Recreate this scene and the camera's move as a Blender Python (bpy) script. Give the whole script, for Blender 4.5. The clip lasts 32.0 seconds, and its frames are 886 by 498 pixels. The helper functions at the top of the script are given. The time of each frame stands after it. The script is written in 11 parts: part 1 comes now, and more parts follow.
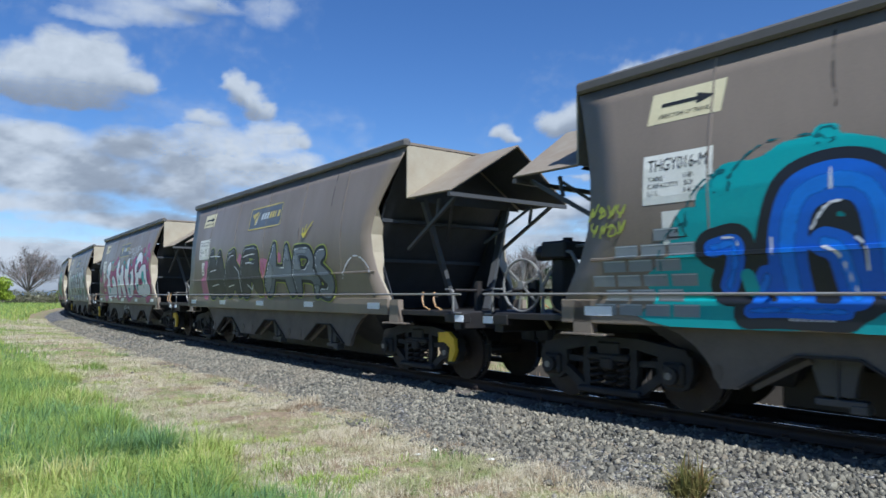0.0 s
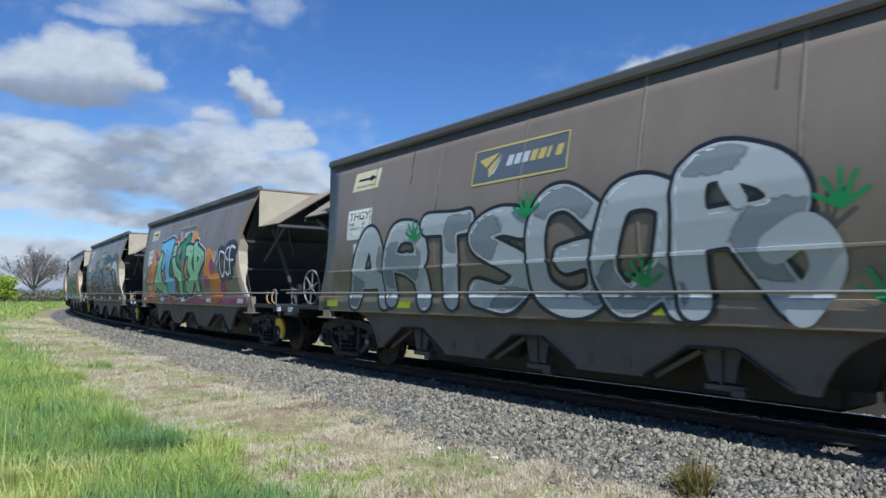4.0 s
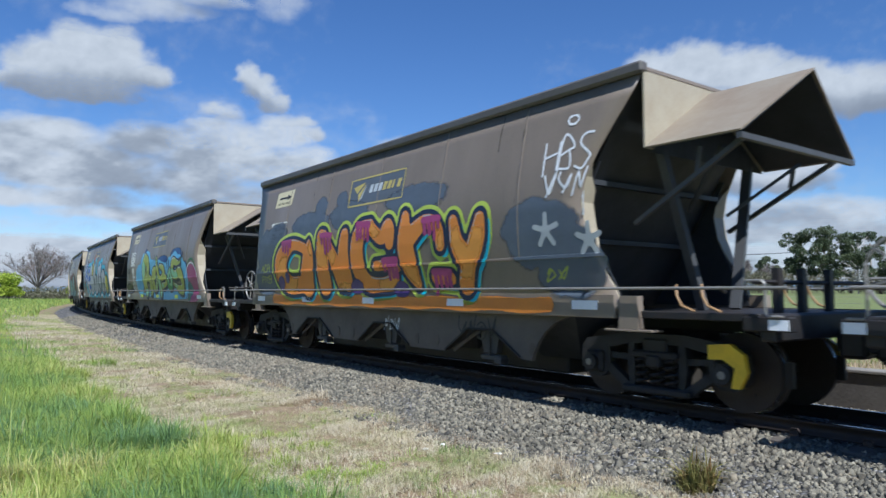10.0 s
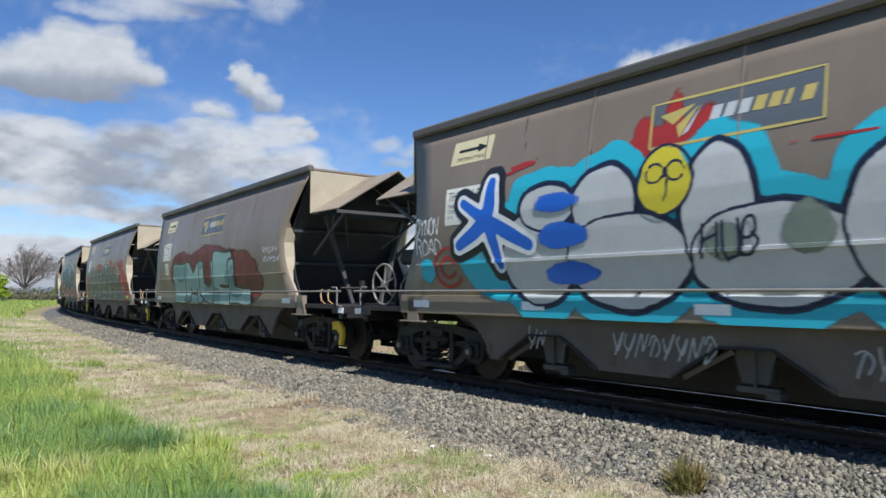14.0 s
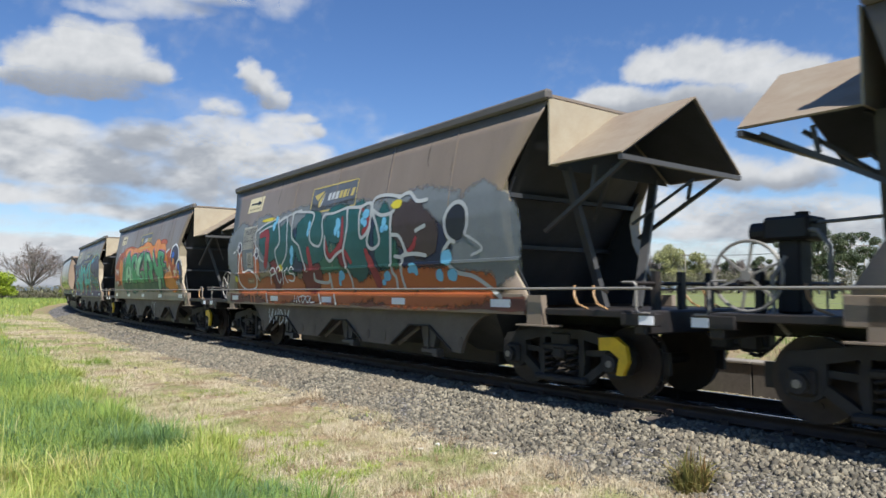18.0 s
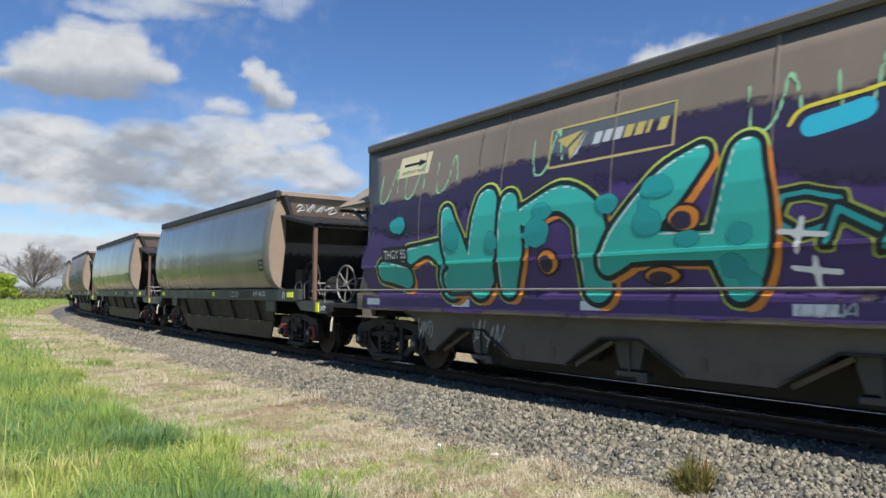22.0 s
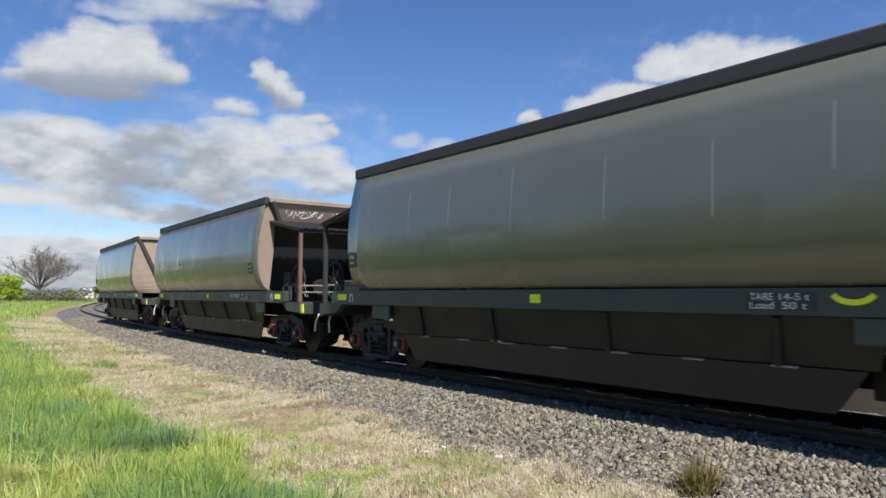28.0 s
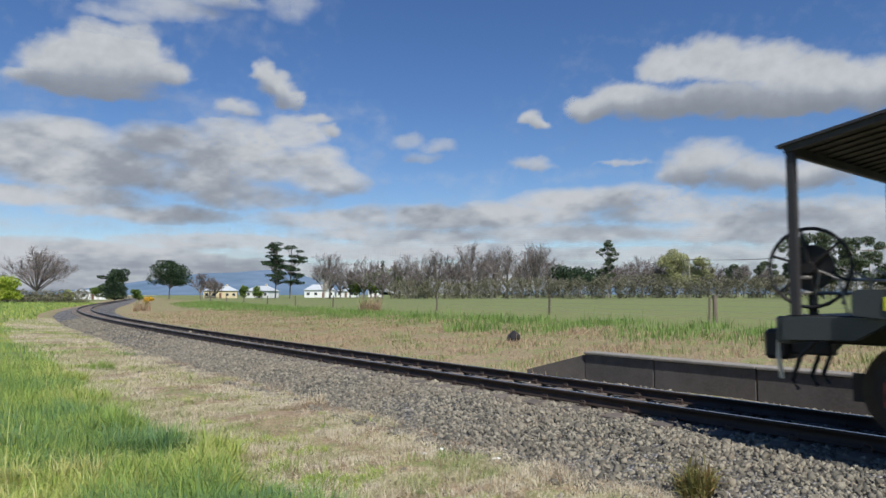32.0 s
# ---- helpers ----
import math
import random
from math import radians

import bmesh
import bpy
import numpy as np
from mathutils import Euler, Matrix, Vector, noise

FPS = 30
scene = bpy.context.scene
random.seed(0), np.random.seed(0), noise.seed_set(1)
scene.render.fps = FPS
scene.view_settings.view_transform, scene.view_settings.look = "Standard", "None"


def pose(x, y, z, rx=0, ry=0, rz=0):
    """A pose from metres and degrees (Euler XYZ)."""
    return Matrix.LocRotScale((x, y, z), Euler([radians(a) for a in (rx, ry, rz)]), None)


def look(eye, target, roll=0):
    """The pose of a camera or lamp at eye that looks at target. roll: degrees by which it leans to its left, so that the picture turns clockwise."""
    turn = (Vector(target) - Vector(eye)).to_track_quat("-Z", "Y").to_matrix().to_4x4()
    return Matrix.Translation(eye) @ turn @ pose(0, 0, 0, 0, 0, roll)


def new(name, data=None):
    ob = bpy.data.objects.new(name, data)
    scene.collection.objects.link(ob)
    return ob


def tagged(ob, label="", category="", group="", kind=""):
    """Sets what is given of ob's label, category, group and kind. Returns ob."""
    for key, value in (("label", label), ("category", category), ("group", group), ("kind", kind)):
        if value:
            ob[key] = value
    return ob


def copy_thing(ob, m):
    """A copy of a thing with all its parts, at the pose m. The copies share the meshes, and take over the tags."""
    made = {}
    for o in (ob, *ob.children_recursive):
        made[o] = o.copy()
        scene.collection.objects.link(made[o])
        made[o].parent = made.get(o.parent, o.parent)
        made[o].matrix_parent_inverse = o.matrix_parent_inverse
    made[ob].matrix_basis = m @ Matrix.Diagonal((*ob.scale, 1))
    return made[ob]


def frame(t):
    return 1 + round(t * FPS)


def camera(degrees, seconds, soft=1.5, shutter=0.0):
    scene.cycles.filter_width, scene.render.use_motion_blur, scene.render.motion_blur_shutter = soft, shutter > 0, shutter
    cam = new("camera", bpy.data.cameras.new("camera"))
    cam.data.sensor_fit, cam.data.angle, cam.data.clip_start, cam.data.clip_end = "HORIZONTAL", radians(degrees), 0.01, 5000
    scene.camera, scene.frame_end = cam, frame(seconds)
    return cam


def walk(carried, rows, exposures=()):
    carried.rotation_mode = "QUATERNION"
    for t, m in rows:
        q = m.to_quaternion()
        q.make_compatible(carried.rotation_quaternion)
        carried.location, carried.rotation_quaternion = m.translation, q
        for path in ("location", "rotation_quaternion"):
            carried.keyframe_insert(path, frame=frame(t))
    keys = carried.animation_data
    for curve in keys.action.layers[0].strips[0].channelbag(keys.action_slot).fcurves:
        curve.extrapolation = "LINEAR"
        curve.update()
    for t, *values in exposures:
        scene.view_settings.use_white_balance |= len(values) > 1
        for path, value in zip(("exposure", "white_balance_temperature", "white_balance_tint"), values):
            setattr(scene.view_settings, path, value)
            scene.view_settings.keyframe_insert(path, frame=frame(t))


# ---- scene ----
# ------------------------------------------------------------------ camera
cam = camera(65.56, 32.0, soft=1.5, shutter=0.12)
walk(cam, [
    (0, pose(0, 0, 1.264, 93.981, -0.191, -0.492)),
    (0.5, pose(0, 0, 1.264, 93.968, -0.171, -0.421)),
    (1, pose(0, 0, 1.264, 93.967, -0.161, -0.330)),
    (1.5, pose(0, 0, 1.264, 93.936, -0.163, -0.253)),
    (2, pose(0, 0, 1.264, 93.914, -0.177, -0.196)),
    (2.5, pose(0, 0, 1.264, 93.877, -0.183, -0.148)),
    (3, pose(0, 0, 1.264, 93.870, -0.186, -0.111)),
    (3.5, pose(0, 0, 1.264, 93.839, -0.165, -0.110)),
    (5.5, pose(0, 0, 1.264, 93.874, -0.137, -0.449)),
    (6, pose(0, 0, 1.264, 93.915, -0.164, -0.476)),
    (6.5, pose(0, 0, 1.264, 93.962, -0.172, -0.482)),
    (7, pose(0, 0, 1.264, 93.968, -0.155, -0.451)),
    (7.5, pose(0, 0, 1.264, 93.903, -0.123, -0.396)),
    (8, pose(0, 0, 1.264, 93.800, -0.087, -0.304)),
    (8.5, pose(0, 0, 1.264, 93.686, -0.045, -0.191)),
    (9, pose(0, 0, 1.264, 93.625, -0.034, -0.104)),
    (9.5, pose(0, 0, 1.264, 93.563, -0.027, 0.010)),
    (10, pose(0, 0, 1.264, 93.555, -0.020, 0.097)),
    (10.5, pose(0, 0, 1.264, 93.545, -0.018, 0.143)),
    (11, pose(0, 0, 1.264, 93.556, -0.041, 0.096)),
    (11.5, pose(0, 0, 1.264, 93.599, -0.067, -0.089)),
    (12, pose(0, 0, 1.264, 93.603, -0.081, -0.332)),
    (12.5, pose(0, 0, 1.264, 93.637, -0.102, -0.547)),
    (13, pose(0, 0, 1.264, 93.680, -0.115, -0.680)),
    (13.5, pose(0, 0, 1.264, 93.711, -0.113, -0.748)),
    (14, pose(0, 0, 1.264, 93.703, -0.112, -0.717)),
    (14.5, pose(0, 0, 1.264, 93.648, -0.107, -0.628)),
    (16.5, pose(0, 0, 1.264, 93.538, -0.094, -0.359)),
    (17, pose(0, 0, 1.264, 93.546, -0.089, -0.360)),
    (17.5, pose(0, 0, 1.264, 93.537, -0.087, -0.300)),
    (18, pose(0, 0, 1.264, 93.537, -0.087, -0.300)),
    (18.5, pose(0, 0, 1.264, 93.537, -0.087, -0.300)),
    (19, pose(0, 0, 1.264, 93.537, -0.087, -0.300)),
    (19.5, pose(0, 0, 1.264, 93.537, -0.087, -0.300)),
    (20, pose(0, 0, 1.264, 93.605, -0.083, -0.294)),
    (20.5, pose(0, 0, 1.264, 93.604, -0.075, -0.277)),
    (21, pose(0, 0, 1.264, 93.602, -0.078, -0.242)),
    (21.5, pose(0, 0, 1.264, 93.608, -0.066, -0.203)),
    (22, pose(0, 0, 1.264, 93.601, -0.072, -0.169)),
    (22.5, pose(0, 0, 1.264, 93.600, -0.063, -0.118)),
    (23, pose(0, 0, 1.264, 93.652, -0.073, -0.088)),
    (23.5, pose(0, 0, 1.264, 93.676, -0.072, -0.069)),
    (24, pose(0, 0, 1.264, 93.699, -0.080, -0.019)),
    (24.5, pose(0, 0, 1.264, 93.691, -0.077, 0.033)),
    (25, pose(0, 0, 1.264, 93.715, -0.054, 0.103)),
    (25.5, pose(0, 0, 1.264, 93.724, -0.066, 0.133)),
    (27.5, pose(0, 0, 1.264, 93.771, -0.083, 0.162)),
    (28, pose(0, 0, 1.264, 93.764, -0.080, 0.183)),
    (28.5, pose(0, 0, 1.264, 93.751, -0.097, 0.187)),
    (29, pose(0, 0, 1.264, 93.721, -0.103, 0.209)),
    (29.5, pose(0, 0, 1.264, 93.694, -0.077, 0.235)),
    (30, pose(0, 0, 1.264, 93.695, -0.075, 0.242)),
    (30.5, pose(0, 0, 1.264, 93.729, -0.109, 0.216)),
    (31, pose(0, 0, 1.264, 93.791, -0.113, 0.123)),
    (31.5, pose(0, 0, 1.264, 93.848, -0.144, 0.060)),
    (32, pose(0, 0, 1.264, 93.908, -0.144, 0.000)),
], exposures=[(0, 0.40, 5400, 8), (8, 0.40, 5450, 8), (12, 0.43, 5600, 9), (15, 0.54, 6050, 10), (19, 0.60, 6250, 10), (22, 0.53, 6150, 10), (23, 0.46, 6100, 10), (24, 0.54, 6200, 10), (28, 0.57, 6200, 10), (30, 0.52, 6150, 10), (31, 0.42, 6150, 10), (32, 0.20, 6050, 10)])

# ------------------------------------------------------------------ world and sun
SUN = Vector((0.286, -0.726, 1.0)).normalized()
world = bpy.data.worlds.new("sky")
scene.world = world
world.use_nodes = True
wn = world.node_tree
sky = wn.nodes.new("ShaderNodeTexSky")
sky.sky_type = "NISHITA"
sky.sun_disc = False
sky.sun_elevation = math.asin(SUN.z)
sky.sun_rotation = math.atan2(SUN.x, SUN.y)
sky.air_density, sky.dust_density, sky.ozone_density = 1.0, 0.0, 4.0
wn.nodes["Background"].inputs["Strength"].default_value = 0.082
deep = wn.nodes.new("ShaderNodeHueSaturation")
deep.inputs["Saturation"].default_value = 1.14
deep.inputs["Hue"].default_value = 0.508
wn.links.new(sky.outputs[0], deep.inputs["Color"])
wn.links.new(deep.outputs[0], wn.nodes["Background"].inputs["Color"])
sun = new("sun", bpy.data.lights.new("sun", "SUN"))
sun.data.energy, sun.data.angle, sun.data.color = 5.0, radians(0.6), (1.0, 0.95, 0.87)
sun.matrix_world = look(SUN * 400, (0, 0, 0))

# ------------------------------------------------------------------ small helpers


def node(tree, kind, at=None, **values):
    n = tree.nodes.new(kind)
    for key, v in values.items():
        n.inputs[key.replace("_", " ")].default_value = v
    return n


def link(tree, a, b):
    tree.links.new(a, b)


def ramp(tree, fac, stops):
    r = tree.nodes.new("ShaderNodeValToRGB")
    e = r.color_ramp.elements
    while len(e) < len(stops):
        e.new(0.5)
    for el, (p, c) in zip(e, stops):
        el.position, el.color = p, (*c, 1) if len(c) == 3 else c
    link(tree, fac, r.inputs[0])
    return r.outputs[0]


def mix(tree, fac, a, b, blend="MIX"):
    m = tree.nodes.new("ShaderNodeMix")
    m.data_type, m.blend_type = "RGBA", blend
    for slot, v in ((0, fac), (6, a), (7, b)):
        if isinstance(v, (int, float)):
            m.inputs[slot].default_value = v
        elif isinstance(v, tuple):
            m.inputs[slot].default_value = (*v, 1)
        else:
            link(tree, v, m.inputs[slot])
    return m.outputs[2]


def noise_tex(tree, scale, detail=4, rough=0.6, coords=None, stretch=None):
    n = node(tree, "ShaderNodeTexNoise", Scale=scale, Detail=detail, Roughness=rough)
    if coords is not None:
        if stretch:
            mp = tree.nodes.new("ShaderNodeMapping")
            mp.inputs["Scale"].default_value = stretch
            link(tree, coords, mp.inputs[0])
            coords = mp.outputs[0]
        link(tree, coords, n.inputs["Vector"])
    return n.outputs[0]


def material(name, base, rough=0.6, metal=0.0, dirt=None, dirt_amount=0.35, scale=2.0, fine=40.0, bump=0.0, streaks=False, spec=0.5, vary=0.0, coat=0.0, gloss=0.3, dent=0.0):
    """Painted or raw surface with large stains, fine grain, and a little relief."""
    m = bpy.data.materials.new(name)
    m.use_nodes = True
    t = m.node_tree
    b = t.nodes["Principled BSDF"]
    geo = t.nodes.new("ShaderNodeTexCoord").outputs["Object"]
    dark = dirt or tuple(c * 0.55 for c in base)
    big = noise_tex(t, scale, 5, 0.65, geo, (1, 1, 0.22) if streaks else None)
    small = noise_tex(t, fine, 3, 0.6, geo)
    col = mix(t, ramp(t, big, [(0.35, (0, 0, 0)), (0.75, (dirt_amount,) * 3)]), base, dark)
    col = mix(t, ramp(t, small, [(0.3, (0, 0, 0)), (0.8, (0.35,) * 3)]), col, tuple(min(1, c * 1.3 + 0.004) for c in base))
    if vary:
        oi = t.nodes.new("ShaderNodeObjectInfo").outputs["Random"]
        col = mix(t, 1.0, col, ramp(t, oi, [(0, (1 - vary,) * 3), (1, (1 + vary,) * 3)]), "MULTIPLY")
    link(t, col, b.inputs["Base Color"])
    link(t, ramp(t, big, [(0.3, (max(0, rough - 0.08),) * 3), (0.8, (min(1, rough + 0.15),) * 3)]), b.inputs["Roughness"])
    b.inputs["Metallic"].default_value = metal
    b.inputs["Specular IOR Level"].default_value = spec
    b.inputs["Coat Weight"].default_value = coat
    b.inputs["Coat Roughness"].default_value = gloss
    if bump:
        bp = node(t, "ShaderNodeBump", Strength=bump, Distance=0.01)
        link(t, small, bp.inputs["Height"])
        if dent:
            wave = node(t, "ShaderNodeBump", Strength=dent, Distance=0.05)
            link(t, noise_tex(t, 0.9, 2, 0.4, geo), wave.inputs["Height"])
            link(t, wave.outputs[0], bp.inputs["Normal"])
            link(t, wave.outputs[0], b.inputs["Coat Normal"])
        link(t, bp.outputs[0], b.inputs["Normal"])
    return m


def mesh_object(name, bm, mat, parent=None, label=""):
    me = bpy.data.meshes.new(name)
    bm.normal_update()
    bm.to_mesh(me)
    bm.free()
    me.materials.append(mat)
    ob = new(name, me)
    if parent is not None:
        ob.parent = parent
    if label:
        ob["label"] = label
    return ob


def part(name, bm, mat, parent, label="", smooth=False):
    ob = mesh_object(name, bm, mat, parent, label)
    if smooth:
        for p in ob.data.polygons:
            p.use_smooth = True
    return ob


def empty(name):
    return new(name)


def from_arrays(name, verts, faces, mat, parent=None, smooth=False):
    me = bpy.data.meshes.new(name)
    verts = np.asarray(verts, dtype=np.float32)
    faces = np.asarray(faces, dtype=np.int32)
    me.vertices.add(len(verts))
    me.vertices.foreach_set("co", verts.ravel())
    n, k = faces.shape
    me.loops.add(n * k)
    me.loops.foreach_set("vertex_index", faces.ravel())
    me.polygons.add(n)
    me.polygons.foreach_set("loop_start", np.arange(0, n * k, k, dtype=np.int32))
    me.update(calc_edges=True)
    if smooth:
        me.polygons.foreach_set("use_smooth", np.ones(n, dtype=bool))
    me.materials.append(mat)
    ob = new(name, me)
    if parent is not None:
        ob.parent = parent
    return ob


def box(bm, x0, x1, y0, y1, z0, z1, bevel=0.0):
    vs = [bm.verts.new((x, y, z)) for z in (z0, z1) for y in (y0, y1) for x in (x0, x1)]
    fs = [bm.faces.new([vs[i] for i in ids]) for ids in ((0, 2, 3, 1), (4, 5, 7, 6), (0, 1, 5, 4), (2, 6, 7, 3), (0, 4, 6, 2), (1, 3, 7, 5))]
    if bevel:
        bmesh.ops.bevel(bm, geom=list({e for f in fs for e in f.edges}), offset=bevel, segments=1, affect="EDGES")
    return bm


def beam(bm, a, b, w, h, up=(0, 0, 1)):
    """A square bar from a to b."""
    a, b = Vector(a), Vector(b)
    d = (b - a).normalized()
    s = d.cross(Vector(up))
    if s.length < 1e-4:
        s = d.cross(Vector((1, 0, 0)))
    s.normalize()
    u = s.cross(d)
    vs = [bm.verts.new(p + s * i * w / 2 + u * j * h / 2) for p in (a, b) for i, j in ((-1, -1), (1, -1), (1, 1), (-1, 1))]
    for ids in ((3, 2, 1, 0), (4, 5, 6, 7), (0, 1, 5, 4), (1, 2, 6, 5), (2, 3, 7, 6), (3, 0, 4, 7)):
        bm.faces.new([vs[i] for i in ids])
    return bm


def tube(bm, pts, r, sides=8, closed=False):
    pts = [Vector(p) for p in pts]
    rings = []
    n = len(pts)
    rad = r if isinstance(r, (list, tuple)) else [r] * n
    for i, p in enumerate(pts):
        if closed:
            d = pts[(i + 1) % n] - pts[i - 1]
        else:
            d = pts[min(i + 1, n - 1)] - pts[max(i - 1, 0)]
        d.normalize()
        s = d.orthogonal().normalized() if abs(d.z) > 0.95 else d.cross(Vector((0, 0, 1))).normalized()
        u = s.cross(d)
        rings.append([bm.verts.new(p + (s * math.cos(a) + u * math.sin(a)) * rad[i]) for a in [2 * math.pi * k / sides for k in range(sides)]])
    for i in range(n if closed else n - 1):
        A, B = rings[i], rings[(i + 1) % n]
        for k in range(sides):
            bm.faces.new((A[k], A[(k + 1) % sides], B[(k + 1) % sides], B[k]))
    if not closed:
        bm.faces.new(rings[0][::-1])
        bm.faces.new(rings[-1])
    return bm


def disc(bm, c, axis, r, h, sides=24, inner=0.0):
    """A short cylinder (or ring) round c along axis."""
    c, ax = Vector(c), Vector(axis).normalized()
    s = ax.orthogonal().normalized()
    u = ax.cross(s)
    ring = lambda rr, o: [bm.verts.new(c + ax * o + (s * math.cos(a) + u * math.sin(a)) * rr) for a in [2 * math.pi * k / sides for k in range(sides)]]
    A, B = ring(r, -h / 2), ring(r, h / 2)
    for k in range(sides):
        j = (k + 1) % sides
        bm.faces.new((A[k], A[j], B[j], B[k]))
    if inner:
        C, D = ring(inner, -h / 2), ring(inner, h / 2)
        for k in range(sides):
            j = (k + 1) % sides
            bm.faces.new((C[j], C[k], D[k], D[j]))
            bm.faces.new((A[j], A[k], C[k], C[j]))
            bm.faces.new((B[k], B[j], D[j], D[k]))
    else:
        bm.faces.new(A[::-1])
        bm.faces.new(B)
    return bm


def plate(bm, outline, y0, y1):
    """An outline in x and z, made thick from y0 to y1."""
    A = [bm.verts.new((x, y0, z)) for x, z in outline]
    B = [bm.verts.new((x, y1, z)) for x, z in outline]
    n = len(outline)
    for k in range(n):
        j = (k + 1) % n
        bm.faces.new((A[k], A[j], B[j], B[k]))
    bm.faces.new(A[::-1])
    bm.faces.new(B)
    bmesh.ops.recalc_face_normals(bm, faces=bm.faces)
    return bm


def sheet(bm, corners, thick):
    """A flat panel of four corners, with thickness."""
    p = [Vector(c) for c in corners]
    n = (p[1] - p[0]).cross(p[2] - p[0]).normalized() * thick / 2
    A = [bm.verts.new(c - n) for c in p]
    B = [bm.verts.new(c + n) for c in p]
    m = len(p)
    for k in range(m):
        j = (k + 1) % m
        bm.faces.new((A[k], A[j], B[j], B[k]))
    bm.faces.new(A[::-1])
    bm.faces.new(B)
    return bm


# ------------------------------------------------------------------ the line of the track
NODES = (-120, -80, -60, -45, -30, -15, 0, 15)
BEND = (-0.00012, 0.00213, 0.00386, 0.00294, 0.00277, 0.00173, 0.00268, 0.00323)
STEP = 0.25
LS = np.arange(-420, 340, STEP)
_h = np.cumsum(np.interp(LS, NODES, BEND)) * STEP
_i0 = int(np.searchsorted(LS, 0))
LH = _h - _h[_i0] - 0.91593
LX = np.cumsum(np.cos(LH)) * STEP
LY = np.cumsum(np.sin(LH)) * STEP
LX, LY = LX - LX[_i0] + 1.8942, LY - LY[_i0] + 9.9188


def on_line(s, off=0.0, z=0.0):
    """A point s metres along the track and off metres to the near side of it."""
    h = np.interp(s, LS, LH)
    return Vector((float(np.interp(s, LS, LX) + math.sin(h) * off), float(np.interp(s, LS, LY) - math.cos(h) * off), z))


def line_coords(x, y):
    """Arrays: the way along the track and the distance off it (near side positive)."""
    x, y = np.asarray(x, float).ravel(), np.asarray(y, float).ravel()
    s, o = np.empty(len(x)), np.empty(len(x))
    tx, ty, th, ts = LX[::8], LY[::8], LH[::8], LS[::8]
    for a in range(0, len(x), 4000):
        b = slice(a, a + 4000)
        dx, dy = x[b, None] - tx[None], y[b, None] - ty[None]
        i = np.argmin(dx * dx + dy * dy, axis=1)
        r = np.arange(len(i))
        ex, ey = dx[r, i], dy[r, i]
        along = ex * np.cos(th[i]) + ey * np.sin(th[i])
        s[b] = ts[i] + along
        o[b] = ex * np.sin(th[i]) - ey * np.cos(th[i])
    return s, o


def ground_z(o, s=None):
    """Lie of the land by the distance off the track."""
    o = np.asarray(o, float)
    z = np.interp(o, (-420, -230, -140, -60, -22, -15, -8, -4.2, -2.6, 2.4, 3.2, 5.5, 9, 30), (3.0, 2.2, 1.25, 0.45, 0.05, 0.0, -0.22, -0.42, -0.50, -0.46, -0.42, -0.40, -0.36, -0.2))
    return z


def progress(t):
    """How far the train has come since the start."""
    u = t / 32
    return 9.19195 * t + 100 * (-0.288664 * u**2 + 0.160836 * u**3 + 0.003575 * u**4 + 0.00705 * u**5)


# ------------------------------------------------------------------ materials
BROWN = material("brown_paint", (0.225, 0.178, 0.134), 0.40, 0, (0.105, 0.082, 0.062), 0.55, 0.9, 60, 0.05, streaks=True, coat=0.08)
CAPPAINT = material("roof_cap_paint", (0.11, 0.098, 0.086), 0.5, 0, None, 0.4, 2, 50)
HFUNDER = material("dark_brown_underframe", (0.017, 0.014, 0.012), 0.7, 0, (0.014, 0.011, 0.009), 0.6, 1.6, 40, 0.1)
UNDER = material("underframe_paint", (0.12, 0.102, 0.083), 0.65, 0, (0.05, 0.042, 0.035), 0.6, 1.6, 40, 0.1)
CREAM = material("cream_paint", (0.37, 0.32, 0.23), 0.55, 0, (0.24, 0.17, 0.10), 0.55, 2.5, 50, 0.05)
HOODTOP = material("hood_paint", (0.26, 0.215, 0.155), 0.6, 0, (0.15, 0.09, 0.055), 0.6, 2.0, 50, 0.05)
# dark end sheets; also the near-black that paints shade into hoods and recesses
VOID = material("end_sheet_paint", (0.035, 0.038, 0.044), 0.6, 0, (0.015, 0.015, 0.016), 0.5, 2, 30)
STRUT = material("strut_paint", (0.065, 0.065, 0.066), 0.5, 0, None, 0.4, 3, 50)
PIPE = material("worn_pipe", (0.26, 0.245, 0.22), 0.45, 0.2, (0.12, 0.10, 0.08), 0.5, 5, 60)
HOSE = material("orange_hose", (0.36, 0.21, 0.09), 0.5, 0, None, 0.3, 6, 50)
HOSEW = material("pale_hose", (0.62, 0.57, 0.46), 0.5, 0, None, 0.3, 6, 50)
BLACKIRON = material("black_iron", (0.017, 0.017, 0.018), 0.55, 0.2, (0.05, 0.03, 0.018), 0.5, 4, 40, 0.1)
CASTIRON = material("cast_bogie_steel", (0.024, 0.023, 0.022), 0.7, 0.0, (0.016, 0.013, 0.011), 0.6, 3, 40, 0.15)
REDDISH = material("red_axlebox_paint", (0.23, 0.03, 0.03), 0.5, 0, (0.13, 0.03, 0.025), 0.5, 5, 40)
YELLOW = material("yellow_paint", (0.75, 0.50, 0.02), 0.45, 0, (0.3, 0.2, 0.03), 0.45, 6, 50)
TREAD = material("polished_steel", (0.55, 0.55, 0.56), 0.22, 1.0, None, 0.2, 8, 80)
WHEELSTEEL = material("rusty_wheel_steel", (0.055, 0.042, 0.034), 0.6, 0.3, (0.03, 0.02, 0.014), 0.5, 4, 50)
WHITEPLATE = material("white_sticker", (0.72, 0.70, 0.62), 0.5, 0, (0.5, 0.46, 0.36), 0.4, 3, 40)
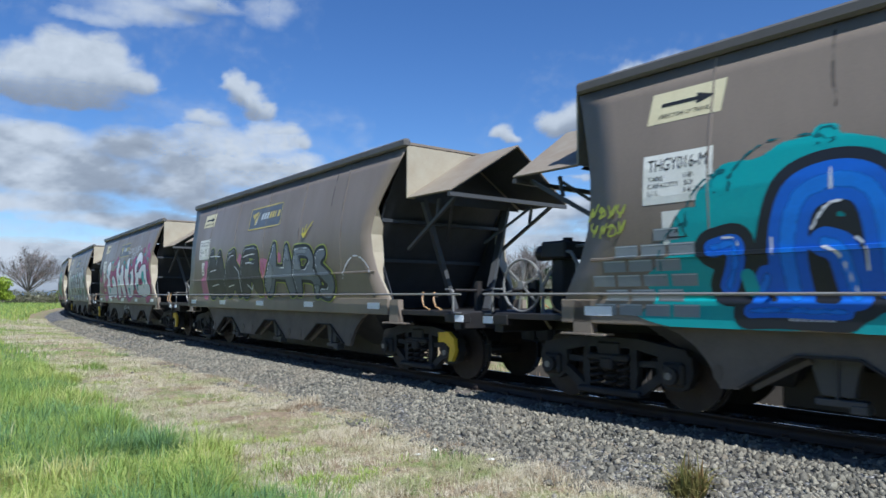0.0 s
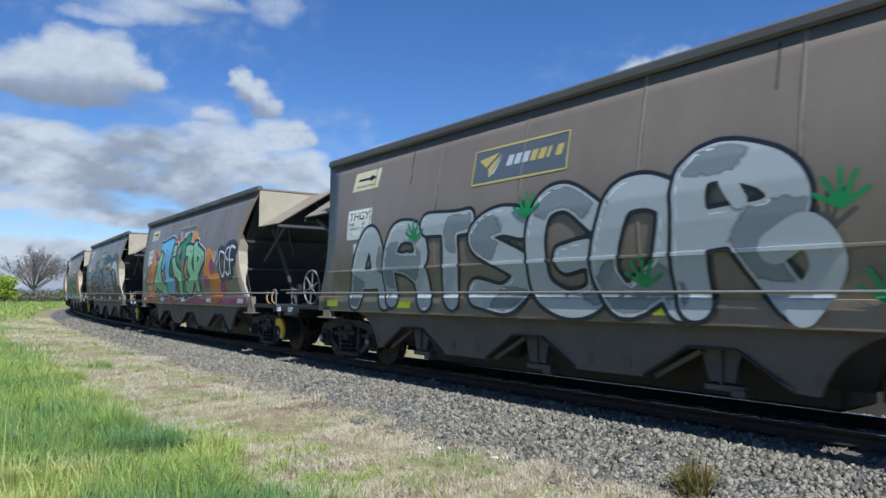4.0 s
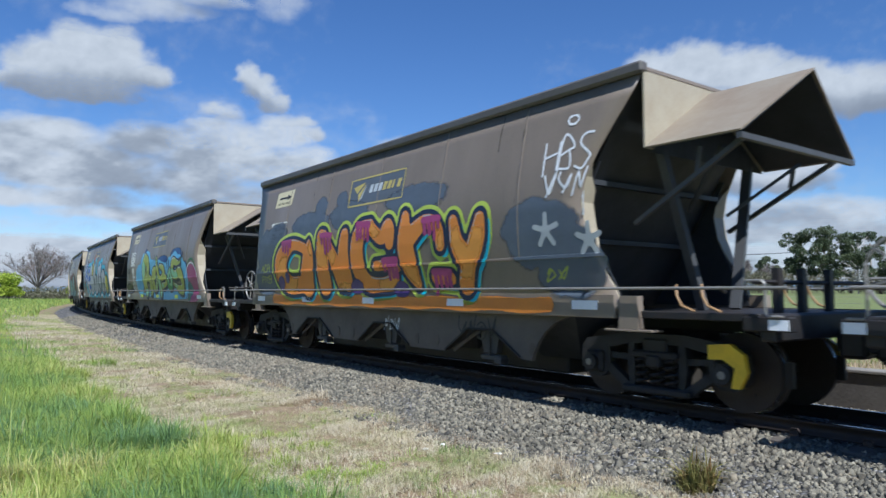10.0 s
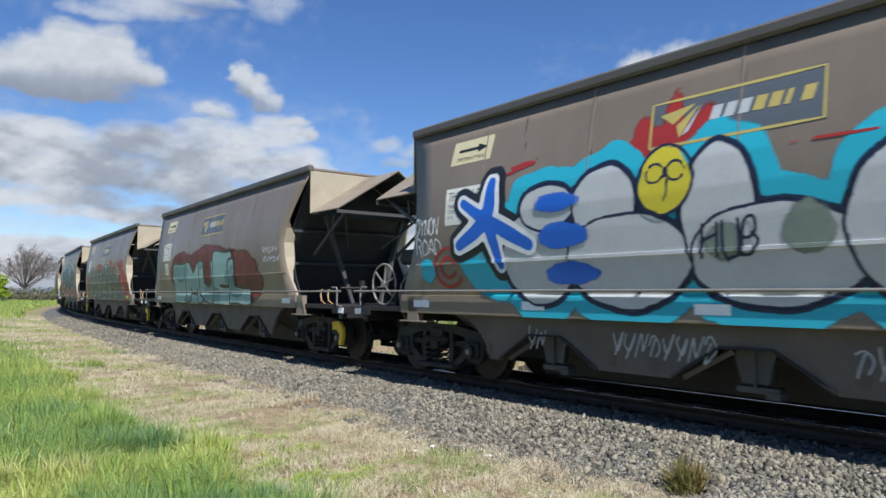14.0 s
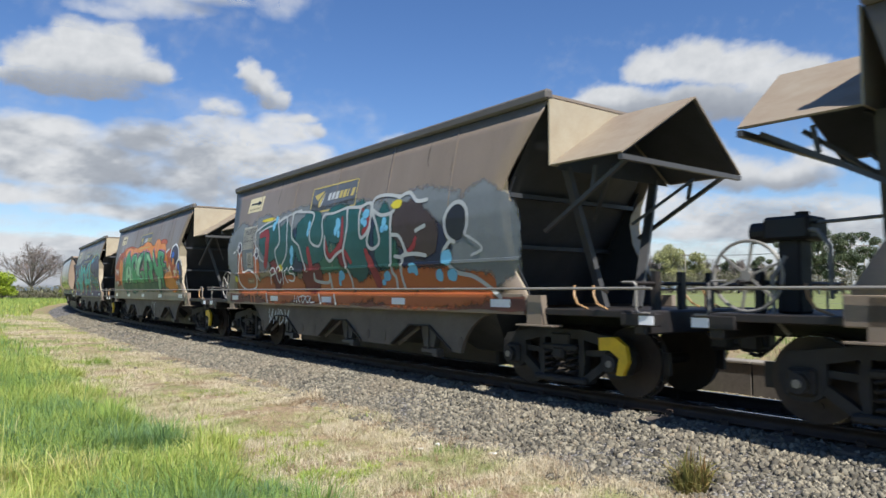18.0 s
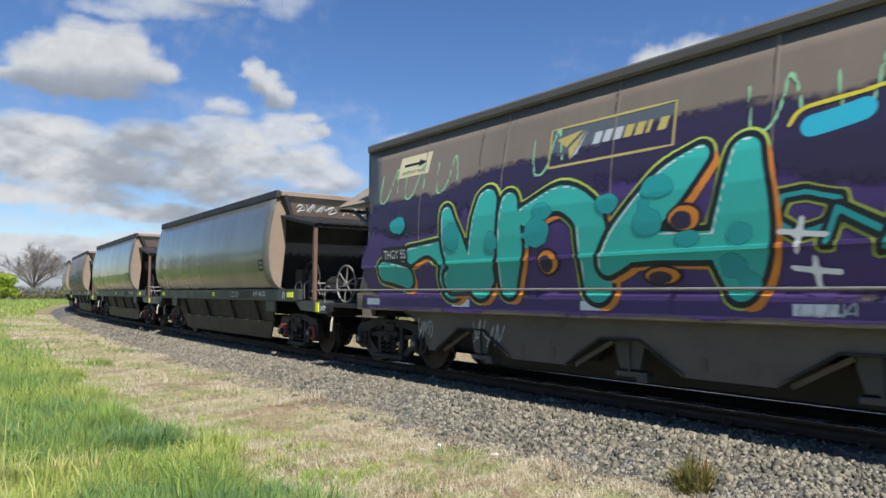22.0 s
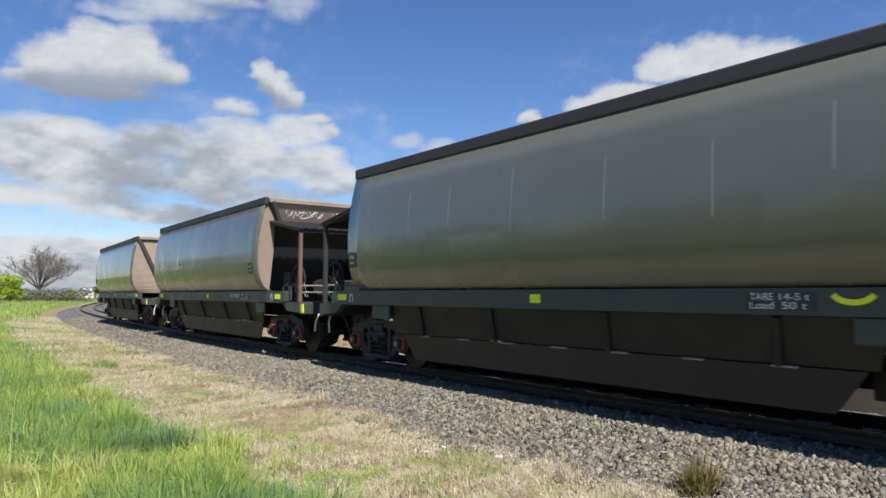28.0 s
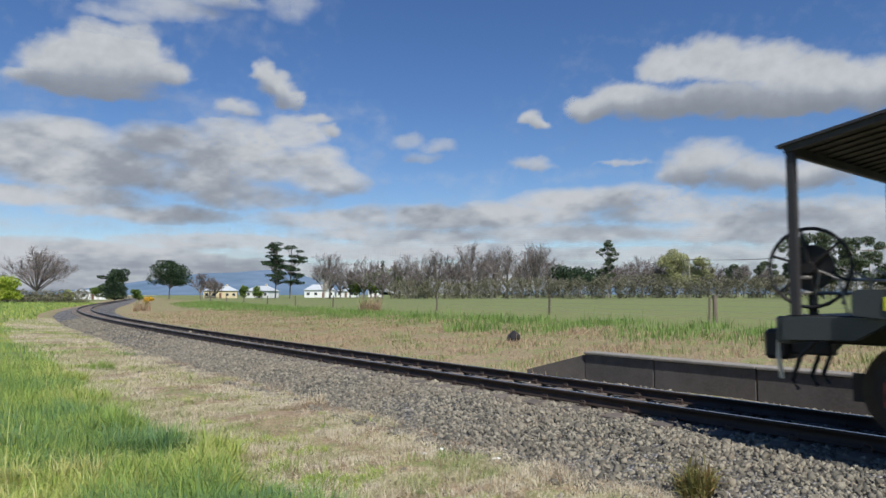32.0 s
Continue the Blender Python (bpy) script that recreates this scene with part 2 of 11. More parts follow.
CREAMSTICK = material("yellowed_sticker", (0.66, 0.58, 0.36), 0.5, 0, (0.45, 0.36, 0.2), 0.4, 3, 40)
INK = material("black_ink", (0.02, 0.02, 0.02), 0.5)
NAVY = material("slate_blue_panel", (0.105, 0.118, 0.135), 0.45, 0, None, 0.3, 2, 40)
GOLD = material("gold_yellow_vinyl", (0.50, 0.40, 0.12), 0.5)
SILVER = material("grey_white_vinyl", (0.50, 0.52, 0.53), 0.45)
REFLECT = material("white_reflector", (0.82, 0.84, 0.86), 0.3, 0, None, 0.15, 8, 60)
REFLECTY = material("yellow_reflector", (0.80, 0.88, 0.02), 0.3, 0, None, 0.1, 8, 60)
GREYGREEN = material("grey_green_paint", (0.112, 0.114, 0.096), 0.30, 0, (0.076, 0.075, 0.062), 0.5, 0.7, 60, 0.015, streaks=True, coat=0.7, gloss=0.13, dent=0.5)
SOLEBAR = material("solebar_paint", (0.046, 0.052, 0.053), 0.45, 0, (0.035, 0.034, 0.03), 0.5, 1.5, 50)
BAREWELD = material("scuffed_weld", (0.19, 0.19, 0.175), 0.4)
HFCAP = material("dark_coaming_paint", (0.035, 0.032, 0.032), 0.6, 0, None, 0.4, 2, 40)
TAN = material("tan_primer", (0.27, 0.205, 0.15), 0.65, 0, (0.16, 0.10, 0.065), 0.6, 1.6, 50, 0.06)
RUSTPOST = material("rusty_brown_post", (0.16, 0.09, 0.065), 0.65, 0, (0.08, 0.04, 0.028), 0.6, 3, 50)
STENCIL = material("stencil_white", (0.70, 0.70, 0.66), 0.55)
REDSTENCIL = material("red_stencil", (0.55, 0.12, 0.06), 0.55)
RAILSTEEL = material("rail_steel", (0.05, 0.034, 0.025), 0.6, 0.4, (0.03, 0.02, 0.014), 0.5, 3, 40)
SLEEPER = material("weathered_sleeper", (0.12, 0.098, 0.078), 0.85, 0, (0.06, 0.046, 0.036), 0.6, 3, 30, 0.3, vary=0.25)
CLIP = material("rusty_clip", (0.06, 0.04, 0.03), 0.65, 0.3)
CONCRETE = material("stained_concrete", (0.115, 0.10, 0.085), 0.85, 0, (0.045, 0.038, 0.032), 0.8, 1.2, 20, 0.4)
COPING = material("weathered_coping", (0.24, 0.215, 0.18), 0.85, 0, (0.10, 0.085, 0.07), 0.7, 2.0, 25, 0.4)
WOODPOST = material("grey_fence_post", (0.13, 0.10, 0.075), 0.85, 0, (0.06, 0.045, 0.035), 0.5, 3, 30, 0.3, vary=0.3)
STAIN = material("dirt_stain", (0.095, 0.076, 0.060), 0.6)
WIRE = material("galvanised_wire", (0.30, 0.30, 0.30), 0.5, 0.6)
LITTER = material("white_litter", (0.8, 0.8, 0.78), 0.6)


def paint(name, rgb, vary=0.25):
    """Sprayed paint: slightly uneven, half matt."""
    return material(name, rgb, 0.45, 0, tuple(c * 0.7 for c in rgb), vary, 1.5, 45)


def stone_material(name, lo, hi, rough=0.85, brown=(0.22, 0.17, 0.12)):
    m = bpy.data.materials.new(name)
    m.use_nodes = True
    t = m.node_tree
    b = t.nodes["Principled BSDF"]
    rnd = t.nodes.new("ShaderNodeNewGeometry").outputs["Random Per Island"]
    pos = t.nodes.new("ShaderNodeTexCoord").outputs["Object"]
    base = ramp(t, rnd, [(0, lo), (0.6, tuple((a + c) / 2 for a, c in zip(lo, hi))), (0.9, hi), (1, brown)])
    grain = noise_tex(t, 90, 3, 0.6, pos)
    patch = noise_tex(t, 0.6, 4, 0.6, pos)
    col = mix(t, ramp(t, grain, [(0.35, (0, 0, 0)), (0.75, (0.5,) * 3)]), base, tuple(c * 0.5 for c in lo))
    col = mix(t, ramp(t, patch, [(0.45, (0, 0, 0)), (0.7, (0.35,) * 3)]), col, brown)
    link(t, col, b.inputs["Base Color"])
    b.inputs["Roughness"].default_value = rough
    bp = node(t, "ShaderNodeBump", Strength=0.4, Distance=0.01)
    link(t, grain, bp.inputs["Height"])
    link(t, bp.outputs[0], b.inputs["Normal"])
    return m


STONE = stone_material("ballast_stone", (0.068, 0.062, 0.049), (0.35, 0.312, 0.228), 0.85, (0.25, 0.20, 0.135))

STONE_SINGLE = STONE.copy()
STONE_SINGLE.name = "single_ballast_stone"
for _l in list(STONE_SINGLE.node_tree.links):
    if _l.from_socket.name == "Random Per Island":
        STONE_SINGLE.node_tree.links.new(STONE_SINGLE.node_tree.nodes.new("ShaderNodeObjectInfo").outputs["Random"], _l.to_socket)


def blade_material(name, stops, trans=0.35, rough=0.55):
    """Grass or leaves: colour varied blade by blade, with light passing through."""
    m = bpy.data.materials.new(name)
    m.use_nodes = True
    t = m.node_tree
    b = t.nodes["Principled BSDF"]
    rnd = t.nodes.new("ShaderNodeNewGeometry").outputs["Random Per Island"]
    pos = t.nodes.new("ShaderNodeTexCoord").outputs["Object"]
    big = noise_tex(t, 0.45, 4, 0.65, pos)
    fac = node(t, "ShaderNodeMath")
    fac.operation = "MULTIPLY_ADD"
    link(t, rnd, fac.inputs[0])
    fac.inputs[1].default_value = 0.45
    sub = node(t, "ShaderNodeMath")
    sub.operation = "MULTIPLY_ADD"
    link(t, big, sub.inputs[0])
    sub.inputs[1].default_value = 1.6
    sub.inputs[2].default_value = -0.55
    link(t, sub.outputs[0], fac.inputs[2])
    col = ramp(t, fac.outputs[0], stops)
    link(t, col, b.inputs["Base Color"])
    b.inputs["Roughness"].default_value = rough
    b.inputs["Specular IOR Level"].default_value = 0.25
    tr = t.nodes.new("ShaderNodeBsdfTranslucent")
    link(t, col, tr.inputs["Color"])
    mx = t.nodes.new("ShaderNodeMixShader")
    mx.inputs[0].default_value = trans
    link(t, b.outputs[0], mx.inputs[1])
    link(t, tr.outputs[0], mx.inputs[2])
    link(t, mx.outputs[0], t.nodes["Material Output"].inputs["Surface"])
    return m


def grass_material(name, stops, trans=0.35, rough=0.5):
    """Grass whose colour goes tuft by tuft, and a little blade by blade."""
    m = blade_material(name, stops, trans, rough)
    t = m.node_tree
    tone = node(t, "ShaderNodeAttribute")
    tone.attribute_name = "tone"
    add = [n for n in t.nodes if n.type == "MATH" and abs(n.inputs[1].default_value - 0.45) < 1e-6][0]
    add.inputs[1].default_value = 0.26
    link(t, tone.outputs["Fac"], add.inputs[2])
    return m


LUSH = grass_material("lush_grass", [(0.0, (0.17, 0.28, 0.16)), (0.22, (0.19, 0.31, 0.10)), (0.45, (0.32, 0.43, 0.09)), (0.70, (0.46, 0.51, 0.13)), (0.90, (0.66, 0.62, 0.22)), (1, (0.66, 0.58, 0.30))], 0.40)
DRY = grass_material("dry_grass", [(0.0, (0.27, 0.36, 0.10)), (0.25, (0.38, 0.39, 0.17)), (0.45, (0.56, 0.49, 0.31)), (0.70, (0.66, 0.58, 0.43)), (0.85, (0.44, 0.34, 0.21)), (1, (0.32, 0.22, 0.14))], 0.25)
BANKG = blade_material("bank_grass", [(0.0, (0.17, 0.26, 0.06)), (0.25, (0.26, 0.30, 0.09)), (0.45, (0.48, 0.37, 0.23)), (0.7, (0.42, 0.275, 0.185)), (1, (0.60, 0.50, 0.35))], 0.25)
TALLG = blade_material("tall_green_grass", [(0.0, (0.13, 0.22, 0.05)), (0.6, (0.21, 0.31, 0.075)), (1, (0.40, 0.38, 0.17))], 0.3)


def ground_material():
    m = bpy.data.materials.new("grassland_soil")
    m.use_nodes = True
    t = m.node_tree
    b = t.nodes["Principled BSDF"]
    pos = t.nodes.new("ShaderNodeTexCoord").outputs["Object"]
    off = node(t, "ShaderNodeAttribute")
    off.attribute_name = "off_track"
    wob = noise_tex(t, 0.55, 5, 0.65, pos)
    d = node(t, "ShaderNodeMath")
    d.operation = "MULTIPLY_ADD"
    link(t, wob, d.inputs[0])
    d.inputs[1].default_value = 2.6
    link(t, off.outputs["Fac"], d.inputs[2])
    mr = node(t, "ShaderNodeMapRange")
    link(t, d.outputs[0], mr.inputs[0])
    mr.inputs[1].default_value, mr.inputs[2].default_value = -40, 14
    zone = ramp(t, mr.outputs[0], [
        (0.0, (0.19, 0.235, 0.085)), (0.32, (0.21, 0.24, 0.09)), (0.44, (0.20, 0.23, 0.08)), (0.52, (0.30, 0.26, 0.13)), (0.70, (0.36, 0.28, 0.17)),
        (0.785, (0.26, 0.205, 0.145)), (0.825, (0.36, 0.265, 0.165)), (0.865, (0.34, 0.27, 0.165)), (0.895, (0.29, 0.265, 0.15)), (0.915, (0.22, 0.27, 0.075)), (0.935, (0.14, 0.20, 0.05)), (1, (0.13, 0.19, 0.04))])
    fine = noise_tex(t, 9, 5, 0.7, pos)
    mid = noise_tex(t, 1.3, 6, 0.68, pos)
    grain = noise_tex(t, 55, 4, 0.7, pos)
    col = mix(t, ramp(t, fine, [(0.42, (0, 0, 0)), (0.62, (0.75,) * 3)]), zone, (0.15, 0.10, 0.062))
    col = mix(t, ramp(t, mid, [(0.49, (0, 0, 0)), (0.62, (0.75,) * 3)]), col, (0.19, 0.255, 0.07))
    col = mix(t, ramp(t, grain, [(0.35, (0.0,) * 3), (0.7, (0.45,) * 3)]), col, mix(t, 1.0, col, (0.45, 0.42, 0.4), "MULTIPLY"))
    link(t, col, b.inputs["Base Color"])
    b.inputs["Roughness"].default_value = 0.9
    b.inputs["Specular IOR Level"].default_value = 0.2
    bp = node(t, "ShaderNodeBump", Strength=0.7, Distance=0.04)
    link(t, fine, bp.inputs["Height"])
    link(t, bp.outputs[0], b.inputs["Normal"])
    return m


# ------------------------------------------------------------------ ground
def spread(lo, a, b, hi, step, grow=1.10):
    """Grid lines, close together from a to b, wider and wider outside."""
    mid = list(np.arange(a, b, step))
    up, x, d = [], b, step
    while x < hi:
        up.append(x)
        d *= grow
        x += d
    down, x, d = [], a, step
    while x > lo:
        d *= grow
        x -= d
        down.append(x)
    return np.array(down[::-1] + mid + up + [hi])


def build_ground():
    xs = spread(-3200, -26, 16, 3200, 0.22, 1.06)
    ys = spread(-900, 1, 34, 4200, 0.22, 1.05)
    X, Y = np.meshgrid(xs, ys)
    s, o = line_coords(X, Y)
    z = ground_z(o)
    xr, yr = X.ravel(), Y.ravel()
    near = np.clip(1 - (np.abs(o) - 30) / 60, 0, 1)
    bump = 0.035 * np.sin(xr * 1.3 + 1.7 * np.sin(yr * 0.9)) * np.cos(yr * 1.1 + 0.6 * xr) + 0.02 * np.sin(xr * 3.1 + yr * 2.3)
    z = z + bump * near * (np.abs(o) > 2.0)
    nx, ny = len(xs), len(ys)
    idx = np.arange(nx * ny).reshape(ny, nx)
    faces = np.stack([idx[:-1, :-1], idx[:-1, 1:], idx[1:, 1:], idx[1:, :-1]], -1).reshape(-1, 4)
    ob = from_arrays("ground", np.stack([xr, yr, z], 1), faces, ground_material(), smooth=True)
    at = ob.data.attributes.new("off_track", "FLOAT", "POINT")
    at.data.foreach_set("value", np.clip(o, -60, 60).astype(np.float32))
    tagged(ob, "grassy ground with a dry strip beside the track and a green paddock beyond", "ground", kind="structure")


build_ground()


def strip(name, profile, s0, s1, step, mat, label, category, wobble=0.0):
    """A profile of (off, z) swept along the track."""
    ss = np.arange(s0, s1 + step, step)
    h, x, y = np.interp(ss, LS, LH), np.interp(ss, LS, LX), np.interp(ss, LS, LY)
    P = np.array(profile)
    n, k = len(ss), len(P)
    rnd = np.random.RandomState(5)
    O = P[None, :, 0] + wobble * rnd.randn(n, k) * (np.abs(P[None, :, 0]) > 1.3)
    V = np.stack([x[:, None] + np.sin(h)[:, None] * O, y[:, None] - np.cos(h)[:, None] * O, np.repeat(P[None, :, 1], n, 0) + wobble * 0.12 * rnd.randn(n, k)], -1)
    idx = np.arange(n * k).reshape(n, k)
    F = np.stack([idx[:-1, :-1], idx[:-1, 1:], idx[1:, 1:], idx[1:, :-1]], -1).reshape(-1, 4)
    ob = from_arrays(name, V.reshape(-1, 3), F, mat, smooth=True)
    return tagged(ob, label, category, kind="structure")


def gravel_material():
    m = stone_material("ballast_bed", (0.13, 0.112, 0.09), (0.30, 0.265, 0.215))
    t = m.node_tree
    b = t.nodes["Principled BSDF"]
    pos = t.nodes.new("ShaderNodeTexCoord").outputs["Object"]
    v = node(t, "ShaderNodeTexVoronoi", Scale=22.0)
    link(t, pos, v.inputs["Vector"])
    tone = ramp(t, v.outputs["Color"], [(0, (0.13, 0.125, 0.115)), (0.6, (0.27, 0.255, 0.235)), (1, (0.40, 0.38, 0.35))])
    col = mix(t, ramp(t, v.outputs["Distance"], [(0.3, (0, 0, 0)), (0.65, (1, 1, 1))]), tone, (0.035, 0.032, 0.03))
    patch = noise_tex(t, 0.5, 4, 0.6, pos)
    col = mix(t, ramp(t, patch, [(0.5, (0, 0, 0)), (0.75, (0.35,) * 3)]), col, (0.2, 0.16, 0.11))
    link(t, col, b.inputs["Base Color"])
    bp = node(t, "ShaderNodeBump", Strength=1.0, Distance=0.05)
    bp.invert = True
    link(t, v.outputs["Distance"], bp.inputs["Height"])
    link(t, bp.outputs[0], b.inputs["Normal"])
    return m


GRAVEL = gravel_material()
strip("track_bed", [(-3.0, -0.56), (-2.3, -0.36), (-1.5, -0.22), (-0.75, -0.17), (-0.3, -0.2), (0, -0.2), (0.3, -0.2), (0.75, -0.17), (1.25, -0.2), (1.8, -0.33), (2.3, -0.45), (2.75, -0.6)],
      -330, 60, 0.5, GRAVEL, "grey crushed-stone ballast bed with sloping shoulders", "track bed", 0.05)

# ------------------------------------------------------------------ rails and sleepers
CANT = 0.0148
TRACK = empty("railway_track")
tagged(TRACK, "narrow-gauge railway track with dark rusty rails on weathered sleepers", "railway track")


def build_rails():
    prof = [(-0.06, -0.135), (0.06, -0.135), (0.06, -0.12), (0.012, -0.105), (0.012, -0.035), (0.034, -0.028), (0.034, -0.004), (0.028, 0), (-0.028, 0), (-0.034, -0.004), (-0.034, -0.028), (-0.012, -0.035), (-0.012, -0.105), (-0.06, -0.12)]
    for side in (1, -1):
        ss = np.concatenate([np.arange(-330, -60, 2.0), np.arange(-60, 60.1, 1.0)])
        h, x, y = np.interp(ss, LS, LH), np.interp(ss, LS, LX), np.interp(ss, LS, LY)
        P = np.array(prof)
        O = P[None, :, 0] + side * 0.5685 + 0 * ss[:, None]
        Z = P[None, :, 1] + side * CANT / 2 + 0 * ss[:, None]
        V = np.stack([x[:, None] + np.sin(h)[:, None] * O, y[:, None] - np.cos(h)[:, None] * O, Z], -1)
        n, k = O.shape
        idx = np.arange(n * k).reshape(n, k)
        nxt = np.roll(idx, -1, 1)
        F = np.stack([idx[:-1], nxt[:-1], nxt[1:], idx[1:]], -1).reshape(-1, 4)
        ob = from_arrays("rail", V.reshape(-1, 3), F, RAILSTEEL, TRACK)
        top = strip("rail_head", [(side * 0.5685 - 0.020, 0.0015 + side * CANT / 2), (side * 0.5685 + 0.014, 0.0015 + side * CANT / 2)], -330, 60, 1.0, TREAD, "", "")
        top.parent = ob
        for key in ("kind", "label", "category"):
            if key in top:
                del top[key]
        top["label"] = "polished running surface"


build_rails()


def build_sleepers():
    bm = bmesh.new()
    box(bm, -0.115, 0.115, -1.0, 1.0, -0.30, -0.14, 0.012)
    first = part("sleeper", bm, SLEEPER, TRACK)
    cb = bmesh.new()
    box(cb, -0.06, 0.06, -0.13, 0.13, -0.146, -0.132)
    for dy in (-0.085, 0.085):
        box(cb, -0.045, 0.045, dy - 0.022, dy + 0.022, -0.14, -0.095, 0.006)
        tube(cb, [(-0.05, dy, -0.11), (-0.03, dy, -0.075), (0.03, dy, -0.075), (0.05, dy, -0.11)], 0.010, 5)
    clip_data = None
    count = 0
    for i in range(190):
        s = 14 - i * 0.665
        p = on_line(s, 0, 0)
        m = Matrix.Translation(p) @ Matrix.Rotation(float(np.interp(s, LS, LH)) + random.uniform(-0.012, 0.012), 4, "Z")
        if i == 0:
            ob = first
        else:
            ob = new("sleeper", first.data)
            ob.parent = TRACK
        ob.matrix_basis = m
        if s > -34:
            for side in (1, -1):
                if clip_data is None:
                    c = part("rail_clip", cb, CLIP, TRACK)
                    clip_data = c.data
                else:
                    c = new("rail_clip", clip_data)
                    c.parent = TRACK
                c.matrix_basis = m @ Matrix.Translation((0, -side * 0.5685, 0))


build_sleepers()

# ------------------------------------------------------------------ wagons: shape of the two kinds
# side profile of the barrel body: height, half width
GRAIN_SIDE = ((1.02, 1.36), (1.12, 1.38), (1.30, 1.40), (1.50, 1.435), (1.70, 1.465), (2.00, 1.49), (2.30, 1.50), (2.60, 1.48), (2.90, 1.43), (3.20, 1.37), (3.45, 1.315), (3.68, 1.27))
GRAIN_FRONT = ((1.02, 5.12), (1.12, 5.08), (1.30, 5.0), (1.50, 4.88), (1.70, 4.77), (2.00, 4.66), (2.30, 4.61), (2.60, 4.68), (2.90, 4.84), (3.20, 5.03), (3.45, 5.19), (3.68, 5.32))
GRAIN_REAR = ((1.02, -5.46), (1.12, -5.45), (1.30, -5.42), (1.50, -5.28), (1.70, -5.14), (2.00, -5.02), (2.30, -4.97), (2.60, -4.98), (2.90, -5.05), (3.20, -5.14), (3.45, -5.22), (3.68, -5.30))
COAL_SIDE = ((1.30, 1.27), (1.36, 1.36), (1.44, 1.45), (1.56, 1.52), (1.73, 1.575), (2.00, 1.605), (2.25, 1.605), (2.50, 1.59), (2.75, 1.56), (3.00, 1.515), (3.30, 1.445))


def along(table, z):
    return float(np.interp(z, [a for a, _ in table], [b for _, b in table]))


def skin(table, x, z, out=0.0, side=-1):
    """A point on the side sheet, out metres proud of it."""
    return Vector((x, side * (along(table, z) + out), z))


def side_sheet(table, front, rear, columns, side):
    bm = bmesh.new()
    grid = []
    for z, _ in table:
        a, b = along(rear, z), along(front, z)
        grid.append([bm.verts.new(skin(table, a + (b - a) * i / columns, z, 0, side)) for i in range(columns + 1)])
    for r in range(len(grid) - 1):
        for c in range(columns):
            f = (grid[r][c], grid[r][c + 1], grid[r + 1][c + 1], grid[r + 1][c])
            bm.faces.new(f if side < 0 else f[::-1])
    return bm


def inner(bm, thick=0.03):
    """Gives a sheet its thickness."""
    bmesh.ops.recalc_face_normals(bm, faces=bm.faces)
    bmesh.ops.solidify(bm, geom=bm.faces[:], thickness=thick)
    return bm


def on_skin(name, polys, table, mat, parent, out=0.004, label=""):
    """Flat shapes (lists of x, z) laid on the near side sheet."""
    bm = bmesh.new()
    for poly in polys:
        bm.faces.new([bm.verts.new((x, 0, z)) for x, z in poly])
    return drape(name, bm, table, mat, parent, out, label)


def drape(name, bm, table, mat, parent, out, label=""):
    for z, _ in table:
        bmesh.ops.bisect_plane(bm, geom=bm.verts[:] + bm.edges[:] + bm.faces[:], plane_co=(0, 0, z), plane_no=(0, 0, 1))
    lo, hi = table[0][0], table[-1][0]
    for v in bm.verts:
        v.co = skin(table, v.co.x, min(hi, max(lo, v.co.z)), out)
    bmesh.ops.recalc_face_normals(bm, faces=bm.faces)
    for f in bm.faces:
        if f.normal.y > 0:
            f.normal_flip()
    return part(name, bm, mat, parent, label)


def letters(text, size, thick=0.0, shear=0.0, space=1.0, bends=6):
    """Flat letters in x and z, from the built-in font."""
    cu = bpy.data.curves.new("letters", "FONT")
    cu.body, cu.size, cu.offset, cu.shear, cu.space_character, cu.resolution_u = text, size, thick, shear, space, bends
    cu.fill_mode = "FRONT"
    ob = bpy.data.objects.new("letters", cu)
    me = bpy.data.meshes.new_from_object(ob)
    bpy.data.objects.remove(ob)
    bpy.data.curves.remove(cu)
    bm = bmesh.new()
    bm.from_mesh(me)
    bpy.data.meshes.remove(me)
    for v in bm.verts:
        v.co = Vector((v.co.x, 0, v.co.y))
    return bm


def fit_box(bm, x0, x1, z0, z1, lean=0.0):
    xs, zs = [v.co.x for v in bm.verts], [v.co.z for v in bm.verts]
    ax, bx, az, bz = min(xs), max(xs), min(zs), max(zs)
    for v in bm.verts:
        u, w = (v.co.x - ax) / (bx - ax), (v.co.z - az) / (bz - az)
        v.co = Vector((x0 + u * (x1 - x0) + lean * w, 0, z0 + w * (z1 - z0)))
    return bm


def writing(name, text, x0, x1, z0, z1, table, mat, parent, out=0.009, label="", thick=0.0):
    return drape(name, fit_box(letters(text, 1.0, thick), x0, x1, z0, z1), table, mat, parent, out, label)


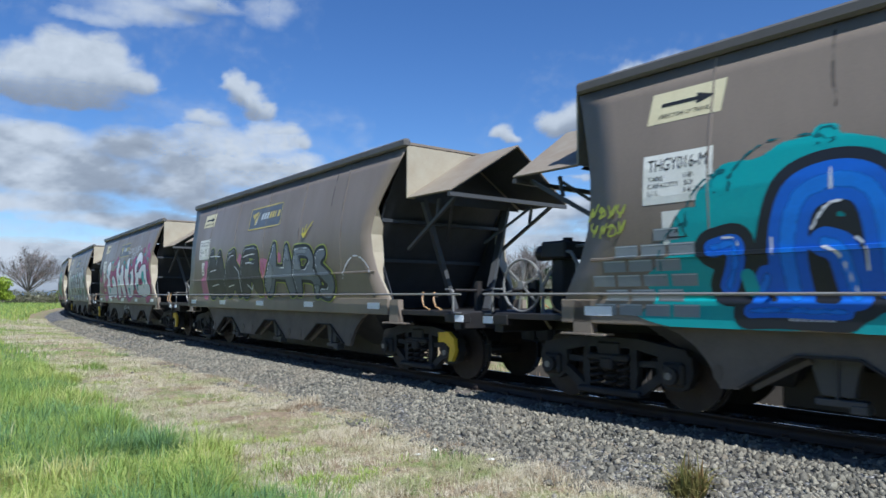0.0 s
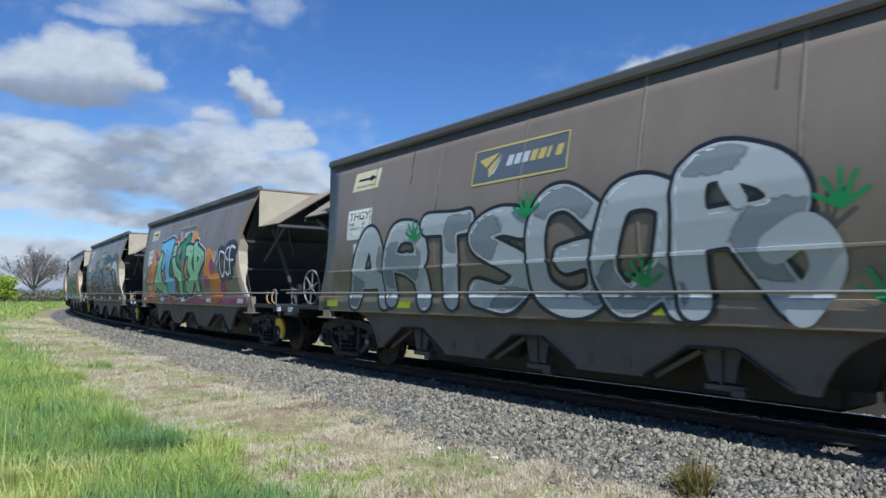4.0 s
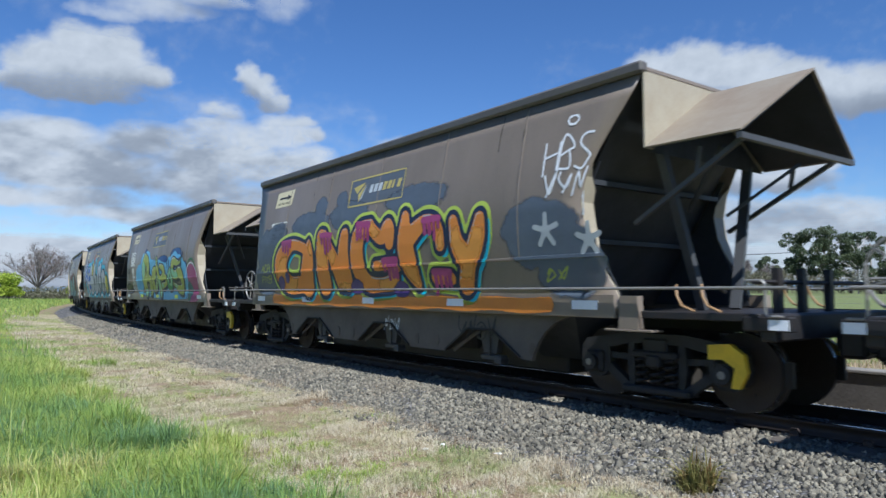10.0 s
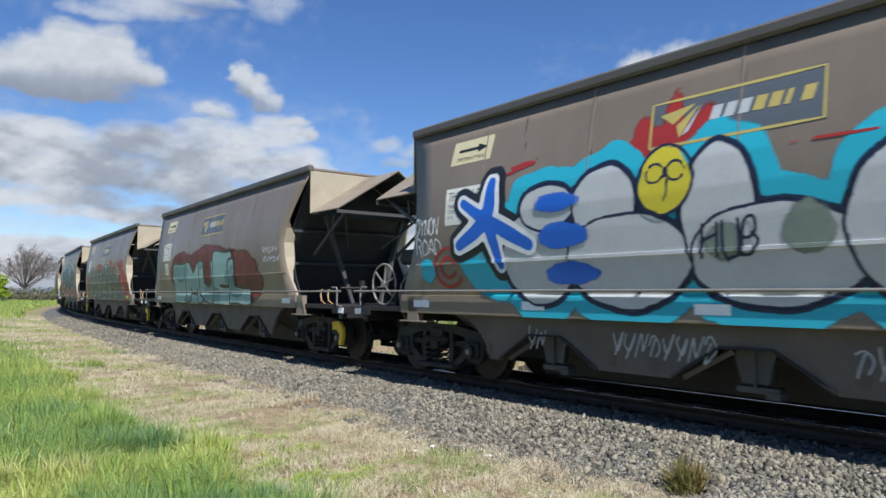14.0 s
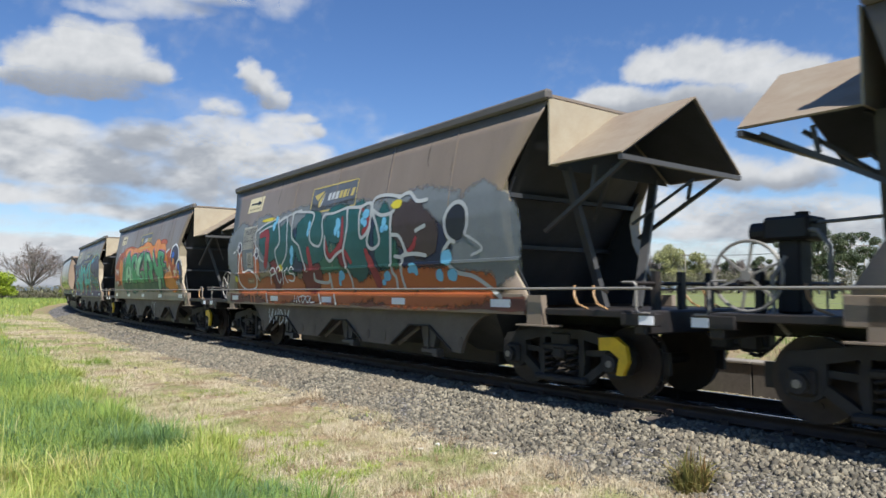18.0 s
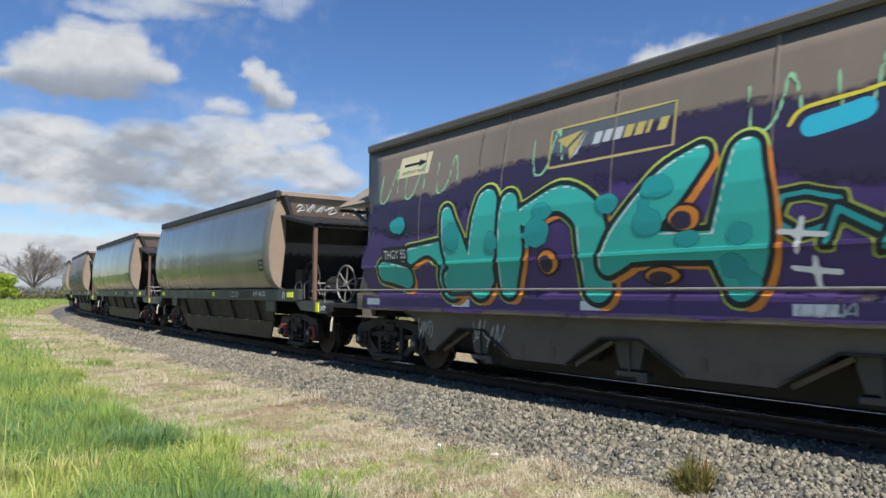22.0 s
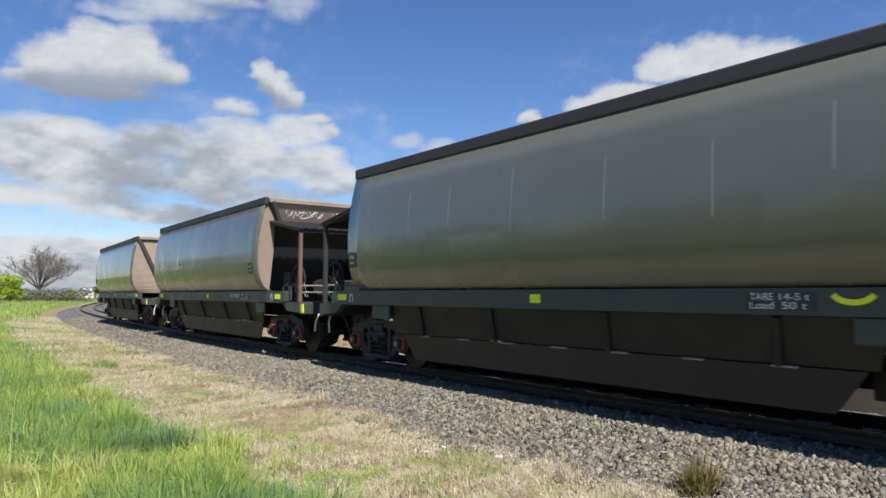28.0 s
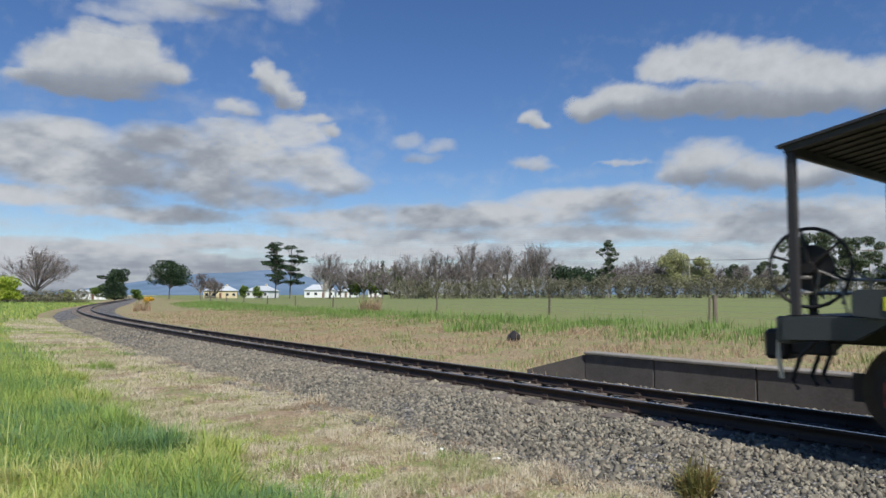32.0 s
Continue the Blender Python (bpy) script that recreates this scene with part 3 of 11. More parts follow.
# ------------------------------------------------------------------ bogies
def bogie(parent, x, boxes, cover=None, gauge=0.5685, base=0.78):
    """A cast two-axle bogie; its wheelsets are parts that turn."""
    bm = bmesh.new()
    box(bm, -0.16, 0.16, -0.95, 0.95, 0.50, 0.74, 0.02)
    disc(bm, (0, 0, 0.78), (0, 0, 1), 0.22, 0.12, 16)
    bg = part("bogie", bm, CASTIRON, parent, "dark cast-steel two-axle bogie")
    bg.location = (x, 0, 0)
    for s in (-1, 1):
        y0, y1 = s * 0.86 - 0.06, s * 0.86 + 0.06
        e = base + 0.20
        # cast frame round its windows: top chord, rounded pedestals, columns, sloping lower arms, spring seat
        bm = plate(bmesh.new(), [(-e, 0.60), (-e + 0.06, 0.70), (-base + 0.12, 0.735), (-0.40, 0.79), (0.40, 0.79), (base - 0.12, 0.735), (e - 0.06, 0.70), (e, 0.60), (e - 0.10, 0.57), (base - 0.16, 0.60), (0.34, 0.675), (-0.34, 0.675), (-base + 0.16, 0.60), (-e + 0.10, 0.57)], y0, y1)
        for q in (-1, 1):
            p = q * base
            plate(bm, [(p - 0.21, 0.62), (p - 0.22, 0.44), (p - 0.17, 0.30), (p - 0.08, 0.25), (p + 0.08, 0.25), (p + 0.17, 0.30), (p + 0.22, 0.44), (p + 0.21, 0.62), (p + 0.12, 0.66), (p - 0.12, 0.66)], y0 + 0.004, y1 - 0.004)
            plate(bm, [(q * 0.29, 0.20), (q * 0.29, 0.69), (q * 0.37, 0.69), (q * 0.39, 0.40), (q * 0.36, 0.20)], y0 + 0.002, y1 - 0.002)
            beam(bm, (q * (base - 0.15), s * 0.86, 0.40), (q * 0.38, s * 0.86, 0.165), 0.10, 0.10)
            beam(bm, (q * (base - 0.16), s * 0.86, 0.52), (q * 0.37, s * 0.86, 0.50), 0.05, 0.07)
        box(bm, -0.44, 0.44, s * 0.86 - 0.12, s * 0.86 + 0.12, 0.12, 0.20, 0.02)
        box(bm, -0.30, 0.30, s * 0.86 - 0.12, s * 0.86 + 0.12, 0.52, 0.60, 0.02)
        box(bm, -0.09, 0.09, s * 0.86 - 0.14, s * 0.86 + 0.14, 0.42, 0.56, 0.02)
        part("side_frame", bm, CASTIRON, bg)
        for i in (-0.19, 0.0, 0.19):
            bm = bmesh.new()
            tube(bm, [(i + 0.07 * math.cos(a), s * 0.90 + 0.07 * math.sin(a), 0.20 + 0.32 * a / (2 * math.pi * 4)) for a in [2 * math.pi * k / 8 for k in range(33)]], 0.018, 5)
            part("coil_spring", bm, BLACKIRON, bg)
        for a in (-base, base):
            bm = bmesh.new()
            box(bm, a - 0.13, a + 0.13, s * 0.86 - 0.12, s * 0.86 + 0.12, 0.30, 0.56, 0.03)
            ab = part("axle_box", bm, boxes, bg)
            bm = disc(bmesh.new(), (a, s * 1.005, 0.42), (0, 1, 0), 0.095, 0.07, 16)
            part("bearing_cap", bm, CASTIRON, ab)
            bm = disc(bmesh.new(), (a, s * 1.045, 0.42), (0, 1, 0), 0.042, 0.02, 10)
            part("cap_bolt_plate", bm, PIPE, ab)
            if cover is not None and a * cover > 0:
                bm = plate(bmesh.new(), [(a - 0.14 * cover, 0.72), (a + 0.10 * cover, 0.74), (a + 0.25 * cover, 0.64), (a + 0.28 * cover, 0.46), (a + 0.20 * cover, 0.30), (a + 0.11 * cover, 0.30), (a + 0.15 * cover, 0.50), (a + 0.02 * cover, 0.58), (a - 0.14 * cover, 0.57)], s * 0.99, s * 1.05)
                part("yellow_cover_plate", bm, YELLOW, bg, "bright yellow painted axle cover")
        bm = bmesh.new()
        for a in (-base, base):
            for o in (-0.47, 0.47):
                beam(bm, (a + o * 0.98, s * gauge, 0.30), (a + o * 0.98, s * gauge, 0.56), 0.05, 0.09)
        part("brake_block", bm, BLACKIRON, bg)
    sets = []
    for a in (-base, base):
        bm = bmesh.new()
        tube(bm, [(0, -0.98, 0), (0, 0.98, 0)], 0.07, 10)
        for s in (-1, 1):
            disc(bm, (0, s * gauge, 0), (0, 1, 0), 0.418, 0.10, 32)
            disc(bm, (0, s * (gauge - 0.075), 0), (0, 1, 0), 0.445, 0.03, 28)
            disc(bm, (0, s * (gauge + 0.05), 0), (0, 1, 0), 0.15, 0.06, 14)
            for k in range(4):
                an = k * math.pi / 2 + 0.4
                disc(bm, (0.25 * math.cos(an), s * (gauge + 0.052), 0.25 * math.sin(an)), (0, 1, 0), 0.035, 0.012, 8)
        ws = part("wheelset", bm, WHEELSTEEL, bg, "rusty steel wheels on one axle")
        ws.location = (a, 0, 0.42)
        bm = bmesh.new()
        for s in (-1, 1):
            disc(bm, (a, s * (gauge - 0.03), 0.42), (0, 1, 0), 0.421, 0.07, 36, 0.409)
        tr = part("wheel_tread", bm, TREAD, bg, "polished wheel treads")
        sets.append((a, ws))
    return bg


def hand_wheel(parent, x, y, z, r, mat, axis=(0, 1, 0)):
    hub = part("hand_wheel", disc(bmesh.new(), (x, y, z), axis, 0.055, 0.06, 14), mat, parent, "spoked hand-brake wheel")
    bm = tube(bmesh.new(), [(x + r * math.cos(a), y, z + r * math.sin(a)) for a in [2 * math.pi * k / 28 for k in range(28)]], 0.017, 7, closed=True)
    part("rim", bm, mat, hub)
    for k in range(6):
        a = k * math.pi / 3 + 0.35
        bm = bmesh.new()
        beam(bm, (x + 0.03 * math.cos(a), y, z + 0.03 * math.sin(a)), (x + r * math.cos(a), y, z + r * math.sin(a)), 0.022, 0.022, (0, 1, 0))
        part("spoke", bm, mat, hub)
    return hub


def coupler(parent, x, s, mat):
    bm = bmesh.new()
    box(bm, min(x, x + s * 0.42), max(x, x + s * 0.42), -0.09, 0.09, 0.66, 0.86, 0.02)
    box(bm, min(x + s * 0.40, x + s * 0.66), max(x + s * 0.40, x + s * 0.66), -0.17, 0.17, 0.60, 0.92, 0.04)
    part("coupler", bm, mat, parent)


# ------------------------------------------------------------------ grain wagon
def grain_wagon():
    w = empty("hopper_wagon")
    T = GRAIN_SIDE
    for side in (-1, 1):
        bm = inner(side_sheet(T, GRAIN_FRONT, GRAIN_REAR, 24, side), 0.02)
        sp = part("side_sheet", bm, BROWN, w, smooth=False)
        for p in sp.data.polygons:
            p.use_smooth = True
        for x in (-3.55, -1.75, 0.05, 1.85, 3.55):
            bm = bmesh.new()
            lv = [z for z, _ in T if z > 1.5]
            pts = [skin(T, x + dx, z, out, side) for z in lv for dx, out in ((-0.018, 0.001), (0, 0.007), (0.018, 0.001))]
            vs = [bm.verts.new(p) for p in pts]
            for i in range(len(lv) - 1):
                for j in range(2):
                    f = [vs[3 * i + j], vs[3 * i + j + 1], vs[3 * i + j + 4], vs[3 * i + j + 3]]
                    bm.faces.new(f if side < 0 else f[::-1])
            part("weld_seam", bm, BROWN, sp)
        # ledge along the side, handrail, sill
        bm = bmesh.new()
        y = side * 1.475
        box(bm, -5.0, 4.70, min(y, y - side * 0.03) - 0.004, max(y, y - side * 0.03) + 0.004, 1.665, 1.70, 0.006)
        part("side_ledge", bm, BROWN, w)
        bm = bmesh.new()
        tube(bm, [(-7.0 + 0.2, side * 1.45, 1.30), (6.95, side * 1.45, 1.30)], 0.016, 8)
        hr = part("handrail", bm, PIPE, w, "thin worn pipe handrail")
        for x in (-6.6, -4.9, -3.0, -1.1, 0.8, 2.7, 4.6, 6.3):
            bm = bmesh.new()
            beam(bm, (x, side * 1.45, 1.30), (x, side * 1.36, 1.26), 0.03, 0.03)
            part("rail_bracket", bm, BLACKIRON, hr)
        bm = bmesh.new()
        box(bm, -5.5, 5.0, min(side * 1.33, side * 1.40), max(side * 1.33, side * 1.40), 0.97, 1.245, 0.012)
        part("sill", bm, BROWN, w)
        # roof coaming
        bm = bmesh.new()
        box(bm, -5.32, 5.36, min(side * 1.20, side * 1.33), max(side * 1.20, side * 1.33), 3.675, 3.815, 0.03)
        part("roof_coaming", bm, CAPPAINT, w)
        # hopper apron with its pockets
        arch = [(3.55, 0.38), (3.60, 0.50), (3.68, 0.64), (3.80, 0.77), (3.98, 0.89), (4.20, 0.97)]
        cuts = []
        for x in (-2.60, -0.03, 2.54):
            cuts += [(x - 0.81, 0.39), (x - 0.77, 0.42), (x - 0.28, 0.73), (x - 0.24, 0.75), (x + 0.24, 0.75), (x + 0.28, 0.73), (x + 0.77, 0.42), (x + 0.81, 0.39)]
        apron = [(-x - 0.05, z) for x, z in arch[::-1]] + cuts + arch
        bm = plate(bmesh.new(), apron, min(side * 1.20, side * 1.26), max(side * 1.20, side * 1.26))
        ap = part("hopper_apron", bm, UNDER, w)
        for x in (-2.60, -0.03, 2.54):
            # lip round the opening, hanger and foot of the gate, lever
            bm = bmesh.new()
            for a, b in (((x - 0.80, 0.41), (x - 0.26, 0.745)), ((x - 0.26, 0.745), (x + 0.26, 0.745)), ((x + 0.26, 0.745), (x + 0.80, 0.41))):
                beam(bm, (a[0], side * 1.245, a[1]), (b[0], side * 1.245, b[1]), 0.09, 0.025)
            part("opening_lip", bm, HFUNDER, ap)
            y0, y1 = min(side * 0.98, side * 1.08), max(side * 0.98, side * 1.08)
            bm = plate(bmesh.new(), [(x - 0.23, 0.73), (x - 0.20, 0.60), (x - 0.14, 0.40), (x + 0.13, 0.40), (x + 0.17, 0.60), (x + 0.22, 0.73)], y0, y1)
            box(bm, x - 0.012, x + 0.012, y0 - 0.03, y1 + 0.03, 0.36, 0.74)
            box(bm, x - 0.19, x + 0.23, y0 - 0.02, y1 + 0.02, 0.31, 0.375, 0.008)
            box(bm, x + 0.10, x + 0.24, y0 - 0.03, y1 + 0.03, 0.26, 0.34, 0.01)
            part("gate_gear", bm, STRUT, w)
            bm = bmesh.new()
            beam(bm, (x - 0.72, side * 1.17, 0.40), (x - 0.20, side * 1.12, 0.70), 0.03, 0.05)
            part("gate_lever", bm, UNDER, w)
            for dx in (-1.02, 1.02):
                bm = disc(bmesh.new(), (x + dx, side * 1.262, 0.53), (0, 1, 0), 0.05, 0.012, 14)
                for v in bm.verts:
                    v.co.z = 0.53 + (v.co.z - 0.53) * 1.7
                part("grease_mark", bm, STAIN, ap, "dark greasy patch")
    # hopper pockets inside, dark: their shade is put into the near-black colour
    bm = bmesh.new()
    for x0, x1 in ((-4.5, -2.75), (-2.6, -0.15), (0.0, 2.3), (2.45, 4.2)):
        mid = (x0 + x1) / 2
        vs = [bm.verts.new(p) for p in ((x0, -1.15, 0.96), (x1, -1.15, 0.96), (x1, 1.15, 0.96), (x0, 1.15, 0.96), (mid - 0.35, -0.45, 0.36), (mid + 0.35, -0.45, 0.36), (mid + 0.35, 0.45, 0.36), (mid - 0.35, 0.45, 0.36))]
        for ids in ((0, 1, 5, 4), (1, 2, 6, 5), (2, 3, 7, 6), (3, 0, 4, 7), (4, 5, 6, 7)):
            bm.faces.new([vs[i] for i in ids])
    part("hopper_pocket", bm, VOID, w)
    # added dark box that blocks the lit far side from showing below the hopper
    bm = bmesh.new()
    box(bm, -3.4, 3.4, -0.42, 0.42, 0.14, 0.60, 0.03)
    part("discharge_gear", bm, BLACKIRON, w)
    bm = bmesh.new()
    box(bm, -6.75, 6.75, -0.28, 0.28, 0.80, 1.02, 0.02)
    part("centre_sill", bm, BLACKIRON, w)
    bm = bmesh.new()
    sheet(bm, [(-5.3, -1.24, 3.74), (5.33, -1.24, 3.74), (5.33, 1.24, 3.74), (-5.3, 1.24, 3.74)], 0.04)
    part("roof_sheet", bm, BROWN, w)
    for e, edge in ((1, GRAIN_FRONT), (-1, GRAIN_REAR)):
        xt = along(edge, 3.68)
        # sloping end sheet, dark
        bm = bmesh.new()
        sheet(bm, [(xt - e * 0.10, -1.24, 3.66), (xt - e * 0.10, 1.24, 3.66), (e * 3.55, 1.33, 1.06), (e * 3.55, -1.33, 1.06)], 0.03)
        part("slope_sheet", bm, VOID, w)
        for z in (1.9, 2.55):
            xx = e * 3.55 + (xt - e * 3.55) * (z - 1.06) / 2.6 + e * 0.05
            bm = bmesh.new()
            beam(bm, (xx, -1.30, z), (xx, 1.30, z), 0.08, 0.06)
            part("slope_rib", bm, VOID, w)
        for side in (-1, 1):
            # crescent end plate: curved outer edge, upright inner edge
            zs = [2.74, 2.60, 2.45, 2.30, 2.15, 2.00, 1.85, 1.70, 1.50, 1.30, 1.12, 1.02]
            xi = along(edge, 2.3) + e * 0.02
            xs = lambda z: along(edge, z) - e * 0.012
            bm = bmesh.new()
            A = [bm.verts.new((xs(z), side * (along(T, z) - 0.012), z)) for z in zs]
            B = [bm.verts.new((xs(z) - e * 0.01, side * (1.455 - 0.19 * min(1, (2.76 - z) / 0.30) if z > 1.9 else max(1.265, along(T, z) - 0.05 - 0.16 * max(0, (z - 1.55) / 0.35))), z)) for z in zs]
            for i in range(len(zs) - 1):
                bm.faces.new((A[i], A[i + 1], B[i + 1], B[i]))
            bmesh.ops.recalc_face_normals(bm, faces=bm.faces)
            bmesh.ops.solidify(bm, geom=bm.faces[:], thickness=0.014)
            part("end_plate", bm, CREAM, w, "cream curved end plate")
            # added dark plate, shade as colour, closing the wedge between the end plate and the slope sheet
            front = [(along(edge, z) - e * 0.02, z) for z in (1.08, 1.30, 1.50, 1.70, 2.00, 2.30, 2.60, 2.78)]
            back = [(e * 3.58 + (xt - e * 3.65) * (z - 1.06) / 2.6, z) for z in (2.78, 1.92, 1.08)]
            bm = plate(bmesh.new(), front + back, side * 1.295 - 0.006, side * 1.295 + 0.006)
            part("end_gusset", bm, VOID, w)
            # end posts and braces
            bm = bmesh.new()
            beam(bm, (e * 5.30, side * 0.92, 2.86), (e * 5.42, side * 0.34, 1.06), 0.12, 0.07)
            part("end_post", bm, STRUT, w)
            bm = bmesh.new()
            beam(bm, (e * 6.32, side * 1.02, 2.80), (e * 4.98, side * 0.98, 2.05), 0.05, 0.05)
            beam(bm, (e * 5.85, side * 1.0, 2.80), (e * 5.8, side * 1.0, 2.54), 0.04, 0.04)
            part("hood_brace", bm, STRUT, w)
            bm = bmesh.new()
            beam(bm, (e * 5.30, side * 0.4, 2.20), (e * 6.0, side * 0.85, 2.80), 0.04, 0.04)
            part("hood_stay", bm, STRUT, w)
            # gabled hood, one slope
            bm = bmesh.new()
            sheet(bm, [(e * 5.34, side * 1.27, 2.84), (e * 6.44, side * 1.25, 2.84), (e * 6.58, 0, 3.65), (e * 5.34, 0, 3.65)], 0.02)
            part("hood_slope", bm, HOODTOP, w, "weathered tan hood sheet")
            # added near-black sheet: the shade under the hood, put in as colour
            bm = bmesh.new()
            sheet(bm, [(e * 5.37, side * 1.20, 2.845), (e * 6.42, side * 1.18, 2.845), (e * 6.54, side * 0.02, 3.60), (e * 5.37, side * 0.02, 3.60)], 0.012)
            part("hood_lining", bm, VOID, w, "dark sheet painted as the shade under the hood")
            # platform edge
            bm = bmesh.new()
            box(bm, min(e * 5.0, e * 6.62), max(e * 5.0, e * 6.62), min(side * 1.26, side * 1.34), max(side * 1.26, side * 1.34), 0.98, 1.06, 0.01)
            part("platform_edge", bm, BLACKIRON, w)
            bm = bmesh.new()
            x0, x1 = sorted((e * 5.05, e * 5.32))
            plate(bm, [(x0, 0.86), (x1, 0.86), (x1 - 0.02, 1.22), (x0 + 0.02, 1.22)], min(side * 1.30, side * 1.40), max(side * 1.30, side * 1.40))
            part("jacking_pad", bm, BROWN, w)
            bm = bmesh.new()
            box(bm, x0 - 0.18, x1 + 0.18, min(side * 1.22, side * 1.42), max(side * 1.22, side * 1.42), 0.835, 0.858, 0.004)
            part("jacking_foot", bm, BROWN, w)
            # grab iron and step
            bm = bmesh.new()
            x = e * 6.62
            tube(bm, [(x - e * 0.10, side * 1.38, 1.37), (x + e * 0.05, side * 1.38, 1.37), (x + e * 0.08, side * 1.38, 1.34), (x + e * 0.08, side * 1.38, 1.07), (x + e * 0.11, side * 1.38, 1.04), (x + e * 0.24, side * 1.37, 1.04)], 0.014, 6)
            part("grab_iron", bm, PIPE, w)
            bm = bmesh.new()
            box(bm, min(x - e * 0.16, x + e * 0.30), max(x - e * 0.16, x + e * 0.30), min(side * 1.24, side * 1.35), max(side * 1.24, side * 1.35), 0.90, 1.035, 0.01)
            part("step_plate", bm, BLACKIRON, w)
            bm = bmesh.new()
            box(bm, min(x + e * 0.10, x + e * 0.28), max(x + e * 0.10, x + e * 0.28), side * 1.362 - 0.006, side * 1.362 + 0.006, 0.915, 1.01)
            part("step_reflector", bm, REFLECT, w)
            # cable loops below the hood
            bm = bmesh.new()
            for q in range(2):
                x = e * (5.60 + 0.30 * q)
                tube(bm, [(x, side * 1.12, 1.34), (x + 0.03, side * 1.16, 1.22), (x + 0.10, side * 1.18, 1.12), (x + 0.24, side * 1.16, 1.06)], 0.014, 6)
            part("hose", bm, HOSE, w, "orange air hose")
        bm = bmesh.new()
        sheet(bm, [(e * 5.335, -1.27, 2.84), (e * 5.335, 1.27, 2.84), (e * 5.335, 1.27, 3.70), (e * 5.335, -1.27, 3.70)], 0.02)
        part("end_top_panel", bm, CREAM, w, "cream upper end panel")
        # added dark triangle painting the shade inside the gable over the cream panel
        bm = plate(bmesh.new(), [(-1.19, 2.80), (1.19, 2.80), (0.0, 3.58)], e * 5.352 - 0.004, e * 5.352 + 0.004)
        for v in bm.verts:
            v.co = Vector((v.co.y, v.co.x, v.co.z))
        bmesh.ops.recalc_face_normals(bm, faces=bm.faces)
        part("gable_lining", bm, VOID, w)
        bm = bmesh.new()
        beam(bm, (e * 6.42, -1.25, 2.79), (e * 6.42, 1.25, 2.79), 0.06, 0.06)
        part("hood_beam", bm, STRUT, w)
        bm = bmesh.new()
        box(bm, min(e * 4.6, e * 6.6), max(e * 4.6, e * 6.6), -1.28, 1.28, 1.01, 1.05)
        part("platform", bm, BLACKIRON, w)
        bm = bmesh.new()
        box(bm, min(e * 6.6, e * 6.76), max(e * 6.6, e * 6.76), -1.30, 1.30, 0.80, 1.06, 0.02)
        part("headstock", bm, BLACKIRON, w)
        for yb in (-0.75, -0.25, 0.35):
            bm = bmesh.new()
            beam(bm, (e * 6.5, yb, 1.05), (e * 6.5, yb, 1.50), 0.09, 0.07)
            part("platform_post", bm, BLACKIRON, w)
        bm = bmesh.new()
        tube(bm, [(e * 6.5, -1.2, 1.36), (e * 6.5, 1.2, 1.36)], 0.025, 6)
        part("platform_rail", bm, BLACKIRON, w)
        coupler(w, e * 6.74, e, BLACKIRON)
        bm = bmesh.new()
        tube(bm, [(e * 6.74, 0.35, 0.80), (e * 6.92, 0.36, 0.62), (e * 7.05, 0.36, 0.52), (e * 7.16, 0.30, 0.55)], 0.022, 7)
        part("brake_hose", bm, BLACKIRON, w)
    # brake gear on the rear platform
    hand_wheel(w, -6.48, -1.05, 1.42, 0.345, PIPE)
    bm = bmesh.new()
    box(bm, -6.40, -6.18, -0.57, -0.28, 1.05, 1.80, 0.02)
    box(bm, -6.50, -6.05, -0.68, -0.20, 1.78, 2.02, 0.03)
    disc(bm, (-6.60, -0.45, 1.88), (1, 0, 0), 0.11, 0.2, 14)
    disc(bm, (-6.2, -0.45, 2.04), (0, 0, 1), 0.07, 0.06, 10)
    part("brake_valve", bm, BLACKIRON, w, "dark brake valve column")
    bm = bmesh.new()
    tube(bm, [(-6.15, -0.45, 1.95), (-5.4, -0.45, 1.97)], 0.02, 6)
    tube(bm, [(-6.2, -0.62, 1.90), (-5.98, -0.64, 1.86), (-5.86, -0.66, 1.7), (-5.86, -0.66, 1.2)], 0.025, 6)
    tube(bm, [(-6.25, -0.72, 1.62), (-6.36, -0.78, 1.4), (-6.34, -0.8, 1.0), (-6.2, -0.8, 0.85)], 0.022, 6)
    part("brake_pipe", bm, PIPE, w)
    bm = bmesh.new()
    tube(bm, [(-3.2, 0.2, 0.72), (-4.1, 0.2, 0.72)], 0.17, 14)
    part("air_tank", bm, BLACKIRON, w)
    bogie(w, 5.18, CASTIRON, 1, base=0.865)
    bogie(w, -5.18, CASTIRON, None, base=0.865)
    return w


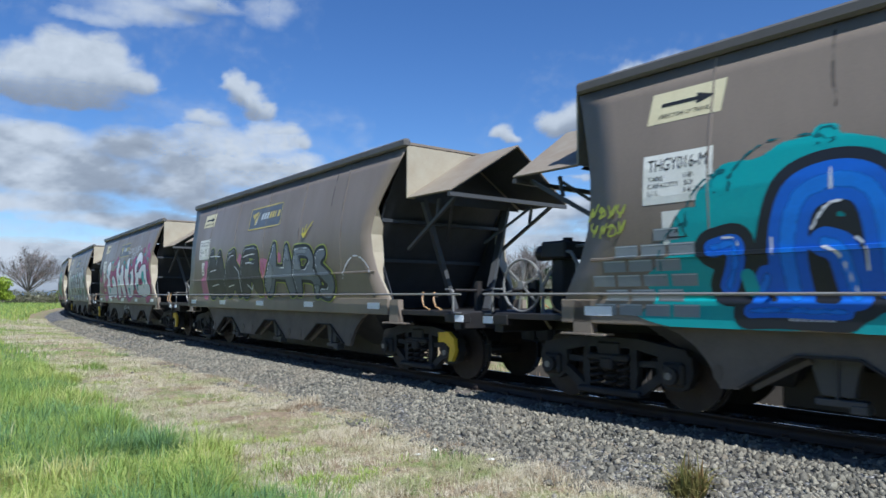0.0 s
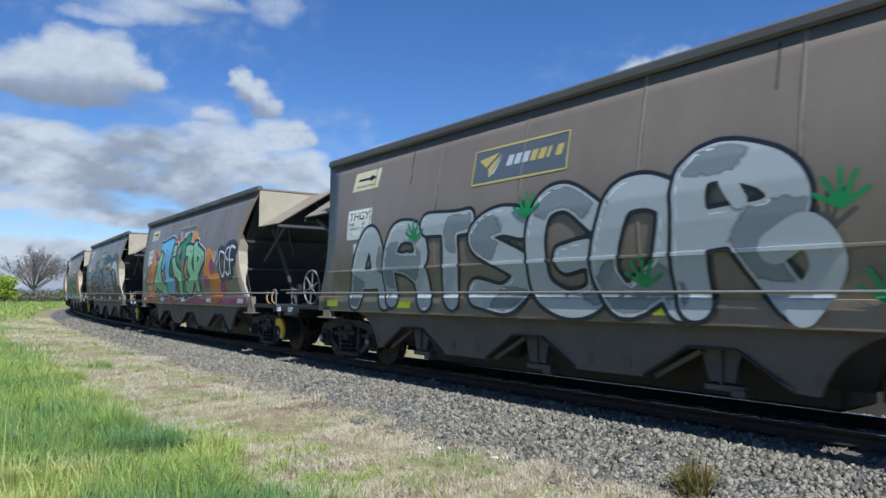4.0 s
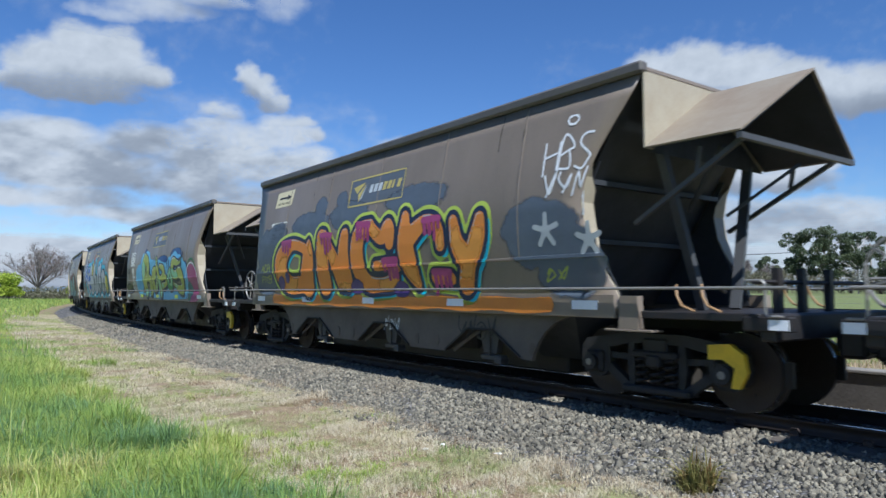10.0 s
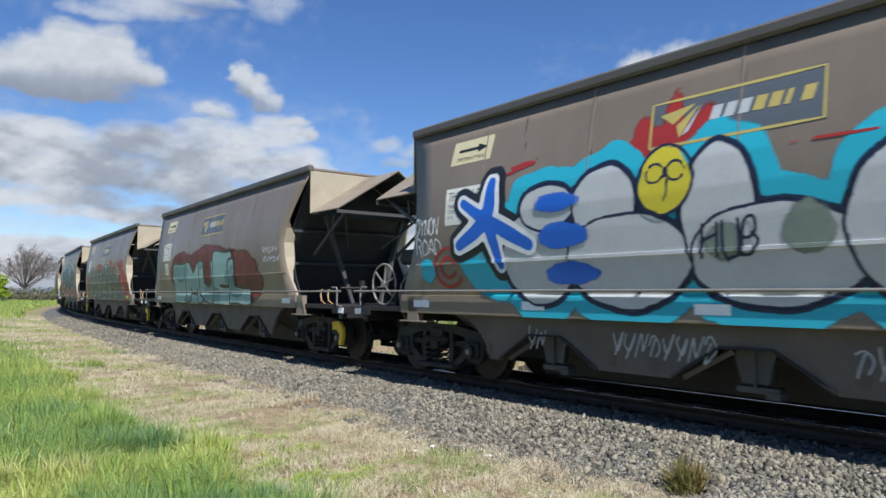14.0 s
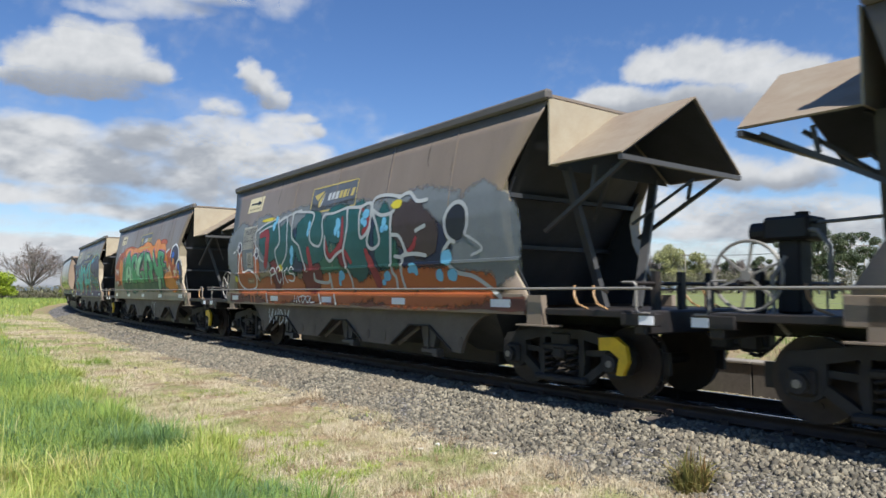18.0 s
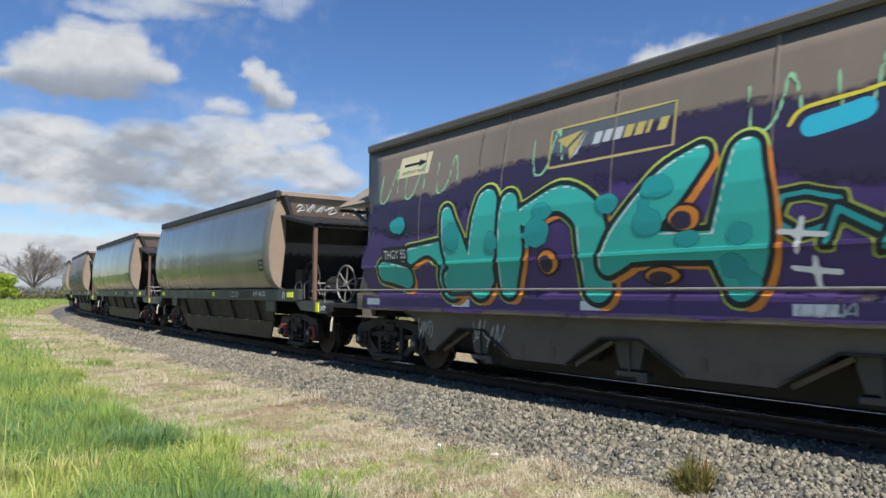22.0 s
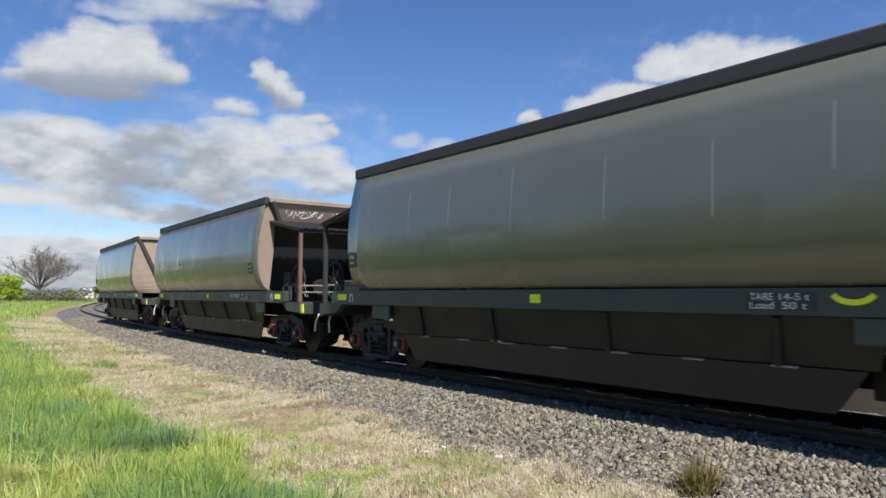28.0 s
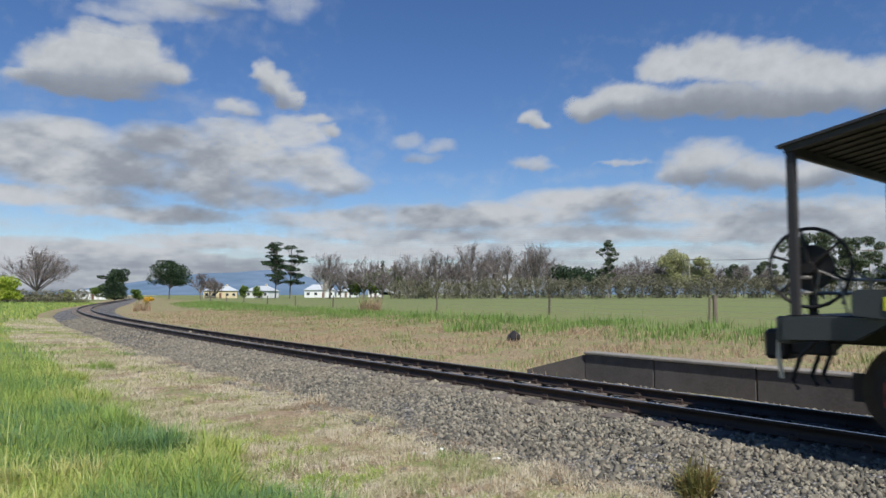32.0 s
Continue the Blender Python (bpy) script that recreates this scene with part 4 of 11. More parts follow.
# ------------------------------------------------------------------ coal wagon; its canopy end is at +x
def coal_wagon(wheel_x=5.45, leading=True):
    w = empty("hopper_wagon")
    post = RUSTPOST if leading else HFCAP
    T = COAL_SIDE
    front = tuple((z, 4.62 if z < 1.34 else 4.44) for z, _ in T)
    rear = tuple((z, -5.0) for z, _ in T)
    for side in (-1, 1):
        bm = inner(side_sheet(T, front, rear, 24, side), 0.02)
        sp = part("side_sheet", bm, GREYGREEN, w)
        for p in sp.data.polygons:
            p.use_smooth = True
        for x, z0, z1 in ((-3.6, 2.3, 2.9), (-2.5, 2.0, 2.75), (-1.2, 2.1, 2.8), (0.3, 2.05, 2.9), (1.6, 2.2, 2.8), (2.6, 2.1, 2.85)):
            bm = bmesh.new()
            zs = [z0 + (z1 - z0) * i / 6 for i in range(7)]
            vs = [bm.verts.new(skin(T, x + dx, z, o, side)) for z in zs for dx, o in ((-0.006, 0.001), (0, 0.004), (0.006, 0.001))]
            for i in range(6):
                for j in range(2):
                    f = [vs[3 * i + j], vs[3 * i + j + 1], vs[3 * i + j + 4], vs[3 * i + j + 3]]
                    bm.faces.new(f if side < 0 else f[::-1])
            part("weld_seam", bm, BAREWELD, sp)
        bm = bmesh.new()
        box(bm, -5.03, 4.47, min(side * 1.36, side * 1.46), max(side * 1.36, side * 1.46), 3.29, 3.465, 0.02)
        part("roof_coaming", bm, HFCAP, w)
        bm = plate(bmesh.new(), [(-5.35, 1.08), (5.15, 1.08), (5.45, 1.11), (5.45, 1.30), (5.40, 1.325), (-5.30, 1.325), (-5.35, 1.30)], min(side * 1.26, side * 1.36), max(side * 1.26, side * 1.36))
        part("solebar", bm, SOLEBAR, w)
        bm = plate(bmesh.new(), [(5.15, 1.08), (5.45, 0.90), (6.05, 0.88), (6.05, 1.09), (5.45, 1.09)], min(side * 1.18, side * 1.30), max(side * 1.18, side * 1.30))
        part("platform_edge", bm, SOLEBAR, w)
        bm = plate(bmesh.new(), [(-5.35, 1.08), (-5.5, 0.90), (-6.05, 0.88), (-6.05, 1.09), (-5.5, 1.09)], min(side * 1.18, side * 1.30), max(side * 1.18, side * 1.30))
        part("platform_edge", bm, SOLEBAR, w)
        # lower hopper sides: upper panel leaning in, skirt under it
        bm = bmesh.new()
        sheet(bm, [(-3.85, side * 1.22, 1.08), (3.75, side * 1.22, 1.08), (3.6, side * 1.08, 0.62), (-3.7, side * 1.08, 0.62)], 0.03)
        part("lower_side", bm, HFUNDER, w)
        bm = bmesh.new()
        sheet(bm, [(-3.6, side * 1.06, 0.60), (3.5, side * 1.06, 0.60), (3.2, side * 1.0, 0.20), (-3.3, side * 1.0, 0.20)], 0.03)
        part("hopper_skirt", bm, BLACKIRON, w)
        for i in range(7):
            x = -2.9 + i * 0.95
            bm = bmesh.new()
            box(bm, x - 0.12, x + 0.12, min(side * 1.07, side * 1.13), max(side * 1.07, side * 1.13), 0.585, 0.605)
            part("door_hinge", bm, PIPE, w)
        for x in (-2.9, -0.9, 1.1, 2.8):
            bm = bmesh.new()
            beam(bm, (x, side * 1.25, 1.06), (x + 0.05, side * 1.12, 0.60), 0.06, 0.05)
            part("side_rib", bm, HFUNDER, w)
        for x in (3.6, -4.1):
            bm = bmesh.new()
            box(bm, x - 0.02, x + 0.52, min(side * 1.24, side * 1.30), max(side * 1.24, side * 1.30), 0.84, 1.08, 0.015)
            part("jacking_pad", bm, SOLEBAR, w)
    bm = bmesh.new()
    sheet(bm, [(-5.0, -1.36, 3.36), (4.44, -1.36, 3.36), (4.44, 1.36, 3.36), (-5.0, 1.36, 3.36)], 0.03)
    part("load_cover", bm, HFCAP, w)
    bm = bmesh.new()
    box(bm, -6.1, 6.1, -0.28, 0.28, 0.80, 1.06, 0.02)
    part("centre_sill", bm, BLACKIRON, w)
    # both ends: flat plates at the sides, outer edge following the barrel
    for e, xe in ((1, 4.40), (-1, -4.96)):
        for side in (-1, 1):
            zs = [z for z, _ in T]
            bm = bmesh.new()
            A = [bm.verts.new((xe, side * (along(T, z) - 0.004), z)) for z in zs]
            B = [bm.verts.new((-4.96 - 0.1875 * (3.36 - z), side * (0.36 + 0.4196 * (z - 1.12)), z) if e < 0 else (xe, side * (1.30 - 0.1 * min(1, (z - 1.30))), z)) for z in zs]
            for i in range(len(zs) - 1):
                bm.faces.new((A[i], A[i + 1], B[i + 1], B[i]))
            bmesh.ops.recalc_face_normals(bm, faces=bm.faces)
            bmesh.ops.solidify(bm, geom=bm.faces[:], thickness=0.016)
            part("end_plate", bm, TAN, w, "tan primer end plate")
            bm = bmesh.new()
            if e < 0:
                beam(bm, (xe - 0.06, side * 1.34, 3.34), (-5.44, side * 0.38, 1.12), 0.13, 0.10)
                part("end_brace", bm, HFCAP, w)
            else:
                beam(bm, (xe + 0.10, side * 1.30, 3.36), (xe - 0.02, side * 1.02, 2.72), 0.12, 0.10)
                part("end_brace", bm, HFCAP, w)
        bm = bmesh.new()
        box(bm, min(xe, xe + e * 0.14), max(xe, xe + e * 0.14), -1.36, 1.36, 3.33, 3.45, 0.02)
        part("end_coaming", bm, TAN, w)
        bm = bmesh.new()
        box(bm, min(e * 4.3, e * 6.05), max(e * 4.3, e * 6.05), -1.2, 1.2, 1.06, 1.10)
        part("platform", bm, BLACKIRON, w)
        bm = bmesh.new()
        box(bm, min(e * 6.0, e * 6.14), max(e * 6.0, e * 6.14), -1.24, 1.24, 0.84, 1.09, 0.02)
        part("headstock", bm, SOLEBAR, w)
        bm = bmesh.new()
        box(bm, min(e * 5.98, e * 6.16), max(e * 5.98, e * 6.16), -1.262, -1.241, 0.88, 1.06)
        coupler(w, e * 6.12, e, BLACKIRON)
        if e < 0 or leading:
            part("end_reflector", bm, REFLECTY, w)
        bm = bmesh.new()
        x = e * 6.2
        tube(bm, [(x, -0.55, 0.90), (x + e * 0.06, -0.75, 0.88), (x + e * 0.05, -0.95, 0.84), (x + e * 0.03, -1.0, 0.70), (x, -1.0, 0.50)], 0.022, 7)
        part("hose", bm, HOSEW, w, "pale air hose")
        bm = bmesh.new()
        for q in (-0.35, 0.1, 0.4):
            tube(bm, [(e * 6.14, q, 0.84), (e * 6.32, q + 0.02, 0.66), (e * 6.42, q + 0.05, 0.42), (e * 6.36, q + 0.04, 0.32)], 0.024, 6)
        part("coupling_chain", bm, BLACKIRON, w)
    # plain end: sloping centre panel
    bm = bmesh.new()
    sheet(bm, [(-4.98, -1.30, 3.36), (-5.40, -0.36, 1.12), (-5.40, 0.36, 1.12), (-4.98, 1.30, 3.36)], 0.02)
    pan = part("end_panel", bm, TAN, w, "tan sloping end panel with rust")
    bm = bmesh.new()
    c = Vector((-5.30, 0, 1.72))
    n = Vector((-2.24, 0, 0.94)).normalized() * -1
    tube(bm, [c + Vector((-0.02, 0.24 * math.cos(a), 0)) + Vector((0.1875, 0, 1)).normalized() * 0.27 * math.sin(a) for a in [2 * math.pi * k / 20 for k in range(20)]], 0.014, 5, closed=True)
    part("hatch_ring", bm, TAN, pan)
    bm = bmesh.new()
    beam(bm, (-5.02, 0, 3.30), (-5.19, 0, 2.42), 0.07, 0.05)
    part("centre_rib", bm, TAN, pan)
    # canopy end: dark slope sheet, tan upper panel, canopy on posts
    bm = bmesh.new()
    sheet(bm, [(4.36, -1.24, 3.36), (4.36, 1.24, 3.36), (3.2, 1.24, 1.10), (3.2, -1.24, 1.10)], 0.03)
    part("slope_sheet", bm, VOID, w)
    bm = bmesh.new()
    sheet(bm, [(4.50, -1.30, 3.36), (4.50, 1.30, 3.36), (4.30, 1.20, 2.96), (4.30, -1.20, 2.96)], 0.02)
    part("upper_end_panel", bm, TAN, w)
    bm = bmesh.new()
    for i in range(26):
        y0 = -1.32 + i * 0.102
        dz = 0.014 if i % 2 else -0.004
        sheet(bm, [(4.36, y0, 2.93 + dz), (6.05, y0, 2.64 + dz), (6.05, y0 + 0.102, 2.64 + dz), (4.36, y0 + 0.102, 2.93 + dz)], 0.026)
    part("canopy", bm, HFCAP, w, "dark corrugated canopy sheet")
    for side in (-1, 1):
        bm = bmesh.new()
        beam(bm, (5.95, side * 1.24, 1.10), (5.95, side * 1.24, 2.64), 0.07, 0.07)
        part("canopy_post", bm, post, w)
        bm = bmesh.new()
        beam(bm, (4.40, side * 1.27, 2.90), (6.0, side * 1.27, 2.61), 0.05, 0.07)
        part("canopy_rail", bm, HFCAP, w)
    bm = bmesh.new()
    beam(bm, (5.97, -1.27, 2.60), (5.97, 1.27, 2.60), 0.05, 0.08)
    part("canopy_rail", bm, HFCAP, w)
    hand_wheel(w, wheel_x, -1.06, 1.53, 0.36, BLACKIRON)
    part("wheel_disc", disc(bmesh.new(), (wheel_x, -1.03, 1.53), (0, 1, 0), 0.21, 0.02, 20), BLACKIRON, w)
    bm = bmesh.new()
    beam(bm, (wheel_x, -1.0, 1.06), (wheel_x, -1.0, 1.53), 0.07, 0.06)
    part("wheel_stand", bm, BLACKIRON, w)
    bm = bmesh.new()
    for z in (1.30, 1.44):
        tube(bm, [(5.90, -1.2, z), (5.90, 1.2, z)], 0.018, 6)
    part("platform_rail", bm, PIPE, w)
    bm = bmesh.new()
    box(bm, 4.75, 5.35, 0.1, 0.75, 1.10, 1.58, 0.03)
    disc(bm, (5.05, -0.45, 1.42), (1, 0, 0), 0.18, 0.5, 16)
    box(bm, 4.6, 4.95, -1.05, -0.7, 1.10, 1.75, 0.02)
    part("brake_gear", bm, BLACKIRON, w)
    bm = bmesh.new()
    for q in range(5):
        x, y = 4.7 + q * 0.22, -1.08 + 0.05 * (q % 2)
        tube(bm, [(x, y, 1.12), (x + 0.05, y - 0.03, 1.42), (x + 0.22, y, 1.50), (x + 0.30, y + 0.05, 1.2)], 0.012, 5)
    part("control_pipe", bm, PIPE, w)
    bogie(w, 4.50, REDDISH, None, base=0.74)
    bogie(w, -4.70, REDDISH, None, base=0.74)
    return w

# ------------------------------------------------------------------ the train
def mirrored(w):
    """The same wagon turned end for end."""
    done = {}
    for o in w.children_recursive:
        if o.data not in done:
            me = o.data.copy()
            me.transform(Matrix.Diagonal((-1, 1, 1, 1)))
            me.flip_normals()
            done[o.data] = me
        o.data = done[o.data]
        o.location.x *= -1
    return w


GRAIN = grain_wagon()
COAL = coal_wagon()
COAL_BACK = mirrored(coal_wagon(5.9, False))
TRAIN = []
for k in range(21):
    if k == 0:
        wagon = GRAIN
    elif k < 15:
        wagon = copy_thing(GRAIN, Matrix.Identity(4))
    elif k == 15:
        wagon = COAL
    elif k == 18:
        wagon = COAL_BACK
    else:
        wagon = copy_thing(COAL_BACK if k == 20 else COAL, Matrix.Identity(4))
    TRAIN.append(wagon)


def centre_of(k):
    """Where wagon k stands on the line at the start."""
    if k <= 14:
        return -7.19 - (k - 1) * 14.2
    return -7.19 - 13 * 14.2 - 7.1 - 13.3775 * (k - 14.5)


def wagon_pose(k, t):
    s = centre_of(k) + progress(t)
    a, b = on_line(s - 4.9), on_line(s + 4.9)
    u = (b - a).normalized()
    back = -0.40 if k <= 14 else (-0.32 if k in (18, 20) else 0.03)
    m = (a + b) / 2 + u * back
    return Matrix.Translation(m) @ Matrix.Rotation(math.atan2(u.y, u.x), 4, "Z")


def motions():
    drift()
    for k, w in enumerate(TRAIN):
        walk(w, [(t, wagon_pose(k, t)) for t in range(33)])
        near = [f for f in range(0, 960, 2) if -42 < centre_of(k) + progress(f / 30) < 16]
        for o in w.children_recursive:
            if o.data and o.name.split(".")[0] == "wheelset" and near:
                x = o.location.x
                rows = [(f / 30, Matrix.Translation((x, 0, 0.42)) @ Matrix.Rotation((progress(f / 30) - progress(near[0] / 30)) / 0.42, 4, "Y")) for f in near]
                if near[0] > 0:
                    rows.insert(0, (0, rows[0][1]))
                rows.append((32, rows[-1][1]))
                walk(o, rows)

# ------------------------------------------------------------------ stones, grass, plants by the line
def place(s, o):
    """Arrays of track coordinates to the plan."""
    h = np.interp(s, LS, LH)
    return np.interp(s, LS, LX) + np.sin(h) * o, np.interp(s, LS, LY) - np.cos(h) * o


BED = ((-3.0, -2.3, -1.5, -0.75, -0.3, 0, 0.3, 0.75, 1.25, 1.8, 2.3, 2.75), (-0.56, -0.36, -0.22, -0.17, -0.2, -0.2, -0.2, -0.17, -0.2, -0.33, -0.45, -0.6))


def top_z(o):
    return np.maximum(np.interp(o, BED[0], BED[1]), ground_z(o))


BLOCK = np.array([(x, y, z) for x in (-1, 1) for y in (-1, 1) for z in (-1, 1)]) * 0.72
BLOCKF = np.array([(0, 1, 3, 2), (4, 6, 7, 5), (0, 4, 5, 1), (2, 3, 7, 6), (0, 2, 6, 4), (1, 5, 7, 3)])
BLOCKF = np.concatenate([BLOCKF[:, :3], BLOCKF[:, [0, 2, 3]]])
ICO = np.array([(0, 0, 1), (0.9, 0, 0.42), (0.28, 0.85, 0.45), (-0.72, 0.53, 0.4), (-0.72, -0.5, 0.45), (0.3, -0.85, 0.4), (0.7, 0.55, -0.4), (-0.3, 0.8, -0.45), (-0.9, 0, -0.4), (-0.2, -0.85, -0.45), (0.72, -0.5, -0.42), (0, 0, -1)])
ICOF = np.array([(0, 1, 2), (0, 2, 3), (0, 3, 4), (0, 4, 5), (0, 5, 1), (1, 6, 2), (2, 7, 3), (3, 8, 4), (4, 9, 5), (5, 10, 1), (6, 7, 2), (7, 8, 3), (8, 9, 4), (9, 10, 5), (10, 6, 1), (11, 7, 6), (11, 8, 7), (11, 9, 8), (11, 10, 9), (11, 6, 10)])


def stones(name, n, s0, s1, o0, o1, size, seed, label, thin=None):
    r = np.random.RandomState(seed)
    s, o = r.uniform(s0, s1, n), r.uniform(o0, o1, n)
    if thin is not None:
        keep = r.rand(n) < thin(o)
        s, o = s[keep], o[keep]
        n = len(s)
    x, y = place(s, o)
    z = top_z(o)
    sz = size * np.exp(r.randn(n) * 0.28)
    ax = r.uniform(0.55, 1.35, (n, 1, 3)) * sz[:, None, None]
    V = BLOCK[None] * (1 + 0.38 * r.uniform(-1, 1, (n, 8, 3))) * ax
    q = r.randn(n, 4)
    q /= np.linalg.norm(q, axis=1)[:, None]
    w, a, b, c = q.T
    R = np.stack([np.stack([1 - 2 * (b * b + c * c), 2 * (a * b - c * w), 2 * (a * c + b * w)], -1), np.stack([2 * (a * b + c * w), 1 - 2 * (a * a + c * c), 2 * (b * c - a * w)], -1), np.stack([2 * (a * c - b * w), 2 * (b * c + a * w), 1 - 2 * (a * a + b * b)], -1)], 1)
    V = np.einsum("nij,nkj->nki", R, V) + np.stack([x, y, z + sz * 0.25], -1)[:, None]
    F = BLOCKF[None] + 8 * np.arange(n)[:, None, None]
    ob = from_arrays(name, V.reshape(-1, 3), F.reshape(-1, 3), STONE)
    return tagged(ob, label, "gravel", kind="stuff")


stones("ballast_stones", 62000, -16, 7.5, 0.62, 2.85, 0.019, 1, "loose grey crushed-stone ballast beside the rails", lambda o: np.clip((2.85 - o) / 0.55, 0, 1))
stones("ballast_stones", 5000, -14, 7.5, -0.5, 0.5, 0.019, 2, "grey ballast stones between the rails")
stones("ballast_stones", 9000, -16, 7.5, -3.3, -0.62, 0.020, 3, "grey ballast stones on the far shoulder", lambda o: np.clip((o + 3.4) / 0.6, 0, 1))
stones("ballast_stones", 24000, -42, -16, -2.9, 2.6, 0.024, 4, "grey ballast stones along the curve", lambda o: (np.abs(np.abs(o) - 0.57) > 0.08) * 1.0)
stones("ballast_stones", 6500, -3.2, 8, -3.45, -2.2, 0.02, 6, "grey gravel between the track and the platform wall")
stones("scattered_stones", 900, -14, 6, 2.4, 4.4, 0.017, 5, "small stones scattered over dry turf", lambda o: np.clip((4.4 - o) / 2.4, 0, 1) ** 1.5)



def single_stones():
    """The stones nearest the camera, each one by itself."""
    r = random.Random(9)
    bed = bpy.data.objects["track_bed"]
    shapes = []
    for i in range(8):
        rr = np.random.RandomState(200 + i)
        me = bpy.data.meshes.new("stone")
        me.from_pydata((BLOCK * 1.15 * (1 + 0.36 * rr.uniform(-1, 1, (8, 3)))).tolist(), [], BLOCKF.tolist())
        me.materials.append(STONE_SINGLE)
        shapes.append(me)
    for i in range(290):
        s, o = r.uniform(0.5, 6.5), r.uniform(0.9, 2.5)
        x, y = place(np.array([s]), np.array([o]))
        ob = new("stone", shapes[i % 8])
        ob.parent = bed
        k = r.uniform(0.020, 0.036)
        ob.matrix_basis = Matrix.Translation((float(x[0]), float(y[0]), float(top_z(np.array([o]))[0]) + k * 0.7)) @ Matrix.Rotation(r.uniform(0, 6.28), 4, Vector((r.random(), r.random(), 1)).normalized()) @ Matrix.Diagonal((k, k * r.uniform(0.7, 1), k * r.uniform(0.6, 0.9), 1))


single_stones()


def blades(name, x, y, z, length, width, mat, seed, label, category="grass", lean=0.45, upright=0.0, tone=None, aim=None):
    """Bent tapering blades, two quads each."""
    r = np.random.RandomState(seed)
    n = len(x)
    L = length * np.exp(r.randn(n) * 0.30)
    W = width * np.exp(r.randn(n) * 0.2)
    a = r.uniform(0, 2 * np.pi, n) if aim is None else aim + 0.7 * r.randn(n)
    d = np.stack([np.cos(a), np.sin(a), np.zeros(n)], -1)
    sd = np.stack([-np.sin(a + r.randn(n) * 0.6), np.cos(a), np.zeros(n)], -1)
    k = np.abs(r.randn(n)) * lean + upright
    base = np.stack([x, y, z], -1)
    mid = base + d * (L * 0.30 * k)[:, None] + np.array([0, 0, 1]) * (L * 0.58)[:, None]
    tip = base + d * (L * 0.95 * k)[:, None] + np.array([0, 0, 1]) * (L * np.clip(1 - 0.35 * k, 0.25, 1))[:, None]
    w = W[:, None] * sd
    V = np.stack([base - w, base + w, mid + w * 0.8, mid - w * 0.8, tip + w * 0.12, tip - w * 0.12], 1)
    F = (np.array([[0, 1, 2, 3], [3, 2, 4, 5]])[None] + 6 * np.arange(n)[:, None, None]).reshape(-1, 4)
    ob = from_arrays(name, V.reshape(-1, 3), F, mat)
    if tone is None:
        tone = 0.36 + 0.20 * wavy(x, y, 0.9, seed) + 0.10 * wavy(x, y, 3.3, seed + 1)
    at = ob.data.attributes.new("tone", "FLOAT", "POINT")
    at.data.foreach_set("value", np.repeat(np.clip(np.zeros(n) + tone, 0, 0.85), 6).astype(np.float32))
    return tagged(ob, label, category, kind="stuff")


def wavy(x, y, f, seed):
    return np.sin(x * f + seed) * np.cos(y * f * 1.3 + seed * 2) + 0.6 * np.sin(x * f * 2.3 - y * f * 1.7 + seed)


def scatter(n, s0, s1, o0, o1, seed, keep=None, near=True):
    r = np.random.RandomState(seed)
    s, o = r.uniform(s0, s1, n), r.uniform(o0, o1, n)
    x, y = place(s, o)
    m = (y > 2.0) & (np.abs(x) < 0.80 * y + 1.5)
    if keep is not None:
        m &= r.rand(n) < keep(s, o, x, y)
    return x[m], y[m], o[m]


def tufts(name, cx, cy, tone, per, radius, length, width, mat, seed, label, lean=0.7):
    """Many tufts, each fanning out from its middle and of one tone."""
    r = np.random.RandomState(seed)
    n = len(cx)
    size = np.exp(0.35 * r.randn(n))
    idx = np.repeat(np.arange(n), per)
    a, q = r.uniform(0, 2 * np.pi, n * per), np.abs(r.randn(n * per)) * radius * 0.7
    x, y = cx[idx] + q * np.cos(a) * size[idx], cy[idx] + q * np.sin(a) * size[idx]
    _, o = line_coords(x, y)
    blades(name, x, y, ground_z(o) - 0.01, length * size[idx] ** 0.7 * np.clip(1.15 - 0.35 * q / radius, 0.4, 1.2), width, mat, seed + 1, label, lean=lean, upright=0.12, tone=tone[idx] + 0.05 * r.randn(n * per), aim=a)


# lush long grass on the camera's side
EDGE = lambda x, y: 5.12 + 0.16 * wavy(x, y, 1.3, 1) + 0.12 * wavy(x, y, 4.1, 8)
x, y, o = scatter(5200, -13, 4, 4.6, 9.5, 11, lambda s, o, x, y: np.clip((o - EDGE(x, y)) / 0.35, 0, 1))
tone = 0.32 + 0.17 * wavy(x, y, 0.8, 2) + 0.19 * np.random.RandomState(61).randn(len(x))
tufts("long_grass", x, y, tone, 95, 0.15, 0.15, 0.0030, LUSH, 12, "lush long green grass in soft tufts beside the track", 0.8)
x, y, o = scatter(60000, -13, 4, 4.7, 9.5, 29, lambda s, o, x, y: np.clip((o - EDGE(x, y) + 0.15) / 0.35, 0, 1))
blades("long_grass", x, y, ground_z(o) - 0.01, np.full(len(x), 0.09), 0.0034, LUSH, 31, "short green undergrowth of the long grass", lean=1.0)
